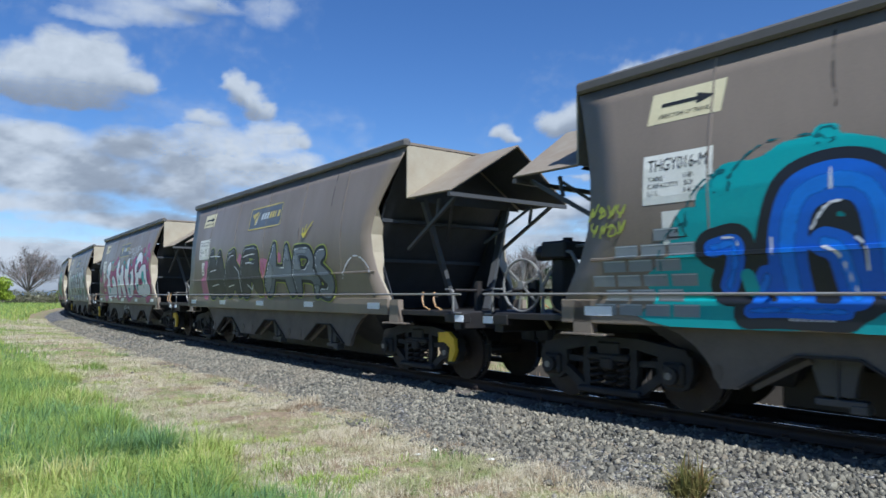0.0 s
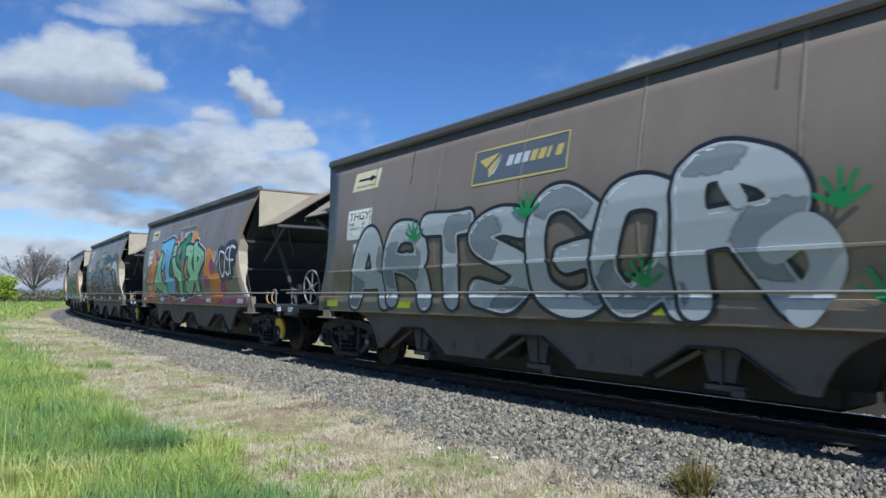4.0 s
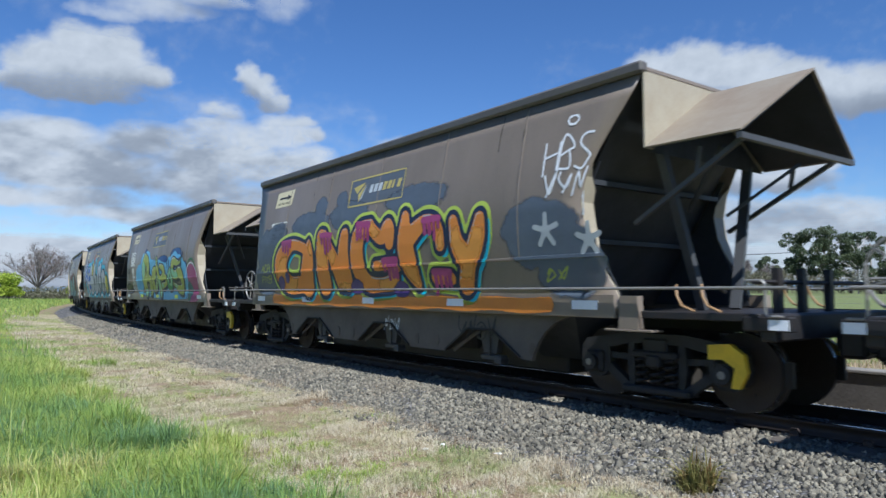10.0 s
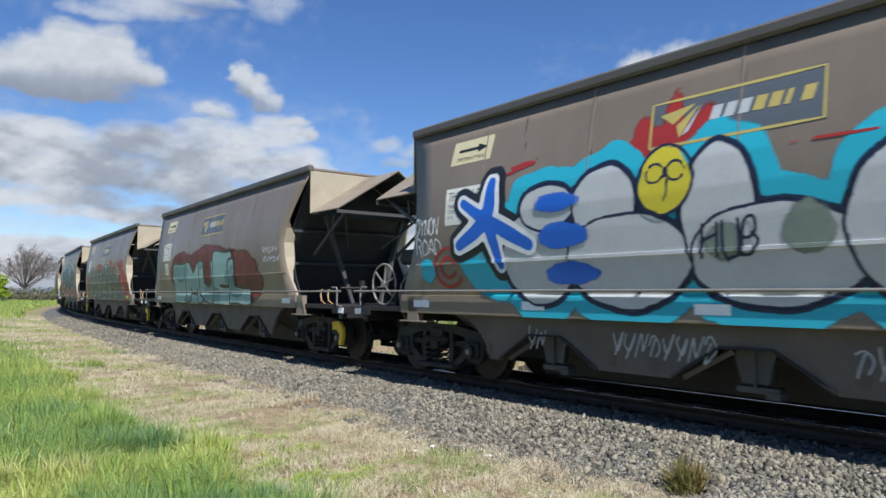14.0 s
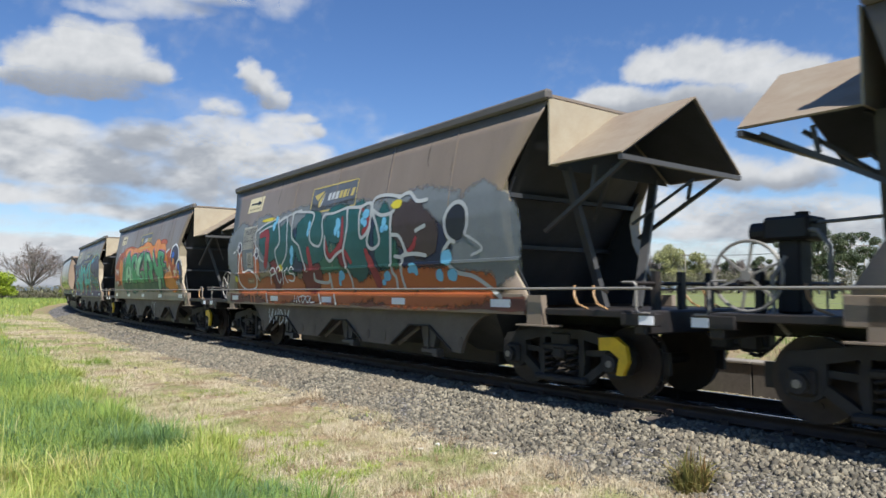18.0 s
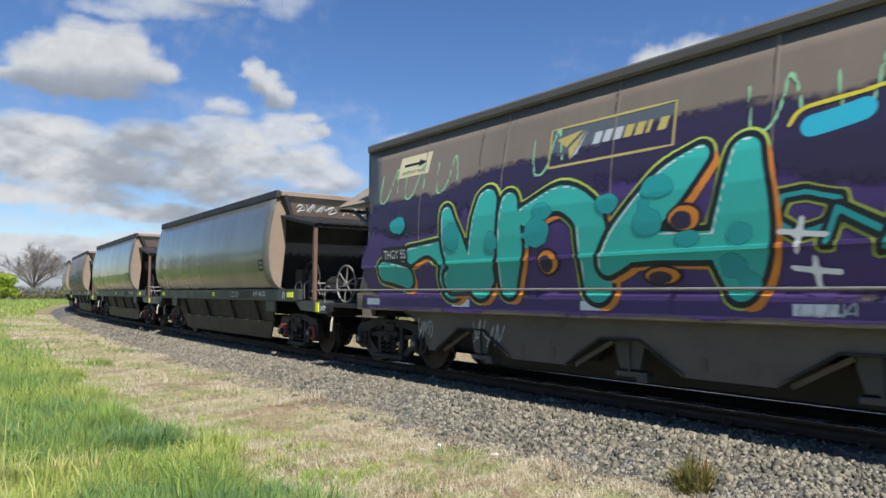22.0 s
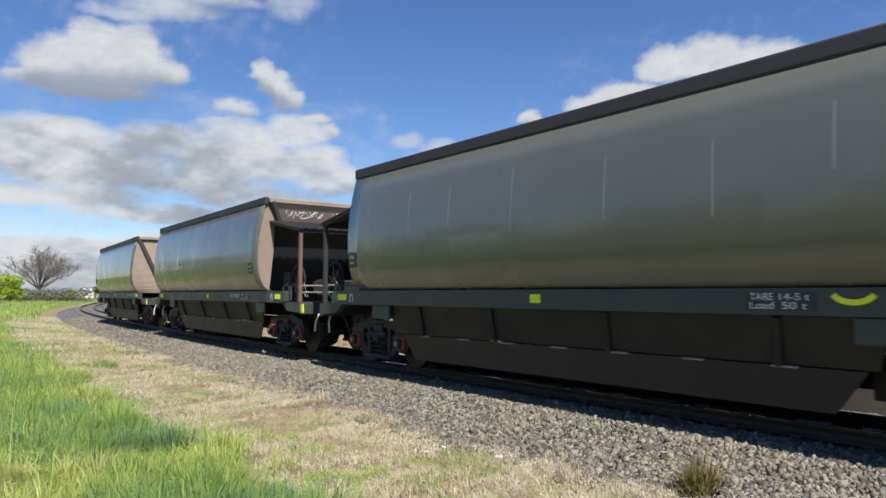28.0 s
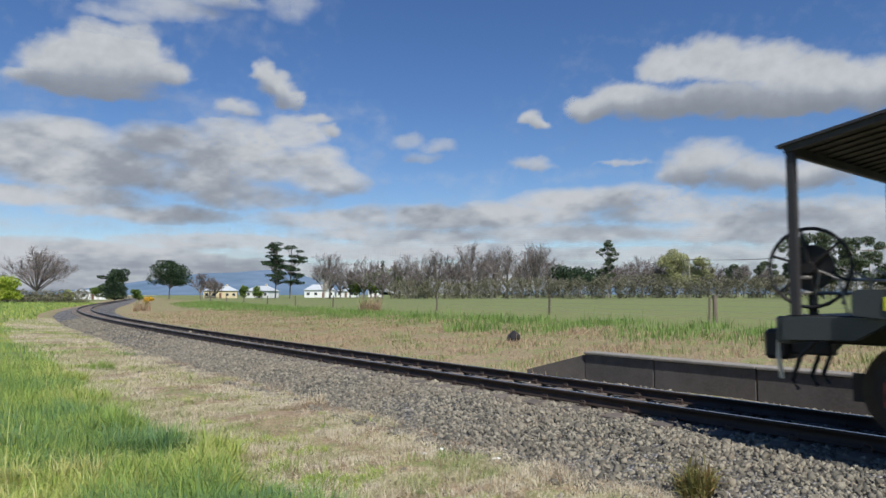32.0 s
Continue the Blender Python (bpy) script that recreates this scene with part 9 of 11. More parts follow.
    for i, (g, m) in enumerate(groups):
        freehand(w, "letter_outline", g, BLACKP, 0.0075 + 0.0022 * i, grow=0.085, curve=False, hard=True)
        freehand(w, "sprayed_letter", g, m, 0.0086 + 0.0022 * i, "sprayed letter shape", curve=False, hard=True)
        freehand(w, "paint_line", [([(x + 0.03, z - 0.02) for x, z in p[:3]], 0.014) for p, h in g if len(p) > 2], RED, 0.0094 + 0.0022 * i, curve=False)
    freehand(w, "paint_line", [(arc(-0.96, 2.6, 0.08, 0.07, 30, 330, 8), 0.014)], RED, 0.0215)
    patches(w, PINK, [(-1.95, 2.45, 0.09, 0.08), (-0.45, 2.55, 0.11, 0.10), (0.02, 2.2, 0.10, 0.12), (-0.9, 1.62, 0.10, 0.10), (-0.95, 1.35, 0.13, 0.09), (-0.1, 2.0, 0.05, 0.05), (-1.0, 1.78, 0.05, 0.05), (-2.45, 1.75, 0.06, 0.06)], 0.0235, soft=0.02)
    piece(w, "OSF", 3.25, 4.45, 1.72, 2.42, [WHITE], BLACKP, DKPURPLE, 0.07, 0.045, 0.09, seed=9)
    tag(w, "215", 2.75, 3.2, 2.05, 2.4, WHITE, 12, 0.02)
    tag(w, "421", -4.95, -4.5, 1.80, 2.02, WHITE, 13, 0.018)
    tag(w, "542", -4.4, -3.9, 1.40, 1.56, WHITE, 14, 0.018)
    coat_rows(w, MAGENTA, "sill sprayed purple")
    patches(w, RUSTY, [(-4.6, 1.12, 0.5, 0.12), (-3.4, 1.13, 0.3, 0.09), (-1.2, 1.12, 0.3, 0.09), (2.6, 1.12, 0.5, 0.1)], 0.0055)
    # pale outlines over dark red and blue
    w = T[5]
    patches(w, material("dull_red_spray", (0.12, 0.022, 0.016), 0.5), [(-4.2, 1.45, 0.9, 0.35), (-2.2, 1.4, 1.2, 0.32), (0.0, 1.4, 1.3, 0.25), (2.3, 1.35, 1.3, 0.22), (4.0, 1.35, 0.8, 0.25), (-3.9, 1.75, 0.6, 0.4)], 0.004, "dull red sprayed background", soft=0.15)
    patches(w, material("slate_blue_spray", (0.035, 0.05, 0.075), 0.5), [(-3.0, 2.0, 0.9, 0.4), (-1.0, 2.1, 0.9, 0.45), (1.2, 2.1, 1.0, 0.5), (3.2, 2.1, 1.0, 0.45), (-1.5, 2.55, 0.5, 0.25), (1.5, 2.7, 0.8, 0.25), (3.4, 2.6, 0.7, 0.3)], 0.0052, soft=0.2)
    piece(w, "ENMERBO", -4.75, 4.3, 1.30, 2.40, [material("umber_spray", (0.06, 0.045, 0.045), 0.5), material("dim_green_spray", (0.03, 0.055, 0.05), 0.5), material("dim_red_spray", (0.09, 0.03, 0.03), 0.5)], material("faint_grey_spray", (0.16, 0.17, 0.18), 0.5), None, 0.15, 0.02, seed=13, lean=0.12, overlap=0.2, hard=True, curve=False, second=material("plum_spray", (0.08, 0.03, 0.05), 0.5), rise=0.15, out=0.007)
    r = random.Random(77)
    for mat, n, out in ((SKYB, 26, 0.0265), (YELLOWP, 16, 0.0272), (WHITE, 12, 0.0279)):
        L = []
        for i in range(n):
            x, z = r.uniform(-4.6, 4.3), r.uniform(1.4, 2.35) if mat is not YELLOWP else r.choice((r.uniform(1.4, 1.9), r.uniform(2.45, 2.7)))
            L.append(([(x, z), (x + r.uniform(-0.05, 0.05), z - r.uniform(0.05, 0.16))], r.uniform(0.02, 0.05)))
        freehand(w, "paint_dab", L, mat, out, curve=False, soft=0.02)
    r = random.Random(78)
    for n, (mat, out) in enumerate(((material("blood_red_spray", (0.15, 0.02, 0.016), 0.5), 0.0262), (material("steel_blue_spray", (0.09, 0.16, 0.24), 0.5), 0.0266), (BLACKP, 0.0258), (WHITE, 0.0274), (material("pale_blue_fill_spray", (0.20, 0.30, 0.40), 0.5), 0.0270))):
        L = []
        for _ in range(46):
            cx, cz, q, a0 = r.uniform(-4.75, 2.6), r.uniform(1.40, 2.42), r.uniform(0.06, 0.20), r.uniform(0, 360)
            L.append((arc(cx, cz, q, q * r.uniform(0.8, 1.6), a0, a0 + r.uniform(90, 270), 7), r.uniform(0.010, 0.026) if n != 3 else 0.013))
        freehand(w, "paint_line", L, mat, out, step=0.028)
    freehand(w, "paint_line", [([(-5.05, 2.3), (-4.6, 2.38), (-4.5, 1.84), (-4.97, 1.75)], 0.015), ([(-3.85, 1.41), (-3.61, 2.72), (-2.64, 2.63)], 0.015), ([(-2.2, 1.4), (-2.1, 2.39), (-1.73, 2.63), (-1.12, 2.44), (-1.04, 2.14), (-1.28, 1.73)], 0.015), ([(-0.93, 1.8), (-1.02, 2.73), (-0.32, 2.45), (-0.38, 2.1), (-0.33, 1.46)], 0.015), ([(-0.16, 2.63), (-0.07, 2.08), (0.03, 1.46), (-0.11, 1.38)], 0.015), ([(-0.02, 2.46), (0.53, 2.63), (0.6, 2.18), (0.63, 1.45), (0.72, 1.38)], 0.015), ([(0.7, 2.46), (0.9, 2.62), (1.26, 2.2), (1.19, 1.92), (1.28, 1.78), (1.37, 1.74)], 0.015)], PALEGREY, 0.0292, curve=False, step=0.025)
    freehand(w, "paint_line", [([(1.31, 1.64), (1.48, 2.45), (1.96, 2.56), (2.46, 2.59), (2.65, 2.5), (2.64, 2.02), (2.75, 1.65), (2.85, 1.36)], 0.024), ([(1.35, 1.34), (1.4, 1.64)], 0.024), ([(1.92, 2.27), (2.16, 2.24), (2.18, 1.86), (1.9, 1.88), (1.92, 2.27)], 0.024), ([(2.72, 2.55), (2.77, 1.89), (2.92, 1.39)], 0.024), ([(2.98, 1.99), (3.06, 1.7), (2.82, 1.39)], 0.024), ([(-3.73, 2.12), (-3.43, 2.3), (-2.96, 2.17), (-2.81, 1.78)], 0.024), ([(-2.8, 2.55), (-2.45, 2.56), (-2.51, 2.29), (-2.96, 2.37), (-2.8, 2.55)], 0.024)], WHITE, 0.0298, curve=False, step=0.025)
    patches(w, SKYB, [(x, z, min(a, 0.06), b) for x, z, a, b in [(-0.79, 2.36, 0.11, 0.17), (-0.9, 2.3, 0.08, 0.17), (1.16, 2.2, 0.08, 0.09), (2.38, 1.94, 0.06, 0.11), (2.49, 1.95, 0.06, 0.1), (2.56, 1.87, 0.06, 0.08), (2.4, 1.76, 0.05, 0.09), (2.06, 1.52, 0.08, 0.09), (2.22, 1.49, 0.09, 0.06), (1.19, 1.51, 0.07, 0.06), (0.39, 1.6, 0.09, 0.1), (-1.93, 2.2, 0.16, 0.09), (-4.15, 2.14, 0.22, 0.1), (-2.96, 2.17, 0.18, 0.14), (1.79, 2.08, 0.07, 0.1), (3.16, 1.47, 0.05, 0.1), (-2.1, 2.03, 0.13, 0.14), (4.05, 1.8, 0.03, 0.07)]], 0.0284, soft=0.03)
    freehand(w, "paint_line", [([(x, 2.3), (x + 0.2, 2.62), (x + 0.3, 2.35), (x + 0.5, 2.66)], 0.02) for x in (-3.9, -2.2, -0.6, 0.9, 2.3)], YELLOWP, 0.0305)
    patches(w, material("brown_face_spray", (0.075, 0.05, 0.04), 0.5), [(3.82, 1.92, 0.66, 0.47), (4.2, 1.55, 0.3, 0.3)], 0.0310, soft=0.06)
    hand_piece(w, [[[(3.03, 2.33, 0.036), (3.31, 2.47, 0.097), (3.73, 2.49, 0.14), (4.1, 2.36, 0.125), (4.38, 2.07, 0.122), (4.48, 1.77, 0.084), (4.51, 1.63, 0.046)]]], [material("pale_mint_spray", (0.50, 0.58, 0.55), 0.5)], WHITE, 0.02, out=0.0318)
    patches(w, PALEGREY, [(3.47, 2.17, 0.13, 0.09), (3.72, 2.2, 0.09, 0.07), (3.6, 1.94, 0.15, 0.13)], 0.0345, soft=0.03)
    coat_rows(w, material("red_brown_spray", (0.16, 0.045, 0.03), 0.5), "sill sprayed red-brown")
    tag(w, "154", -4.0, -3.6, 1.38, 1.52, WHITE, 15, 0.018, 0.028)
    tag(w, "IKOOL", -1.9, -1.4, 1.36, 1.48, WHITE, 16, 0.016, 0.028)
    # black letters on orange
    w = T[6]
    patches(w, ORANGE, [(-3.4, 2.04, 1.18, 0.6), (-4.71, 1.79, 0.92, 0.65), (-1.97, 2.15, 0.97, 0.45), (-0.54, 1.9, 1.58, 0.64), (0.64, 1.99, 1.07, 0.66), (1.71, 2.18, 1.06, 0.74), (2.64, 1.8, 0.72, 0.66), (3.42, 1.75, 0.66, 0.43), (4.12, 1.56, 0.45, 0.25), (4.58, 1.45, 0.4, 0.19), (2.7, 2.33, 0.36, 0.12), (3.36, 2.17, 0.14, 0.07), (2.27, 2.82, 0.09, 0.07), (2.27, 2.74, 0.12, 0.06), (1.81, 2.58, 0.19, 0.06), (2.56, 2.84, 0.14, 0.14), (0.23, 2.7, 0.12, 0.08), (-1.8, 2.77, 0.16, 0.12), (-2.97, 2.65, 0.27, 0.07), (-3.45, 2.67, 0.17, 0.06)], 0.004, "orange sprayed background cloud", soft=0.03, rough=0.03)
    freehand(w, "bubble_line", [(arc(cx, cz, rx, rz, 20, 200), 0.009) for cx, cz, rx, rz in ((-1.55, 2.8, 0.15, 0.13), (-3.3, 2.66, 0.15, 0.12), (-4.4, 2.15, 0.10, 0.1), (-2.7, 2.7, 0.2, 0.09), (2.0, 3.0, 0.12, 0.08), (-3.6, 2.2, 0.3, 0.3))], RUSTY, 0.0055)
    patches(w, RED, [(-4.35, 1.93, 0.44, 0.28), (3.33, 2.23, 0.16, 0.05), (3.98, 2.07, 0.1, 0.1), (4.29, 2.15, 0.09, 0.12), (4.15, 2.01, 0.04, 0.04), (4.57, 1.74, 0.27, 0.1), (4.34, 1.87, 0.04, 0.04)], 0.0058, "red sprayed patch", soft=0.12)
    patches(w, ORANGE, [(-4.0, 1.09, 0.9, 0.09), (-1.6, 1.09, 1.4, 0.09), (1.2, 1.09, 1.4, 0.09), (3.6, 1.09, 1.2, 0.09)], 0.0052)
    hand_piece(w, [[[(-3.86, 1.25, 0.232), (-3.81, 1.66, 0.348), (-3.64, 2.16, 0.377), (-3.25, 2.43, 0.259), (-2.74, 2.37, 0.193), (-2.58, 2.14, 0.239), (-2.81, 1.92, 0.159), (-3.03, 1.88, 0.086)], [(-2.84, 1.92, 0.159), (-2.66, 1.58, 0.276), (-2.41, 1.27, 0.217)]],
        [[(-2.14, 1.69, 0.113), (-1.74, 1.83, 0.152), (-1.63, 2.04, 0.181), (-1.94, 2.19, 0.157), (-2.24, 1.99, 0.268), (-2.33, 1.62, 0.29), (-2.07, 1.3, 0.226), (-1.52, 1.25, 0.109)]],
        [[(-1.01, 2.7, 0.065), (-1.05, 2.47, 0.196), (-1.18, 2.1, 0.297), (-1.19, 1.68, 0.29), (-1.36, 1.3, 0.247)], [(-0.94, 2.51, 0.147), (-0.63, 2.19, 0.232), (-0.54, 1.9, 0.226), (0.09, 2.01, 0.13), (0.29, 1.98, 0.062)], [(-0.55, 1.82, 0.221), (0.04, 1.64, 0.24), (0.46, 1.42, 0.206), (0.7, 1.31, 0.117)]],
        [[(0.71, 2.24, 0.239), (0.45, 2.0, 0.232), (0.37, 1.7, 0.254), (0.49, 1.48, 0.189), (0.88, 1.41, 0.127), (1.07, 1.64, 0.211), (1.05, 1.96, 0.207), (0.74, 2.22, 0.19)]],
        [[(2.42, 2.57, 0.111), (2.3, 2.44, 0.146), (1.88, 2.4, 0.159), (1.49, 2.27, 0.22), (1.36, 2.06, 0.22), (1.54, 1.92, 0.135), (2.12, 2.01, 0.166), (2.65, 1.98, 0.195), (2.81, 1.73, 0.22), (2.6, 1.45, 0.179), (1.98, 1.45, 0.199), (1.5, 1.59, 0.13), (1.26, 1.63, 0.054)], [(1.25, 1.57, 0.114), (1.4, 1.36, 0.125)], [(2.95, 1.6, 0.163), (2.99, 1.52, 0.159)]]], [BLACKP], MINT, 0.07, material("deep_teal_spray", (0.008, 0.07, 0.08), 0.5), 0.035, out=0.008)
    freehand(w, "painted_sill", [([(-3.6, 1.09), (3.6, 1.09)], 0.075)], MINT, 0.0062, "sill sprayed mint")
    freehand(w, "paint_dab", [([(x, 1.04), (x + 0.35, 1.04)], 0.05) for x in (-2.9, -1.9, -0.6, 0.7, 1.8, 2.9)], BLACKP, 0.0074)
    tag(w, "21542", -4.75, -4.2, 1.06, 1.17, BLACKP, 41, 0.018, 0.008)
    # fat orange letters
    w = T[7]
    patches(w, material("blue_grey_spray", (0.10, 0.12, 0.15), 0.5), [(-3.9, 2.5, 0.4, 0.2), (-2.4, 2.55, 0.7, 0.25), (-0.9, 2.65, 0.6, 0.22), (1.2, 2.7, 0.7, 0.22), (3.9, 2.0, 0.6, 0.4), (4.4, 1.6, 0.5, 0.4), (-4.5, 2.1, 0.45, 0.45), (-4.6, 1.5, 0.5, 0.3), (-2.0, 2.9, 0.2, 0.15), (-1.2, 2.95, 0.15, 0.12)], 0.0035, "grey sprayed clouds", soft=0.12)
    star(w, 4.05, 2.0, 0.2, PALEGREY, 0.006)
    star(w, 4.72, 1.88, 0.18, PALEGREY, 0.0062)
    hand_piece(w, [[[(-2.38, 2.24, 0.065), (-2.46, 1.93, 0.225), (-2.56, 1.43, 0.268)], [(-2.62, 2.13, 0.113), (-3.15, 2.21, 0.119), (-3.61, 2.03, 0.239), (-3.75, 1.68, 0.297), (-3.32, 1.4, 0.193), (-2.66, 1.41, 0.171)]],
        [[(-1.85, 2.27, 0.167), (-1.87, 1.89, 0.23), (-1.81, 1.42, 0.247)], [(-1.75, 2.28, 0.146), (-1.42, 1.9, 0.166), (-1.14, 1.48, 0.198)], [(-0.95, 2.26, 0.146), (-1.03, 1.85, 0.195), (-0.94, 1.44, 0.178)]],
        [[(-0.08, 2.38, 0.13), (-0.39, 2.28, 0.185), (-0.52, 2.01, 0.213), (-0.51, 1.69, 0.223), (-0.27, 1.43, 0.164), (0.17, 1.38, 0.122), (0.55, 1.42, 0.137), (0.64, 1.64, 0.128), (0.86, 1.73, 0.087)], [(0.64, 1.7, 0.09), (0.07, 1.7, 0.085)], [(-0.08, 2.38, 0.114), (0.28, 2.16, 0.121), (0.49, 2.28, 0.17), (0.54, 2.05, 0.116)]],
        [[(1.0, 2.44, 0.106), (0.99, 2.01, 0.211), (1.09, 1.68, 0.204), (1.26, 1.39, 0.081)], [(1.14, 2.14, 0.166), (1.51, 2.31, 0.118), (1.83, 2.23, 0.113), (1.9, 1.95, 0.102)], [(1.73, 1.46, 0.096), (2.12, 1.46, 0.096)]],
        [[(2.24, 2.27, 0.102), (2.31, 1.94, 0.151), (2.56, 1.74, 0.178), (2.75, 2.02, 0.157), (2.83, 2.25, 0.103)], [(2.56, 1.69, 0.155), (2.45, 1.38, 0.16)]]], [ORANGE], NAVYP, 0.075, LIME, 0.06, PALEGREY, material("amber_spray", (0.78, 0.33, 0.05), 0.45), CYAN, 0.008, seed=15)
    freehand(w, "painted_sill", [([(-4.2, 1.10), (4.0, 1.10)], 0.10)], ORANGE, 0.0062, "sill sprayed orange", curve=False, soft=0.02)
    drips(w, [(-3.42, 2.27), (-1.65, 2.3), (-0.31, 2.41), (0.52, 1.75), (1.69, 2.32), (1.9, 1.53)], MAGENTA, 0.0225, 3)
    patches(w, PURPLE, [(-3.75, 1.45, 0.14, 0.14), (-3.45, 1.55, 0.09, 0.1), (-0.6, 1.35, 0.2, 0.12), (0.8, 1.3, 0.2, 0.12)], 0.0225, soft=0.04)
    tag(w, "HBS", 3.95, 4.75, 2.72, 3.12, WHITE, 42, 0.028, 0.006)
    tag(w, "421", 4.0, 4.7, 2.42, 2.70, WHITE, 43, 0.028, 0.006)
    freehand(w, "paint_line", [(arc(4.38, 3.33, 0.08, 0.06, 0, 360), 0.016), ([(4.6, 2.55), (4.66, 2.3), (4.66, 2.15)], 0.014)], WHITE, 0.006)
    tag(w, "ADR", -4.82, -4.32, 1.70, 1.84, OLIVE, 44, 0.022, 0.006)
    tag(w, "FKB", -4.82, -4.28, 1.46, 1.60, OLIVE, 45, 0.022, 0.006)
    tag(w, "54", 3.98, 4.35, 1.40, 1.55, OLIVE, 46, 0.022, 0.006)
    tag(w, "154", 0.0, 0.5, 0.62, 0.85, WHITE, 16, 0.016, 0.004, HOPPER)
    tag(w, "2154", 2.0, 2.9, 0.60, 0.9, BLACKP, 17, 0.022, 0.004, HOPPER)
    # yellow-green letters on sky blue
    w = T[8]
    patches(w, SKYB, [(-2.81, 1.67, 0.58, 0.6), (-2.43, 1.91, 0.55, 0.34), (-1.75, 2.36, 0.76, 0.32), (-0.72, 2.05, 0.94, 0.29), (0.23, 1.92, 0.88, 0.4), (1.03, 1.8, 0.75, 0.43), (1.61, 2.06, 0.4, 0.29), (2.12, 2.23, 0.47, 0.27), (2.56, 2.24, 0.53, 0.16), (3.13, 1.88, 0.41, 0.29), (3.34, 1.68, 0.26, 0.32), (0.96, 1.19, 2.94, 0.17), (3.34, 1.26, 0.34, 0.18)], 0.004, "sky-blue sprayed background", soft=0.03)
    patches(w, material("deep_blue_spray", (0.02, 0.07, 0.22), 0.5), [(-1.85, 2.62, 0.2, 0.12), (0.7, 2.3, 0.5, 0.12), (2.3, 2.45, 0.5, 0.14), (3.2, 2.05, 0.3, 0.1)], 0.0034, soft=0.1)
    patches(w, MAGENTA, [(3.95, 1.55, 0.60, 0.52), (4.0, 1.2, 0.55, 0.3)], 0.0036, "purple sprayed dome", soft=0.02)
    freehand(w, "paint_line", [(arc(3.95, 1.5, 0.62, 0.60, 0, 170), 0.02)], WHITE, 0.0055)
    freehand(w, "paint_line", [(arc(3.95, 1.55, 0.62, 0.66, 30, 130), 0.03)], GREEN, 0.0052, soft=0.04)
    freehand(w, "sprayed_shape", [([(3.62, 1.15), (3.70, 1.42), (3.9, 1.3)], 0.16)], material("grey_green_spray_deep", (0.07, 0.16, 0.13), 0.5), 0.0062, soft=0.03)
    hand_piece(w, [[[(-1.88, 2.38, 0.239), (-2.06, 2.06, 0.283), (-1.94, 1.57, 0.254), (-1.74, 1.23, 0.183)], [(-1.81, 2.44, 0.159), (-1.43, 2.27, 0.194), (-1.42, 2.02, 0.174), (-1.62, 1.86, 0.085)], [(-1.89, 1.69, 0.096), (-1.3, 1.74, 0.125), (-0.99, 1.58, 0.193), (-1.07, 1.36, 0.218), (-0.98, 1.26, 0.119)]],
        [[(-0.66, 1.81, 0.114), (-0.29, 1.95, 0.067), (-0.28, 2.04, 0.056), (-0.57, 1.93, 0.143), (-0.69, 1.68, 0.165), (-0.6, 1.41, 0.154), (-0.31, 1.33, 0.065)], [(-0.63, 1.72, 0.071), (-0.25, 1.75, 0.071)]],
        [[(-0.17, 2.41, 0.05), (-0.08, 2.14, 0.107), (0.09, 1.86, 0.138), (0.18, 1.52, 0.175), (0.32, 1.19, 0.147)], [(-0.33, 1.37, 0.104), (-0.15, 1.6, 0.089)], [(0.28, 2.12, 0.052), (0.74, 2.01, 0.119), (0.85, 1.88, 0.108), (0.55, 1.73, 0.081), (0.31, 1.71, 0.066)], [(0.49, 1.67, 0.076), (0.95, 1.75, 0.085), (1.18, 1.65, 0.09), (0.92, 1.5, 0.074), (0.53, 1.45, 0.115)]],
        [[(1.59, 1.9, 0.11), (1.4, 1.73, 0.119), (1.35, 1.5, 0.126), (1.52, 1.41, 0.106), (1.72, 1.49, 0.117), (1.79, 1.75, 0.124), (1.61, 1.9, 0.11)]],
        [[(2.87, 2.16, 0.04), (2.51, 2.16, 0.095), (2.13, 2.22, 0.125), (1.92, 2.06, 0.146), (1.96, 1.85, 0.139), (2.32, 1.79, 0.135), (2.75, 1.85, 0.164), (3.02, 1.65, 0.155), (3.0, 1.41, 0.117), (2.7, 1.32, 0.131), (2.2, 1.47, 0.065), (1.94, 1.51, 0.036)], [(2.79, 1.27, 0.103), (2.99, 1.23, 0.072)]]], [OLIVE, OLIVE, OLIVE, GREEN, OLIVE], NAVYP, 0.045, None, 0.05, WHITE, LTGREEN, NAVYP, seed=17)
    freehand(w, "paint_line", [([(1.3, 2.05), (1.28, 2.3)], 0.03), ([(1.5, 2.05), (1.5, 2.28)], 0.03), ([(2.7, 2.2), (3.0, 2.3), (3.15, 2.45)], 0.04), ([(-0.45, 2.3), (-0.4, 2.5)], 0.03)], NAVYP, 0.0215)
    for z, sd, tx in ((1.72, 18, "4215"), (1.52, 19, "5421"), (1.33, 21, "1542")):
        tag(w, tx, -4.0, -3.3, z, z + 0.13, WHITE, sd, 0.022, 0.006)
    tag(w, "54", 3.3, 3.6, 1.10, 1.25, NAVYP, 20, 0.02, 0.008)
    tag(w, "PEKOS", 0.2, 1.4, 0.6, 0.88, BLACKP, 20, 0.026, 0.004, HOPPER)
    tag(w, "REKOS", -4.95, -4.3, 1.95, 2.15, BLACKP, 61, 0.03, 0.006)
    patches(w, BLACKP, [(-4.7, 1.45, 0.4, 0.1), (-4.5, 1.3, 0.4, 0.08)], 0.0036, soft=0.1)
    # white bubble shapes
    w = T[9]
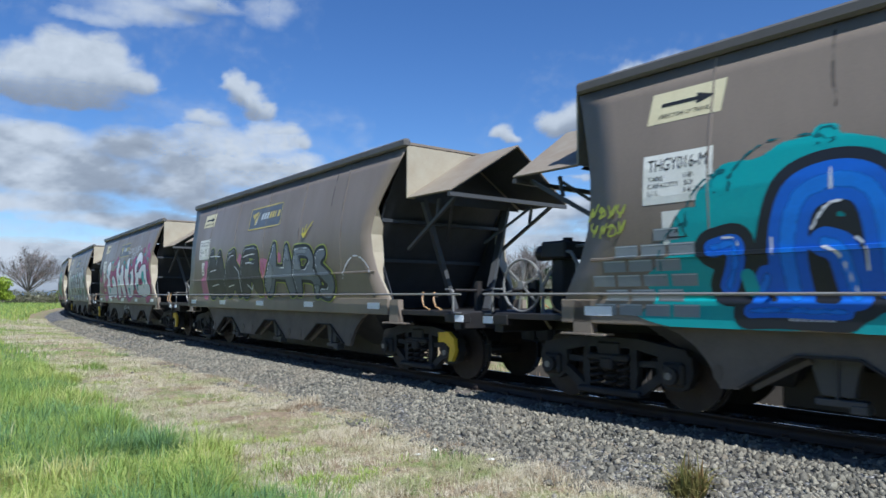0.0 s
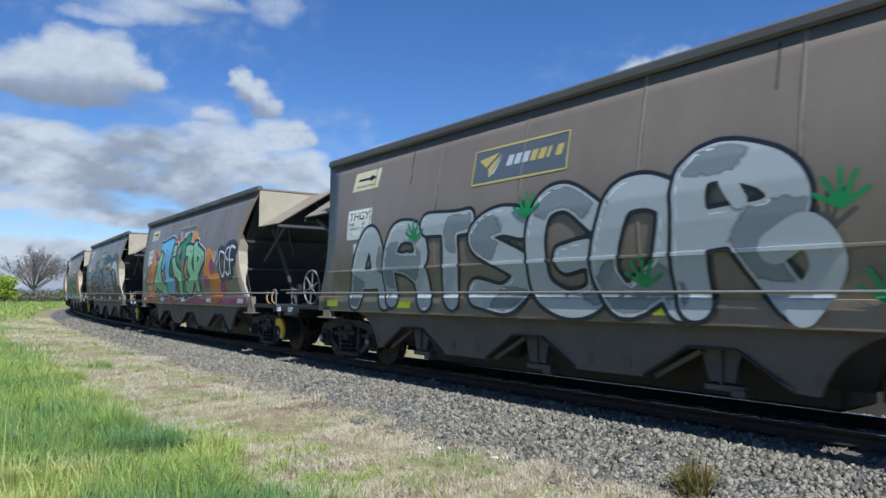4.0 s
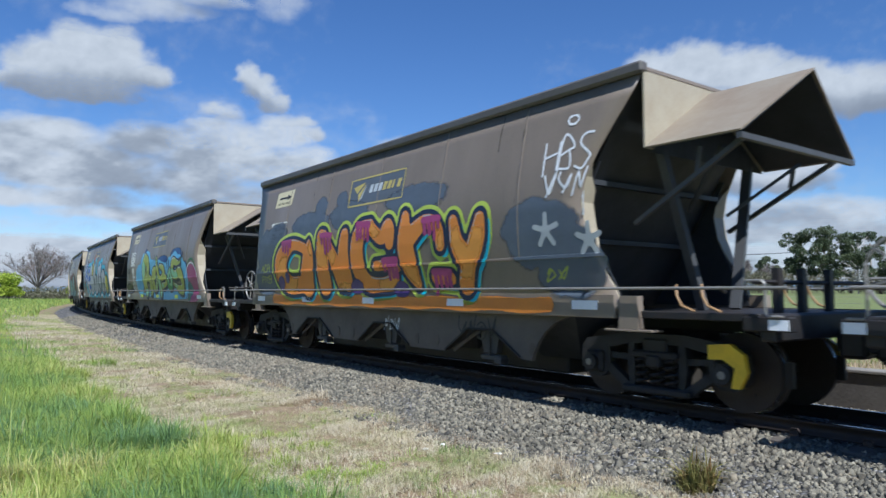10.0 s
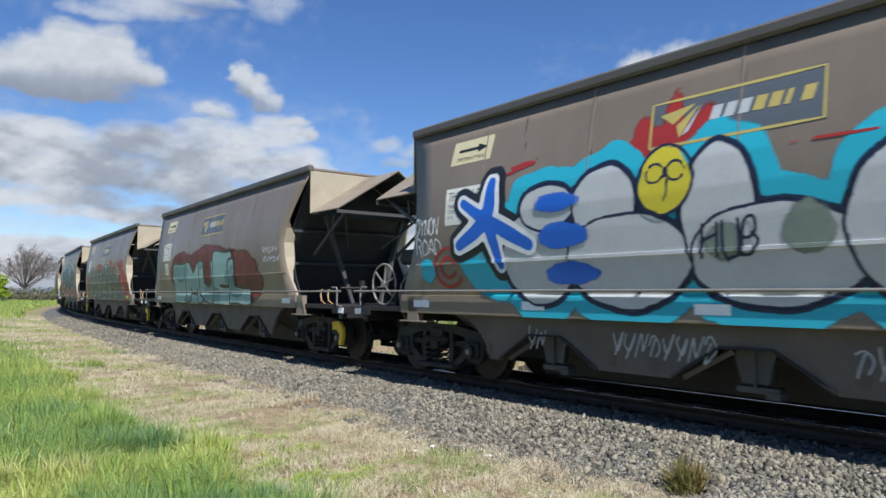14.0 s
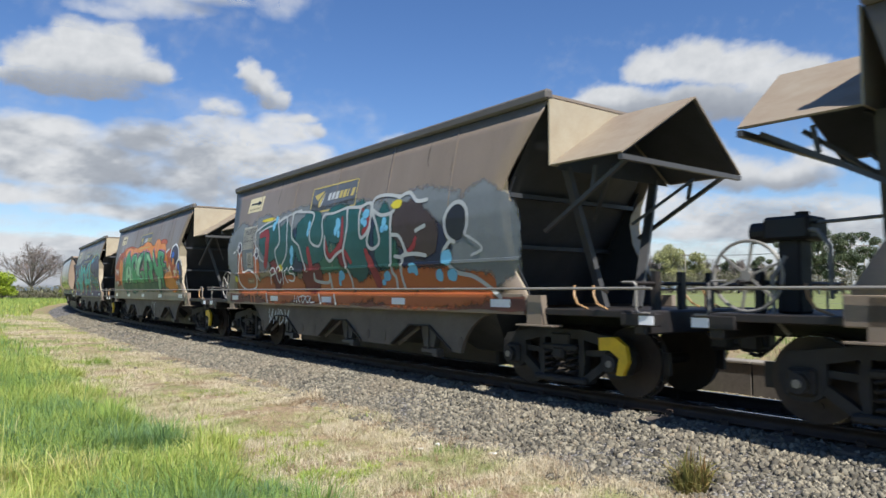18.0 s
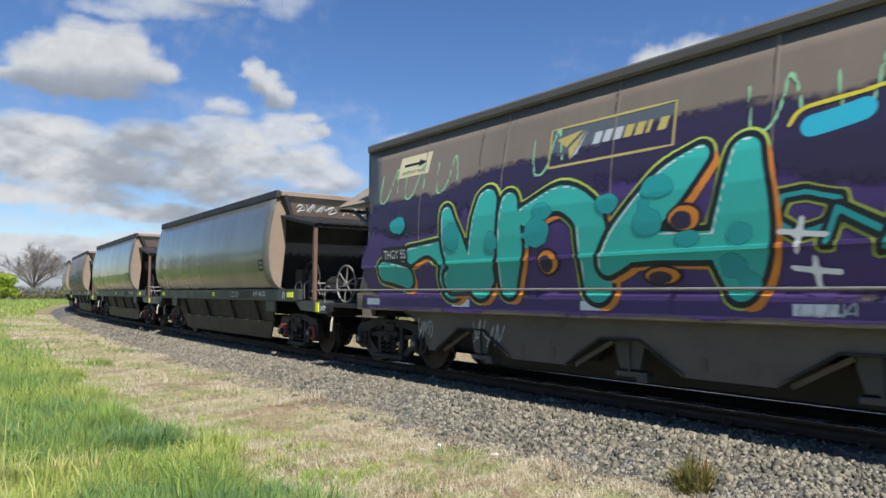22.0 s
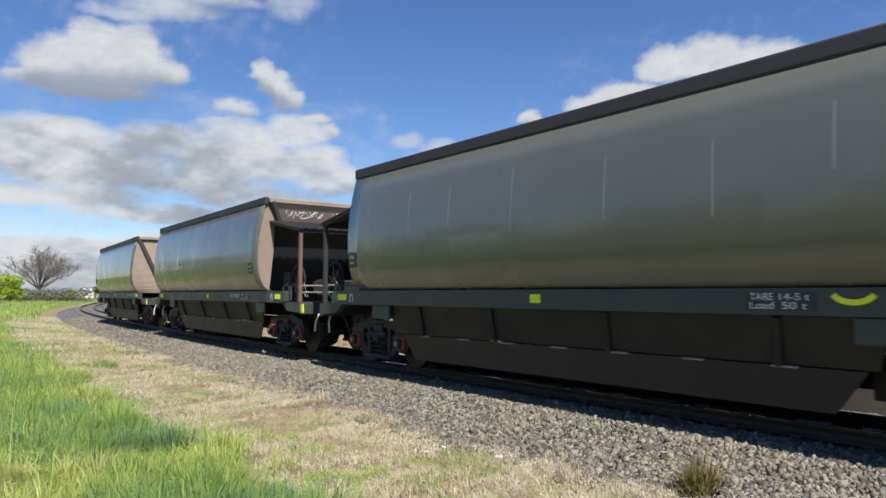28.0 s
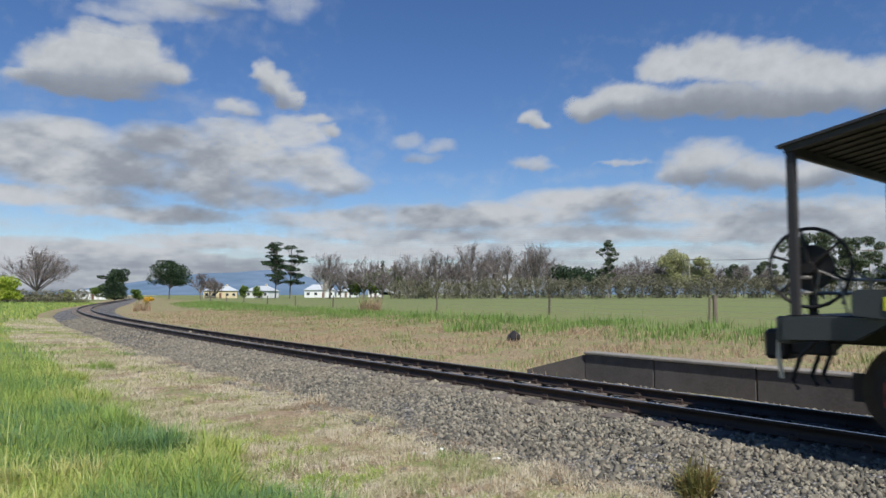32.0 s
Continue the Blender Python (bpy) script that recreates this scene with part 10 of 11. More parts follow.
    bub = [(-2.5, 1.72, 0.60, 0.56), (-2.35, 2.30, 0.42, 0.26), (-1.5, 2.25, 0.42, 0.42), (-1.25, 1.62, 0.78, 0.50), (-0.15, 2.0, 0.36, 0.72), (0.35, 1.62, 0.80, 0.46), (1.6, 1.85, 0.62, 0.66), (2.0, 2.3, 0.30, 0.32), (3.0, 1.72, 0.72, 0.56)]
    grown = lambda g: [(x, z, a + g, b + g) for x, z, a, b in bub]
    fx = [(p, 0.0) for p in [[(-3.31, 2.72, 0.138), (-3.41, 2.27, 0.217), (-3.95, 1.92, 0.138)], [(-3.86, 2.49, 0.125), (-3.09, 2.07, 0.171), (-2.64, 1.87, 0.132)], [(-3.41, 2.27, 0.188), (-3.14, 1.62, 0.101)]]]
    patches(w, CYAN, grown(0.24) + [(-3.2, 1.8, 0.72, 0.62), (4.05, 1.6, 0.55, 0.58), (-4.72, 1.60, 0.16, 0.16)], 0.004, "blue sprayed glow", soft=0.06)
    patches(w, RED, [(-0.7, 2.75, 0.55, 0.22), (-1.0, 2.85, 0.12, 0.25), (-0.65, 2.95, 0.10, 0.32), (-0.3, 2.85, 0.12, 0.25)], 0.0032, "red sprayed crest", soft=0.08)
    freehand(w, "paint_line", [([(x, 2.6), (x + 0.5, 2.62)], 0.015) for x in (0.55, 0.75)] + [([(-3.1, 2.78), (-2.6, 2.9)], 0.02), ([(-3.0, 2.86), (-2.55, 2.95)], 0.015)], RED, 0.006)
    patches(w, NAVYP, grown(0.07) + [(4.05, 1.6, 0.43, 0.48)], 0.007, soft=0.015, rough=0.02)
    freehand(w, "letter_outline", fx, BLACKP, 0.0078, grow=0.10)
    for i, b in enumerate(bub):
        patches(w, NAVYP, [(b[0], b[1], b[2] + 0.035, b[3] + 0.035)], 0.0085 + 0.0016 * i, soft=0.012, rough=0.02)
        patches(w, material("off_white_spray", (0.52, 0.53, 0.53), 0.5) if i == 0 else bpy.data.materials["off_white_spray"], [b], 0.0092 + 0.0016 * i, "white sprayed bubble shape with a dark rim", soft=0.02, rough=0.02)
    freehand(w, "sprayed_shape", fx, WHITE, 0.0236)
    freehand(w, "letter_shade", [([(x, z, q * 0.55) for x, z, q in p], 0.0) for p, h in fx], BLUE, 0.0244, "blue sprayed star shape")
    patches(w, BLUE, [(-2.1, 1.95, 0.35, 0.14), (-2.0, 1.5, 0.35, 0.12), (-2.2, 2.35, 0.3, 0.10)], 0.0244, soft=0.05)
    patches(w, material("sage_shade_spray", (0.20, 0.24, 0.20), 0.5), [(-0.11, 1.76, 0.14, 0.14), (0.68, 1.85, 0.18, 0.19), (1.49, 1.75, 0.17, 0.21), (2.39, 1.7, 0.22, 0.24), (3.32, 1.66, 0.2, 0.2)], 0.0244, soft=0.12)
    patches(w, YELLOWP, [(4.05, 1.6, 0.36, 0.40), (-0.72, 2.42, 0.30, 0.34)], 0.0252, "yellow sprayed disc", soft=0.02)
    freehand(w, "paint_line", [(arc(-0.72, 2.42, 0.32, 0.36, 0, 360, 20), 0.018), (arc(-0.84, 2.5, 0.1, 0.1, 0, 360), 0.014), (arc(-0.6, 2.5, 0.1, 0.1, 0, 360), 0.014), ([(-0.72, 2.45), (-0.68, 2.3), (-0.72, 2.2)], 0.014)], NAVYP, 0.0262)
    tag(w, "HUB", -0.35, 0.25, 1.62, 1.95, NAVYP, 47, 0.03, 0.0262)
    tag(w, "5421", 2.6, 3.4, 1.55, 1.75, NAVYP, 48, 0.024, 0.0262)
    patches(w, NAVYP, [(1.75, 1.3, 0.10, 0.3), (3.1, 1.25, 0.08, 0.24), (1.5, 2.0, 0.07, 0.12)], 0.0262, soft=0.02)
    freehand(w, "sprayed_tag", [([(2.8, 3.02), (2.9, 2.6), (3.05, 2.9), (3.15, 2.6), (3.3, 3.05)], 0.028), ([(3.45, 3.05), (3.4, 2.62), (3.65, 2.66)], 0.028), ([(4.0, 3.08), (3.75, 2.9), (3.98, 2.78), (3.72, 2.55)], 0.028), ([(4.20, 2.62), (4.24, 2.78)], 0.028), ([(4.33, 2.62), (4.37, 2.78)], 0.028)], PALEGREY, 0.006, "white sprayed tag", curve=False)
    for x, tx in ((-2.9, "21"), (-1.6, "42154215"), (0.9, "5421"), (2.1, "154215")):
        tag(w, tx, x, x + 0.16 * len(tx), 0.58, 0.85, PALEGREY, int(x * 10) + 50, 0.018, 0.004, HOPPER)
    for a, b in ((0.16, 0.14), (0.30, 0.27)):
        freehand(w, "paint_line", [(arc(-4.25, 1.62, a, b, 20, 330, 16), 0.03)], RED, 0.007, soft=0.03)
    tag(w, "DYNON", -4.98, -4.45, 2.12, 2.36, WHITE, 23, 0.018, 0.006)
    tag(w, "ROAD", -4.98, -4.40, 1.82, 2.04, WHITE, 24, 0.018, 0.006)
    # pale teal shapes on red
    w = T[10]
    patches(w, material("rust_red_spray", (0.15, 0.03, 0.02), 0.5), [(-2.2, 1.85, 1.2, 0.5), (-0.2, 2.0, 1.4, 0.45), (1.7, 1.8, 1.3, 0.45), (2.7, 1.5, 0.6, 0.35)], 0.0035, "dull red sprayed background", soft=0.2)
    pale = material("pale_teal_spray", (0.27, 0.42, 0.38), 0.5)
    piece(w, "EMUEL", -3.1, 2.6, 1.0, 2.02, [pale], material("olive_dark_spray", (0.05, 0.05, 0.03), 0.5), None, 0.21, 0.06, seed=24, hard=True, curve=False, overlap=0.2, tall=[0, 0, 0.1, 0.25, 0], second=material("teal_grey_spray", (0.16, 0.28, 0.26), 0.5))
    coat_rows(w, pale, "sill sprayed pale teal", -3.0, 2.4)
    tag(w, "21542", 3.5, 4.3, 2.12, 2.26, WHITE, 24, 0.018, 0.006)
    tag(w, "42154", 3.5, 4.4, 1.93, 2.06, WHITE, 25, 0.018, 0.006)
    # grey-green letters and red cloud
    w = T[11]
    patches(w, RED, [(-4.4, 1.5, 0.5, 0.5), (-2.9, 2.25, 0.3, 0.14), (-1.2, 2.35, 0.7, 0.16), (1.3, 2.4, 0.3, 0.18), (2.2, 2.2, 0.3, 0.25), (3.5, 1.8, 0.7, 0.72), (4.3, 1.5, 0.6, 0.5), (4.2, 1.12, 0.7, 0.14)], 0.0035, "red sprayed cloud", soft=0.04)
    hand_piece(w, [[[(-3.23, 2.28, 0.131), (-3.61, 2.03, 0.29), (-3.73, 1.46, 0.37)], [(-3.28, 2.26, 0.142), (-2.65, 1.91, 0.247), (-2.56, 1.4, 0.319)], [(-3.55, 1.52, 0.24), (-2.71, 1.51, 0.229)]],
        [[(-2.12, 2.25, 0.123), (-2.2, 1.89, 0.218), (-2.14, 1.28, 0.254)], [(-2.15, 2.2, 0.162), (-1.56, 1.67, 0.225), (-1.3, 1.28, 0.218)], [(-1.33, 2.25, 0.138), (-1.28, 1.85, 0.196), (-1.15, 1.28, 0.196)]],
        [[(-0.11, 2.33, 0.099), (-0.5, 2.17, 0.184), (-0.73, 1.82, 0.247), (-0.75, 1.38, 0.239), (-0.23, 1.3, 0.14), (0.39, 1.39, 0.17), (0.35, 1.69, 0.141)], [(-0.37, 2.17, 0.135), (0.23, 2.23, 0.125)]],
        [[(0.51, 2.2, 0.168), (0.39, 1.77, 0.235), (0.41, 1.28, 0.207)], [(0.59, 2.32, 0.115), (1.1, 2.27, 0.122), (1.25, 1.96, 0.164), (0.91, 1.86, 0.076)], [(1.18, 1.85, 0.154), (1.57, 1.65, 0.152), (1.84, 1.36, 0.152), (2.05, 1.22, 0.1)]],
        [[(1.74, 2.33, 0.115), (1.98, 2.03, 0.192), (2.3, 1.74, 0.221), (2.62, 1.66, 0.218), (2.81, 2.05, 0.302), (2.9, 2.34, 0.157)], [(2.66, 1.5, 0.296), (2.78, 1.28, 0.202)], [(3.2, 2.0, 0.076), (3.04, 1.73, 0.165), (3.18, 1.39, 0.215), (3.28, 1.25, 0.135)]]], [SLATE], BLACKP, 0.045, OLIVE, 0.028, WHITE, material("pale_sage_spray", (0.20, 0.21, 0.15), 0.5), material("deep_cyan_spray", (0.01, 0.12, 0.15), 0.5), seed=25, curve=False)
    freehand(w, "painted_sill", [([(-3.9, 1.10), (4.2, 1.10)], 0.10)], material("sage_sill_spray", (0.16, 0.165, 0.13), 0.5), 0.0062, "sill sprayed grey-green", curve=False, soft=0.03)
    for a in range(0, 360, 60):
        stroke(w, [(3.25, 2.0), (3.25 + 0.3 * math.cos(math.radians(a)), 2.0 + 0.3 * math.sin(math.radians(a)))], 0.03, WHITE, 0.0245)
    freehand(w, "paint_line", [(arc(4.0, 1.6, 0.6, 0.6, 30, 170), 0.012)], WHITE, 0.012)
    for z, sd in ((2.2, 26), (2.02, 27), (1.84, 28), (1.66, 29)):
        tag(w, "542", -4.98, -4.55, z - 0.1, z + 0.06, PALEGREY, sd, 0.018, 0.006)
    tag(w, "1542", 3.5, 4.2, 1.35, 1.55, WHITE, 27, 0.018)
    # outlined swirls and birds
    w = T[12]
    for i, (m, sh, lb) in enumerate(((material("silver_fade_spray", (0.17, 0.19, 0.20), 0.5), [(-4.4, 2.2, 0.8, 0.55), (-3.2, 2.3, 0.9, 0.55), (-1.5, 2.45, 1.2, 0.45), (0.5, 2.4, 1.4, 0.4), (2.6, 2.3, 1.3, 0.5), (4.3, 2.0, 0.7, 0.65)], "pale grey faded spray band"),
                                     (DKGREEN, [(-2.1, 1.9, 0.6, 0.5), (0.2, 1.9, 0.8, 0.55), (2.0, 1.9, 0.8, 0.5)], "dark green sprayed patch"), (NAVYP, [(-1.3, 2.1, 0.5, 0.42), (1.2, 2.0, 0.6, 0.5), (2.9, 1.9, 0.6, 0.45)], "navy sprayed patch"),
                                     (RUSTY, [(-4.1, 1.42, 0.5, 0.22), (-2.2, 1.32, 1.2, 0.22), (0.2, 1.32, 1.3, 0.22), (2.8, 1.32, 1.5, 0.24), (-4.46, 1.75, 0.10, 0.35), (-3.5, 1.8, 0.08, 0.25)], "rust-brown sprayed patch"),
                                     (material("maroon_spray", (0.14, 0.018, 0.022), 0.5), [(-2.85, 2.35, 0.2, 0.25), (-2.4, 1.8, 0.25, 0.4), (0.6, 2.1, 0.3, 0.35), (-0.8, 1.6, 0.35, 0.3)], "maroon sprayed patch"))):
        patches(w, m, sh, 0.003 + 0.0011 * i, lb, soft=0.22)
    freehand(w, "outlined_bird", [([(-4.46, 2.12), (-4.55, 1.85), (-4.62, 1.52), (-4.25, 1.30), (-3.65, 1.36), (-3.55, 1.62), (-3.9, 1.75), (-4.30, 1.70), (-4.35, 2.05)], 0.02), (arc(-4.46, 2.27, 0.12, 0.13, 0, 360, 14), 0.018), ([(-4.58, 2.26), (-4.85, 2.18), (-4.6, 2.15)], 0.014),
                                  (arc(-3.46, 2.12, 0.11, 0.12, 0, 360, 14), 0.018), ([(-3.5, 2.0), (-3.52, 1.75), (-3.4, 1.5)], 0.018), ([(-3.56, 2.12), (-3.72, 2.04)], 0.014)], WHITE, 0.010, "white outlined bird shapes")
    patches(w, DKPURPLE, [(-4.46, 2.27, 0.11, 0.12), (-3.46, 2.12, 0.10, 0.11)], 0.0092, soft=0.02)
    patches(w, WHITE, [(-4.49, 2.30, 0.04, 0.04), (-3.49, 2.15, 0.04, 0.04)], 0.0108, soft=0.01)
    patches(w, material("deep_teal_green_spray", (0.015, 0.09, 0.085), 0.5), [(0.98, 2.12, 0.4, 0.64), (1.83, 2.14, 0.27, 0.48), (0.33, 2.49, 0.54, 0.32), (-0.78, 2.28, 0.68, 0.49), (-2.71, 2.38, 0.53, 0.42), (-1.96, 2.16, 0.47, 0.46)], 0.0086, "dark teal sprayed patch", soft=0.12)
    patches(w, material("umber_patch_spray", (0.055, 0.035, 0.03), 0.5), [(2.54, 2.31, 0.42, 0.34), (2.96, 2.11, 0.32, 0.32)], 0.0088, soft=0.15)
    for i, p in enumerate([[[(-3.21, 2.49, 0.078), (-2.86, 2.51, 0.098), (-2.87, 2.23, 0.109), (-2.98, 1.82, 0.094)]], [[(-0.17, 2.21, 0.051), (-0.03, 1.93, 0.06), (0.25, 2.0, 0.075), (0.44, 2.17, 0.068), (0.45, 2.57, 0.046)]], [[(1.26, 1.97, 0.056), (1.45, 1.69, 0.096), (1.6, 1.41, 0.116)]], [[(1.14, 2.69, 0.035), (1.37, 2.47, 0.085), (1.19, 2.27, 0.064)]], [[(-0.89, 2.07, 0.08), (-0.82, 1.73, 0.096)]], [[(2.47, 1.87, 0.045), (2.66, 1.95, 0.061), (2.75, 2.08, 0.042)]], [[(0.55, 1.96, 0.061), (0.75, 1.77, 0.057)]]]):
        freehand(w, "sprayed_shape", [(q, 0.0) for q in p], material("crimson_spray", (0.27, 0.03, 0.035), 0.5) if i == 0 else bpy.data.materials["crimson_spray"], 0.0094, "dull red sprayed stroke", soft=0.05)
    coat_rows(w, material("oxide_sill_spray", (0.13, 0.04, 0.03), 0.5), "sill sprayed oxide red")
    swirl = [([(-1.3, 2.9), (-2.18, 2.76), (-3.34, 2.55)], 0.02)]
    swirl += [([(-3.57, 2.41), (-3.44, 2.62), (-2.39, 2.84)], 0.024), ([(-3.57, 2.41), (-3.27, 2.0), (-3.07, 1.9)], 0.024), ([(-2.39, 2.84), (-2.2, 2.33), (-2.45, 2.12), (-2.29, 1.79), (-2.07, 1.86), (-1.84, 2.15), (-1.95, 2.77), (-2.31, 2.75)], 0.024), ([(-1.67, 2.83), (-1.61, 2.36), (-1.29, 2.18), (-1.15, 1.88), (-1.02, 1.66)], 0.024), ([(-1.65, 2.73), (-1.57, 2.87), (-0.73, 2.76), (-0.83, 2.43), (-0.74, 2.19), (-0.42, 2.11), (-0.28, 2.3), (-0.33, 2.51), (-0.26, 2.7), (0.15, 2.71), (0.61, 2.74)], 0.024)]
    swirl += [([(0.61, 2.74), (0.63, 2.39), (0.51, 1.98), (0.56, 1.73), (0.71, 1.48), (0.73, 1.33)], 0.028), ([(-0.19, 2.29), (-0.17, 1.96), (-0.01, 1.83), (0.24, 1.93), (0.44, 1.98)], 0.028), ([(0.61, 2.74), (1.03, 2.73), (1.41, 2.75), (1.4, 2.36), (1.11, 2.19), (1.05, 2.52), (1.1, 2.72)], 0.028), ([(1.43, 2.35), (1.31, 2.1), (1.48, 1.97), (1.7, 2.05), (1.64, 2.33), (1.49, 2.61), (1.5, 2.81), (1.87, 2.83), (2.29, 2.78)], 0.028)]
    swirl += [([(2.29, 2.78), (2.15, 2.57), (2.07, 2.45), (2.04, 1.66), (2.15, 1.5), (2.15, 1.33)], 0.03), ([(1.52, 2.61), (1.78, 2.5), (2.07, 2.52)], 0.03), ([(2.07, 2.17), (2.3, 2.14), (2.47, 1.88)], 0.03), ([(2.15, 1.83), (2.37, 1.79), (2.31, 1.6), (2.37, 1.32)], 0.03), ([(2.37, 1.84), (2.65, 1.84), (2.99, 1.79)], 0.03), ([(-0.7, 1.58), (-0.63, 1.45), (-0.14, 1.44), (-0.08, 1.6), (-0.03, 1.34)], 0.03), ([(2.29, 2.78), (2.53, 2.81), (2.76, 2.64), (3.02, 2.63)], 0.03), ([(2.76, 2.18), (3.01, 2.24)], 0.03)]
    swirl += [(arc(3.75, 2.25, 0.26, 0.28, -40, 260, 16), 0.03), ([(3.6, 2.0), (3.4, 1.8), (3.7, 1.55), (4.1, 1.45), (4.6, 1.2)], 0.03), ([(3.95, 2.05), (4.3, 1.85), (4.05, 1.75)], 0.02)]
    freehand(w, "sprayed_outline", swirl, PALEGREY, 0.0118, "white sprayed outline")
    patches(w, BLACKP, [(3.75, 2.25, 0.22, 0.24)], 0.0095, soft=0.04)
    patches(w, SKYB, [(x, z, a if x > 0.9 else a * 0.6, b) for x, z, a, b in [(1.28, 2.58, 0.1, 0.07), (1.16, 2.47, 0.05, 0.05), (1.26, 2.42, 0.06, 0.05), (0.31, 2.48, 0.14, 0.1), (0.22, 2.35, 0.07, 0.07), (0.34, 2.3, 0.07, 0.06), (-2.54, 2.65, 0.1, 0.09), (-2.44, 2.78, 0.08, 0.07), (-0.84, 2.54, 0.08, 0.08), (-0.9, 2.4, 0.06, 0.07), (-1.62, 2.06, 0.11, 0.11), (-1.66, 1.87, 0.09, 0.07), (1.86, 2.4, 0.06, 0.07), (1.94, 2.29, 0.05, 0.04), (1.81, 2.28, 0.05, 0.05), (0.39, 1.55, 0.15, 0.08), (0.3, 1.43, 0.07, 0.06), (1.89, 1.51, 0.09, 0.07), (1.77, 1.41, 0.05, 0.04), (2.64, 1.63, 0.09, 0.07), (2.54, 1.59, 0.04, 0.04), (2.72, 1.56, 0.03, 0.04)]] + [(3.5, 1.75, 0.12, 0.10), (3.6, 1.5, 0.10, 0.08), (3.3, 1.5, 0.08, 0.08)], 0.0135, soft=0.04)
    patches(w, YELLOWP, [(-2.9, 2.82, 0.2, 0.025), (-2.2, 1.75, 0.06, 0.06), (-4.75, 1.55, 0.08, 0.06), (2.2, 2.65, 0.12, 0.06)], 0.0128, soft=0.05)
    tag(w, "PCKS", -2.75, -1.55, 1.45, 1.75, WHITE, 28, 0.034, 0.0145)
    tag(w, "IKOOL", -1.75, -0.75, 1.05, 1.17, WHITE, 30, 0.022, 0.012)
    for x in (-3.9, -3.7, -3.0, -0.5, 0.1):
        stroke(w, [(x, 1.02), (x - 0.08, 1.22)], 0.05, RUSTY if x < -3 else WHITE, 0.0125)
    s = on_skin("speed_plate", [quad(-4.06, -3.66, 1.44, 1.56)], SKIN, material("tan_plate", (0.30, 0.17, 0.10), 0.6), w, 0.0125, "tan speed plate")
    writing("lettering", "100km/h", -4.02, -3.70, 1.47, 1.53, SKIN, CREAMSTICK, s, 0.0142)
    tag(w, "2154", -3.3, -2.2, 0.58, 0.88, PALEGREY, 29, 0.035, 0.004, HOPPER)
    # green letters on orange
    w = T[13]
    patches(w, ORANGE, [(-3.74, 2.01, 0.33, 0.48), (-2.44, 2.7, 0.63, 0.17), (-1.44, 2.68, 0.35, 0.14), (-0.48, 2.74, 0.53, 0.09), (0.36, 2.8, 0.56, 0.14), (1.19, 2.54, 0.47, 0.24), (1.88, 2.64, 0.48, 0.29), (2.55, 2.64, 0.36, 0.13), (2.91, 2.48, 0.2, 0.2), (3.13, 2.14, 0.25, 0.24), (3.45, 1.6, 0.49, 0.27), (3.98, 1.44, 0.34, 0.18)], 0.0046, "orange sprayed background cloud", soft=0.10)
    patches(w, material("vermilion_spray", (0.45, 0.09, 0.025), 0.5), [(-2.47, 2.79, 0.8, 0.13), (-4.33, 1.94, 0.6, 0.46), (-3.74, 2.4, 0.56, 0.36), (-0.15, 2.75, 0.66, 0.09), (2.6, 2.79, 0.38, 0.11), (3.59, 2.33, 0.29, 0.19), (3.81, 2.06, 0.4, 0.34), (4.18, 1.8, 0.24, 0.27)], 0.0035, "red-orange sprayed cloud", soft=0.10)
    patches(w, DKPURPLE, [(4.2, 2.35, 0.42, 0.28), (4.75, 1.85, 0.28, 0.35)], 0.0062, "dark purple sprayed dome", soft=0.02)
    freehand(w, "paint_line", [(arc(4.2, 2.35, 0.45, 0.31, -20, 190), 0.03), (arc(4.7, 1.85, 0.35, 0.36, 30, 190), 0.03), ([(3.2, 2.48), (3.5, 2.58)], 0.03)], WHITE, 0.0075)
    patches(w, BLUE, [(4.02, 2.36, 0.12, 0.10), (4.62, 2.0, 0.09, 0.1), (4.72, 1.82, 0.07, 0.08)], 0.0078, soft=0.02)
    patches(w, YELLOWP, [(4.58, 1.84, 0.05, 0.05)], 0.0084, soft=0.01)
    patches(w, ORANGE, [(4.05, 2.15, 0.12, 0.11), (4.55, 1.7, 0.09, 0.08)], 0.0084, soft=0.02)
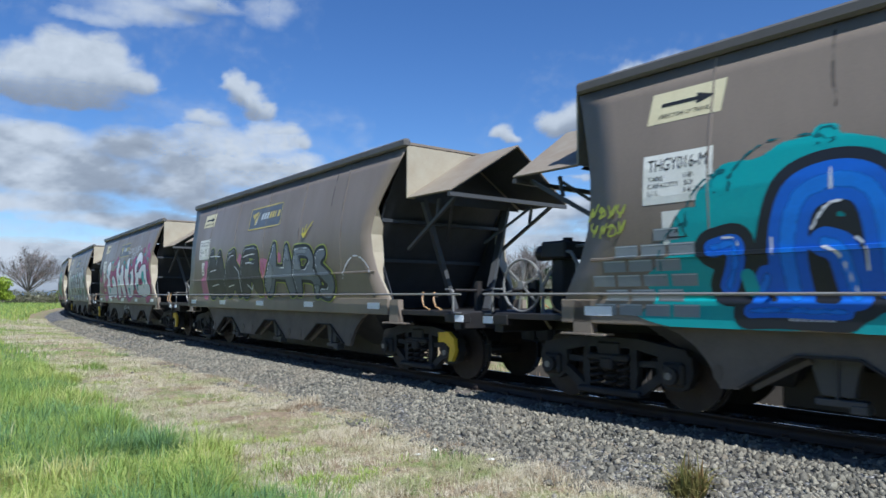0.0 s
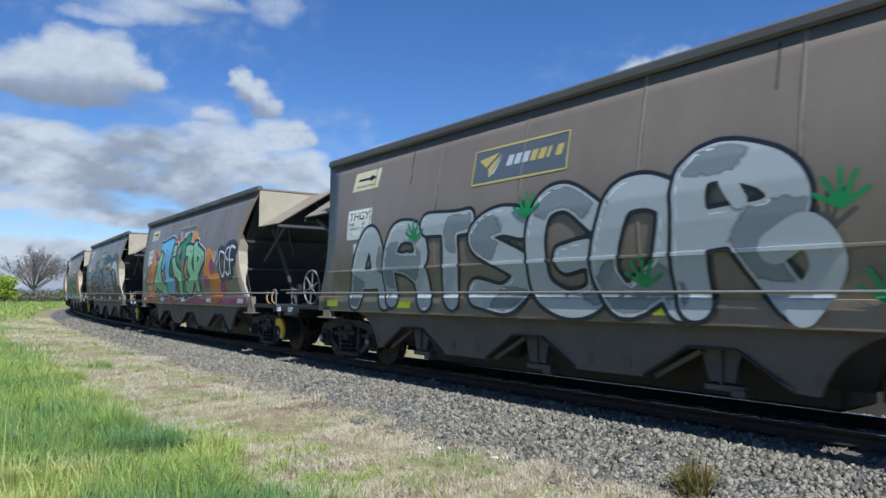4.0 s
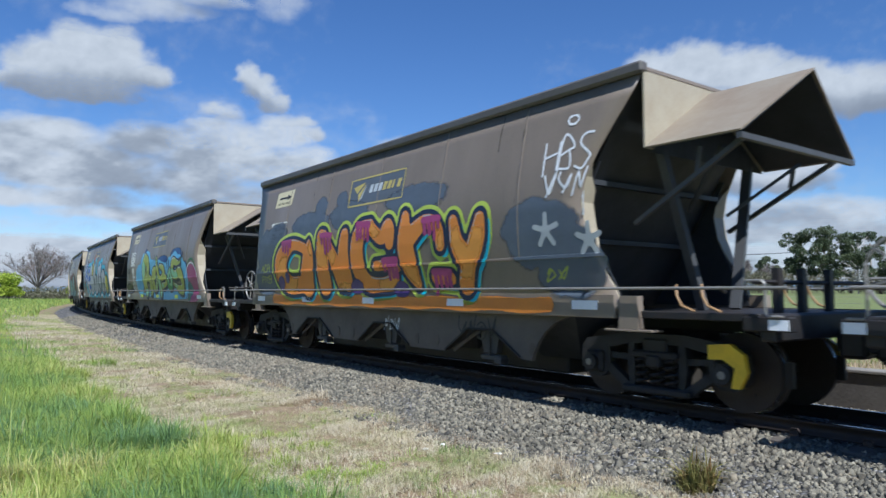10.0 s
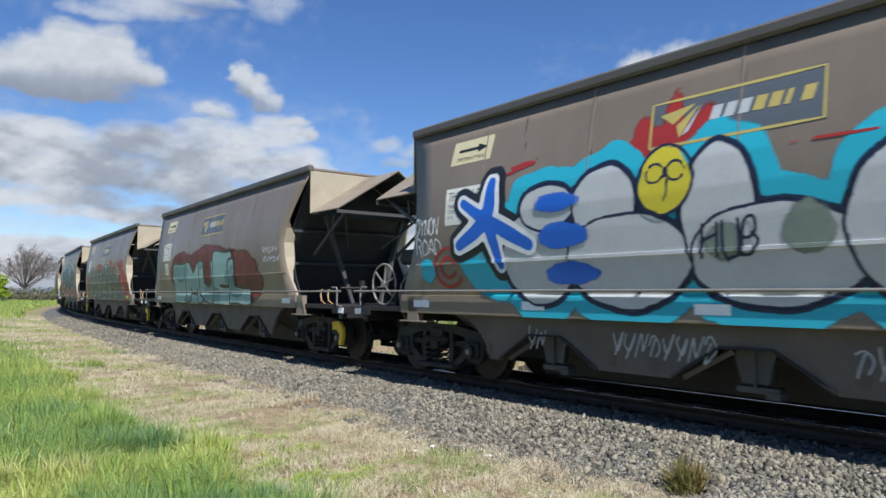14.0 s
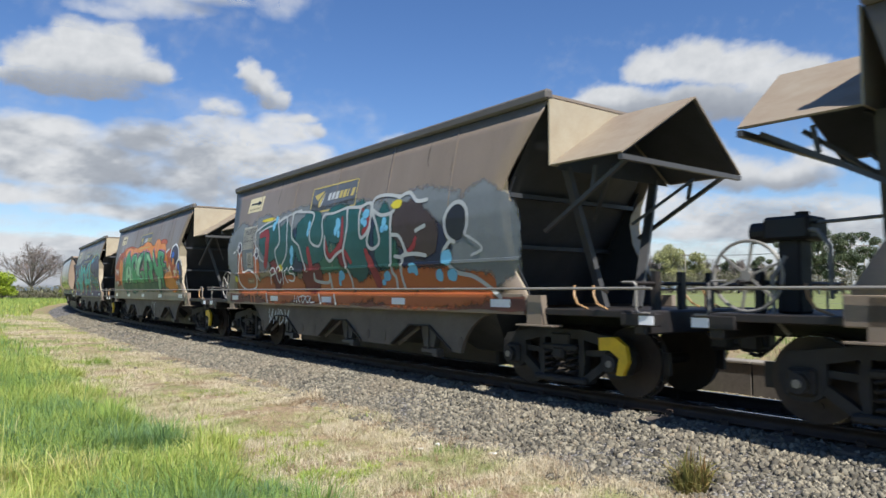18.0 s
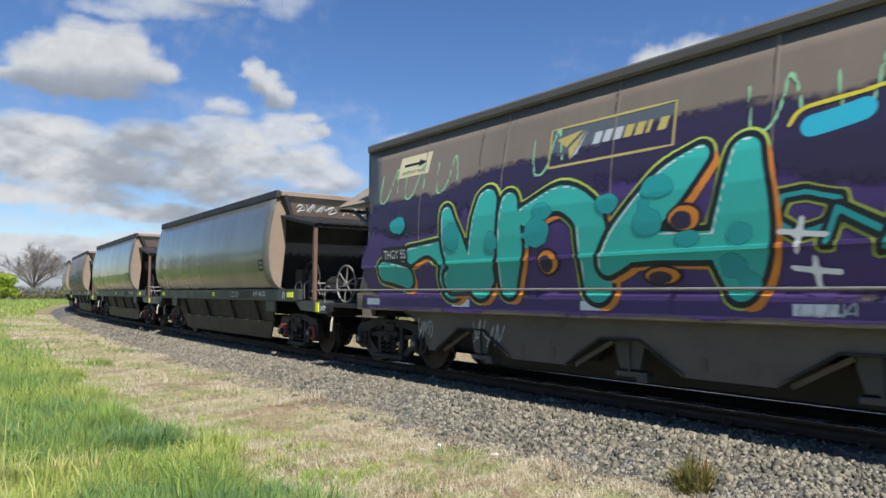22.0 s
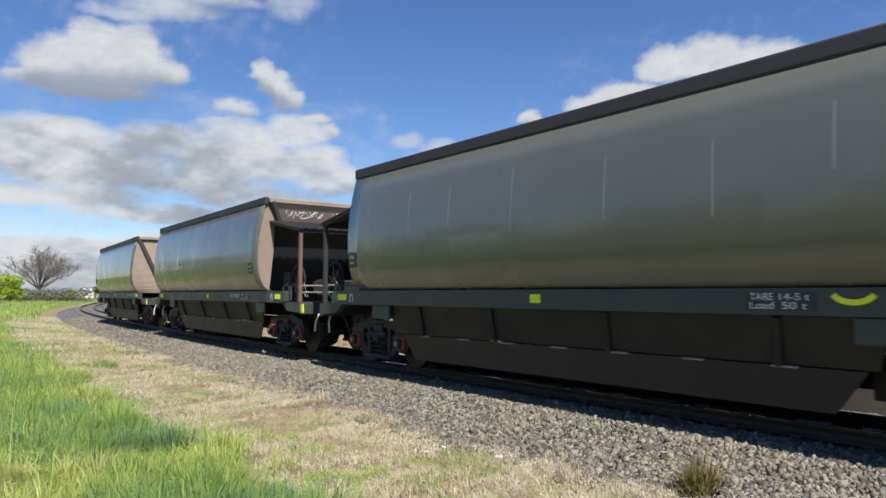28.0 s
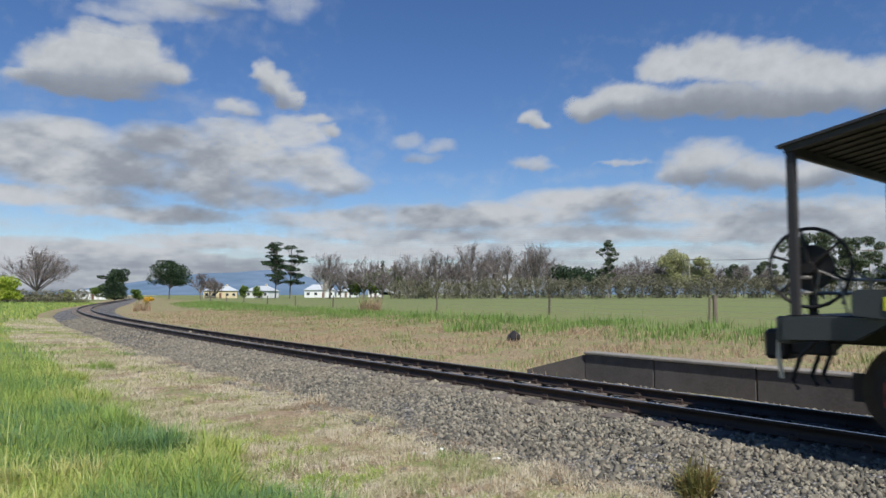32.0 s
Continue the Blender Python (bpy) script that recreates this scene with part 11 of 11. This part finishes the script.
    hand_piece(w, [[[(-3.24, 2.46, 0.05), (-3.31, 1.99, 0.085), (-3.53, 1.54, 0.11)]], [[(-2.63, 2.56, 0.109), (-2.71, 2.05, 0.312), (-2.94, 1.56, 0.341)], [(-2.41, 2.54, 0.21), (-2.03, 2.09, 0.246), (-1.85, 1.56, 0.312)], [(-2.7, 1.85, 0.121), (-2.09, 1.82, 0.105)]],
        [[(-1.65, 2.39, 0.123), (-1.61, 1.9, 0.239), (-1.58, 1.51, 0.283)], [(-1.52, 2.46, 0.148), (-1.08, 2.5, 0.106), (-0.95, 2.18, 0.138), (-1.27, 1.81, 0.21), (-1.19, 1.5, 0.203)]],
        [[(0.01, 2.58, 0.074), (-0.33, 2.42, 0.16), (-0.64, 2.24, 0.225), (-0.78, 1.86, 0.268), (-0.5, 1.55, 0.18), (0.02, 1.55, 0.149), (0.06, 1.88, 0.105), (-0.39, 1.9, 0.045)]],
        [[(0.39, 2.49, 0.15), (0.49, 2.08, 0.225), (0.53, 1.59, 0.205), (0.44, 1.47, 0.158)], [(0.51, 2.41, 0.122), (0.86, 2.44, 0.119), (1.33, 2.08, 0.169), (1.18, 1.89, 0.11), (0.87, 1.87, 0.055)], [(1.03, 1.9, 0.131), (1.39, 1.69, 0.155), (1.21, 1.46, 0.119)]],
        [[(1.53, 2.55, 0.071), (1.69, 2.23, 0.148), (2.02, 1.91, 0.132), (2.38, 1.93, 0.146)], [(2.94, 2.41, 0.055), (2.57, 2.47, 0.071), (2.3, 2.45, 0.123), (2.44, 2.1, 0.175), (2.36, 1.71, 0.199), (2.25, 1.44, 0.165)], [(2.92, 2.41, 0.049), (2.75, 2.23, 0.072), (2.87, 2.07, 0.063), (3.19, 2.07, 0.05)], [(2.66, 1.96, 0.127), (2.76, 1.63, 0.108), (2.79, 1.43, 0.061)]]], [material("mid_green_spray", (0.05, 0.30, 0.11), 0.45)], BLACKP, 0.04, PINK, 0.035, PALEGREY, LTGREEN, DKGREEN, seed=30, curve=False)
    freehand(w, "letter_shade", [([(-3.2, 1.42), (2.5, 1.42)], 0.17)], DKGREEN, 0.0215, "dark green fade along the foot of the letters", curve=False, soft=0.14)
    for x, z in ((3.6, 1.97), (4.17, 1.82)):
        star(w, x, z, 0.12, CREAMSTICK, 0.0092)
    tag(w, "4215", 4.2, 4.6, 1.44, 1.58, WHITE, 31, 0.02, 0.0092)
    tag(w, "542", 3.2, 3.5, 1.82, 1.98, PALEGREY, 32, 0.018, 0.0215)
    tag(w, "15421", -4.85, -4.2, 1.92, 2.12, WHITE, 33, 0.024, 0.0092)
    tag(w, "15421", -4.8, -4.3, 1.52, 1.66, WHITE, 34, 0.020, 0.0092)
    freehand(w, "paint_line", [(arc(0.6, 0.7, 0.2, 0.2, 0, 180), 0.014), (arc(0.95, 0.7, 0.14, 0.2, 0, 300), 0.014)], PALEGREY, 0.004, table=HOPPER)
    # turquoise letters on purple
    w = T[14]
    patches(w, PURPLE, [(-4.2, 1.75, 0.9, 0.7), (-2.6, 1.85, 1.3, 0.8), (-0.4, 1.9, 1.4, 0.85), (1.6, 2.0, 1.4, 0.9), (3.4, 1.9, 1.3, 0.8), (4.4, 1.5, 0.5, 0.45)], 0.0035, "purple sprayed background", soft=0.2)
    patches(w, DKPURPLE, [(-3.8, 2.45, 1.0, 0.22), (-1.4, 2.62, 1.2, 0.25), (1.0, 2.75, 1.2, 0.25), (3.2, 2.55, 1.2, 0.35), (4.2, 2.2, 0.6, 0.5)], 0.0048, soft=0.25)
    coat_rows(w, PURPLE, "sill sprayed purple")
    hand_piece(w, [[[(-3.77, 1.83, 0.125), (-3.3, 1.9, 0.085), (-2.76, 1.71, 0.261), (-2.84, 1.42, 0.261)], [(-4.56, 1.61, 0.153), (-3.95, 1.49, 0.168)]],
        [[(-2.85, 2.36, 0.123), (-2.76, 1.97, 0.232), (-2.56, 1.56, 0.232)], [(-2.0, 2.44, 0.203), (-2.12, 1.93, 0.268), (-2.22, 1.42, 0.239)], [(-2.84, 1.42, 0.16), (-2.07, 1.47, 0.155)]],
        [[(-1.56, 2.4, 0.151), (-1.58, 1.9, 0.23), (-1.66, 1.34, 0.15)], [(-1.27, 2.23, 0.126), (-0.7, 2.38, 0.15), (-0.28, 2.14, 0.197), (-0.22, 1.76, 0.226), (-0.2, 1.35, 0.197)]],
        [[(1.15, 2.63, 0.103), (0.77, 2.34, 0.202), (0.27, 1.86, 0.232), (-0.04, 1.6, 0.139)], [(1.62, 2.56, 0.15), (1.56, 2.1, 0.243), (1.52, 1.68, 0.285), (1.49, 1.32, 0.145)], [(0.32, 1.74, 0.155), (1.41, 1.73, 0.135)]]], [AQUA], BLACKP, 0.06, LIME, 0.025, WHITE, None, ORANGE, 0.009, seed=35)
    patches(w, BLACKP, [(x, z, a + 0.03, b + 0.03) for x, z, a, b in [(0.96, 2.01, 0.17, 0.12), (0.66, 1.44, 0.2, 0.08), (-0.92, 1.63, 0.15, 0.14)]], 0.0205, soft=0.01, rough=0.02)
    patches(w, ORANGE, [(0.96, 2.01, 0.17, 0.12), (0.66, 1.44, 0.2, 0.08), (-0.92, 1.63, 0.15, 0.14)], 0.0212, soft=0.01, rough=0.02)
    patches(w, DKPURPLE, [(x - 0.03, z - 0.02, a * 0.7, b * 0.75) for x, z, a, b in [(0.96, 2.01, 0.17, 0.12), (0.66, 1.44, 0.2, 0.08), (-0.92, 1.63, 0.15, 0.14)]], 0.0219, soft=0.01, rough=0.02)
    patches(w, TEAL, [(0.52, 2.01, 0.17, 0.14), (0.66, 2.36, 0.18, 0.11), (1.53, 1.82, 0.11, 0.1), (0.98, 1.8, 0.12, 0.07), (-1.08, 2.0, 0.19, 0.17), (-1.92, 1.94, 0.11, 0.12), (-2.75, 2.06, 0.18, 0.18), (-0.98, 2.25, 0.15, 0.1), (1.44, 1.52, 0.12, 0.11), (1.59, 1.36, 0.1, 0.1), (0.01, 2.25, 0.14, 0.1), (0.49, 2.2, 0.06, 0.04), (-4.09, 2.31, 0.19, 0.12)], 0.0225, soft=0.04)
    star(w, -1.2, 1.95, 0.12, TEAL, 0.0215)
    piece(w, "ONESKE", 1.85, 4.6, 1.62, 2.15, [TEAL], BLACKP, OLIVE, 0.065, 0.045, 0.02, seed=33, rise=-0.45, sink=[0.12, 0.06, 0, -0.12, -0.2, -0.3], lean=0.08, overlap=0.2, hard=True, curve=False)
    freehand(w, "paint_line", [([(1.9, 1.8), (2.3, 1.77)], 0.025), ([(2.1, 1.92), (2.05, 1.62)], 0.025), ([(2.0, 1.48), (2.4, 1.45)], 0.025), ([(2.2, 1.58), (2.2, 1.32)], 0.025), ([(4.55, 1.85), (4.8, 1.45)], 0.02), ([(4.7, 1.75), (4.5, 1.55)], 0.02)], WHITE, 0.0235, curve=False)
    freehand(w, "paint_line", [([(x, 3.2), (x + 0.05, 2.75), (x + 0.25, 2.80), (x + 0.4, 3.25), (x + 0.5, 2.85)], 0.016) for x in (-4.7, -4.0, -3.2, -1.2, 1.6, 2.4, 3.1)] + [([(3.6, 3.3), (3.5, 2.85), (4.2, 3.0), (4.9, 2.75)], 0.016)], LTGREEN, 0.006, "light green sprayed scrawl")
    freehand(w, "sprayed_shape", [([(2.2, 2.72), (2.6, 2.78)], 0.10)], CYAN, 0.007)
    freehand(w, "paint_line", [([(2.0, 2.75), (2.15, 2.9), (2.8, 2.95), (3.3, 3.0)], 0.02)], YELLOWP, 0.0082)
    on_skin("stencil_plate", [quad(-4.55, -3.85, 1.75, 1.98)], SKIN, BLACKP, w, 0.0225)
    writing("lettering", "THGY 5S", -4.5, -3.9, 1.79, 1.93, SKIN, STENCIL, w, 0.0245, "white stencilled wagon code")
    tag(w, "LUNA", 2.0, 2.5, 1.06, 1.16, PALEGREY, 36, 0.018, 0.008)
    tag(w, "215", -3.9, -3.5, 0.58, 0.85, PALEGREY, 34, 0.018, 0.004, HOPPER)
    tag(w, "421", -2.6, -1.9, 0.55, 0.85, PALEGREY, 35, 0.018, 0.004, HOPPER)


def coat_rows(w, mat, label, x0=-5.2, x1=5.0):
    freehand(w, "painted_sill", [([(x0, 1.11), (x1, 1.11)], 0.10)], mat, 0.004, label, curve=False, hard=True, soft=0.03)


paint_train()

# ------------------------------------------------------------------ markings on the coal wagons
SOLE = ((1.08, 1.362), (1.325, 1.362))


def end_scribble(w, x, slope, y0, y1, z0, z1, mat, seed, width=0.02):
    """A looping tag on an end sheet."""
    r = random.Random(seed)
    bm = bmesh.new()
    n = max(2, int((y1 - y0) / 0.17))
    for i in range(n):
        glyph = BONES["1245"[(seed + 3 * i) % 4]].split()
        pts = smooth_line([(y0 + (y1 - y0) * (i + (int(g[0]) + r.uniform(-1, 1)) / 9) / n, z0 + (z1 - z0) * (int(g[1]) + r.uniform(-1, 1)) / 9) for g in glyph], 4)
        tube(bm, [(x + slope * (q - z0), p, q) for p, q in pts], width / 2, 4)
    part("sprayed_tag", bm, mat, w)


def coal_markings(w, code, back, tag=None):
    cx, tx = (3.95, 2.72) if back else ((1.95, 2.75) if code == "HF 41P" else (3.0, 1.5))
    writing("lettering", code, cx, cx + 0.70, 1.17, 1.28, SOLE, STENCIL, w, 0.004, "white stencilled wagon code", 0.012)
    b = on_skin("stencil_patch", [quad(tx - 0.04, tx + (0.62 if back else 1.4 if code != "HF 41P" else 0.62), 1.12, 1.29)], SOLE, HFCAP, w, 0.002)
    for txt, x0, x1, z0 in (("TARE", tx, tx + 0.22, 1.215), ("14-5 t", tx + 0.28, tx + 0.54, 1.215), ("Load", tx, tx + 0.22, 1.135), ("50 t", tx + 0.30, tx + 0.52, 1.135)):
        writing("lettering", txt, x0, x1, z0, z0 + 0.065, SOLE, STENCIL, w, 0.005)
    for x in ((5.05, 0.12, -4.9) if not back else (4.75, -0.1, -5.05)):
        bm = bmesh.new()
        box(bm, x - (0.15 if abs(x) > 3 else 0.09), x + (0.15 if abs(x) > 3 else 0.09), -1.372, -1.361, 1.155, 1.265)
        part("side_reflector", bm, REFLECTY, w, "yellow-green reflector")
    if back:
        stroke(w, arc(3.62, 1.30, 0.17, 0.10, 200, 340, 10), 0.05, REFLECTY if code.endswith('B') else STENCIL, 0.006, SOLE, "painted_arc", "worn painted arc")
    xs = 4.72 if not back else -4.72
    stroke(w, arc(xs, 1.20, 0.05, 0.06, 0, 180, 6) + [(xs - 0.05, 1.12)], 0.03, STENCIL, 0.004, SOLE, "stencil_mark")
    stroke(w, [(xs + 0.05, 1.20), (xs + 0.05, 1.12)], 0.03, STENCIL, 0.004, SOLE, "stencil_mark")
    xo = 3.98 if not back else -4.3
    on_skin("control_label", [quad(xo - 0.13, xo + 0.13, 1.72, 1.98)], COAL_SIDE, HFCAP, w, 0.004, "black label with a white arrow")
    writing("lettering", "OPEN", xo - 0.07, xo + 0.07, 1.87, 1.92, COAL_SIDE, STENCIL, w, 0.007)
    stroke(w, [(xo + 0.07, 1.80), (xo - 0.07, 1.80), (xo - 0.03, 1.83)], 0.014, STENCIL, 0.007, COAL_SIDE, "arrow")
    if tag:
        e = 1
        end_scribble(w, 4.50, 0.52, -1.0, -0.05, 3.02, 3.18, WHITE, tag)
        end_scribble(w, 4.50, 0.52, 0.15, 1.0, 3.02, 3.18, WHITE, tag + 1)


for k, code, back, tag in ((15, "HF 40/G", 0, 3), (16, "HF 52/J", 0, None), (17, "HF 37/P", 0, None), (18, "HF 42/B", 1, None), (19, "HF 41P", 0, 5), (20, "HF 44/T", 1, None)):
    coal_markings(TRAIN[k], code, back, tag)
piece(TRAIN[17], "REMOS", -4.4, 3.3, 1.62, 2.2, [material("dark_grey_spray", (0.09, 0.085, 0.075), 0.5)], material("pale_blue_spray", (0.20, 0.25, 0.27), 0.5), None, 0.13, 0.035, seed=40, rise=0.25, table=COAL_SIDE, overlap=0.12)
stroke(TRAIN[17], [(-3.9, 2.3), (-3.3, 3.2)], 0.5, material("tan_faded_patch", (0.20, 0.17, 0.13), 0.6), 0.002, COAL_SIDE, "faded_patch")
FADED = material("faded_brown_paint", (0.17, 0.135, 0.105), 0.42, 0, (0.10, 0.075, 0.056), 0.6, 0.8, 60, 0.02, streaks=True)
for o in TRAIN[17].children:
    if o.name.split(".")[0] == "side_sheet":
        o.data = o.data.copy()
        o.data.materials[0] = FADED
for k, mat in ((18, CREAM), (20, REDSTENCIL)):
    w = TRAIN[k]
    bm = fit_box(letters("HF 42/B" if k == 18 else "HF 44/T", 1.0, 0.01), -0.56, 0.56, 2.64, 2.83)
    for v in bm.verts:
        z = v.co.z
        v.co = Vector((4.98 + (3.36 - z) * 0.1875 + 0.024, v.co.x, z))
    part("lettering", bm, mat, w, "stencilled wagon code on the end panel")
end_scribble(TRAIN[18], 4.99, 0, -1.3, -0.95, 1.9, 2.25, CREAM, 50, 0.014)
end_scribble(TRAIN[18], 4.99, 0, 0.95, 1.3, 1.8, 2.05, CREAM, 51, 0.014)

GRAIN_LABELS = ("brown hopper wagon sprayed with teal and blue shapes", "brown hopper wagon with grey and pink sprayed letters", "brown hopper wagon with white letters on magenta", "brown hopper wagon with pale grey bubble letters", "brown hopper wagon with green and blue sprayed letters",
                "brown hopper wagon with pale blue and red spray paint", "brown hopper wagon with black letters on orange", "brown hopper wagon with fat orange sprayed letters", "brown hopper wagon with yellow-green letters on sky blue", "brown hopper wagon with white bubble shapes and a yellow disc",
                "brown hopper wagon with pale teal shapes on red", "brown hopper wagon with grey-green letters and a red cloud", "brown hopper wagon with white-outlined swirls on dark paint", "brown hopper wagon with green letters on orange", "brown hopper wagon with turquoise shapes on purple")
COAL_LABELS = ("grey-green barrel-sided hopper wagon with a rusty canopy", "grey-green hopper wagon with a canopied platform", "brownish hopper wagon with faint sprayed letters", "grey-green hopper wagon, tan sloping end leading", "dark grey-green hopper wagon with white tags on its end", "last hopper wagon, tan end panel with red code")
for k, w in enumerate(TRAIN):
    tagged(w, GRAIN_LABELS[k] if k < 15 else COAL_LABELS[k - 15], "hopper wagon", group="wagons of the train")


motions()
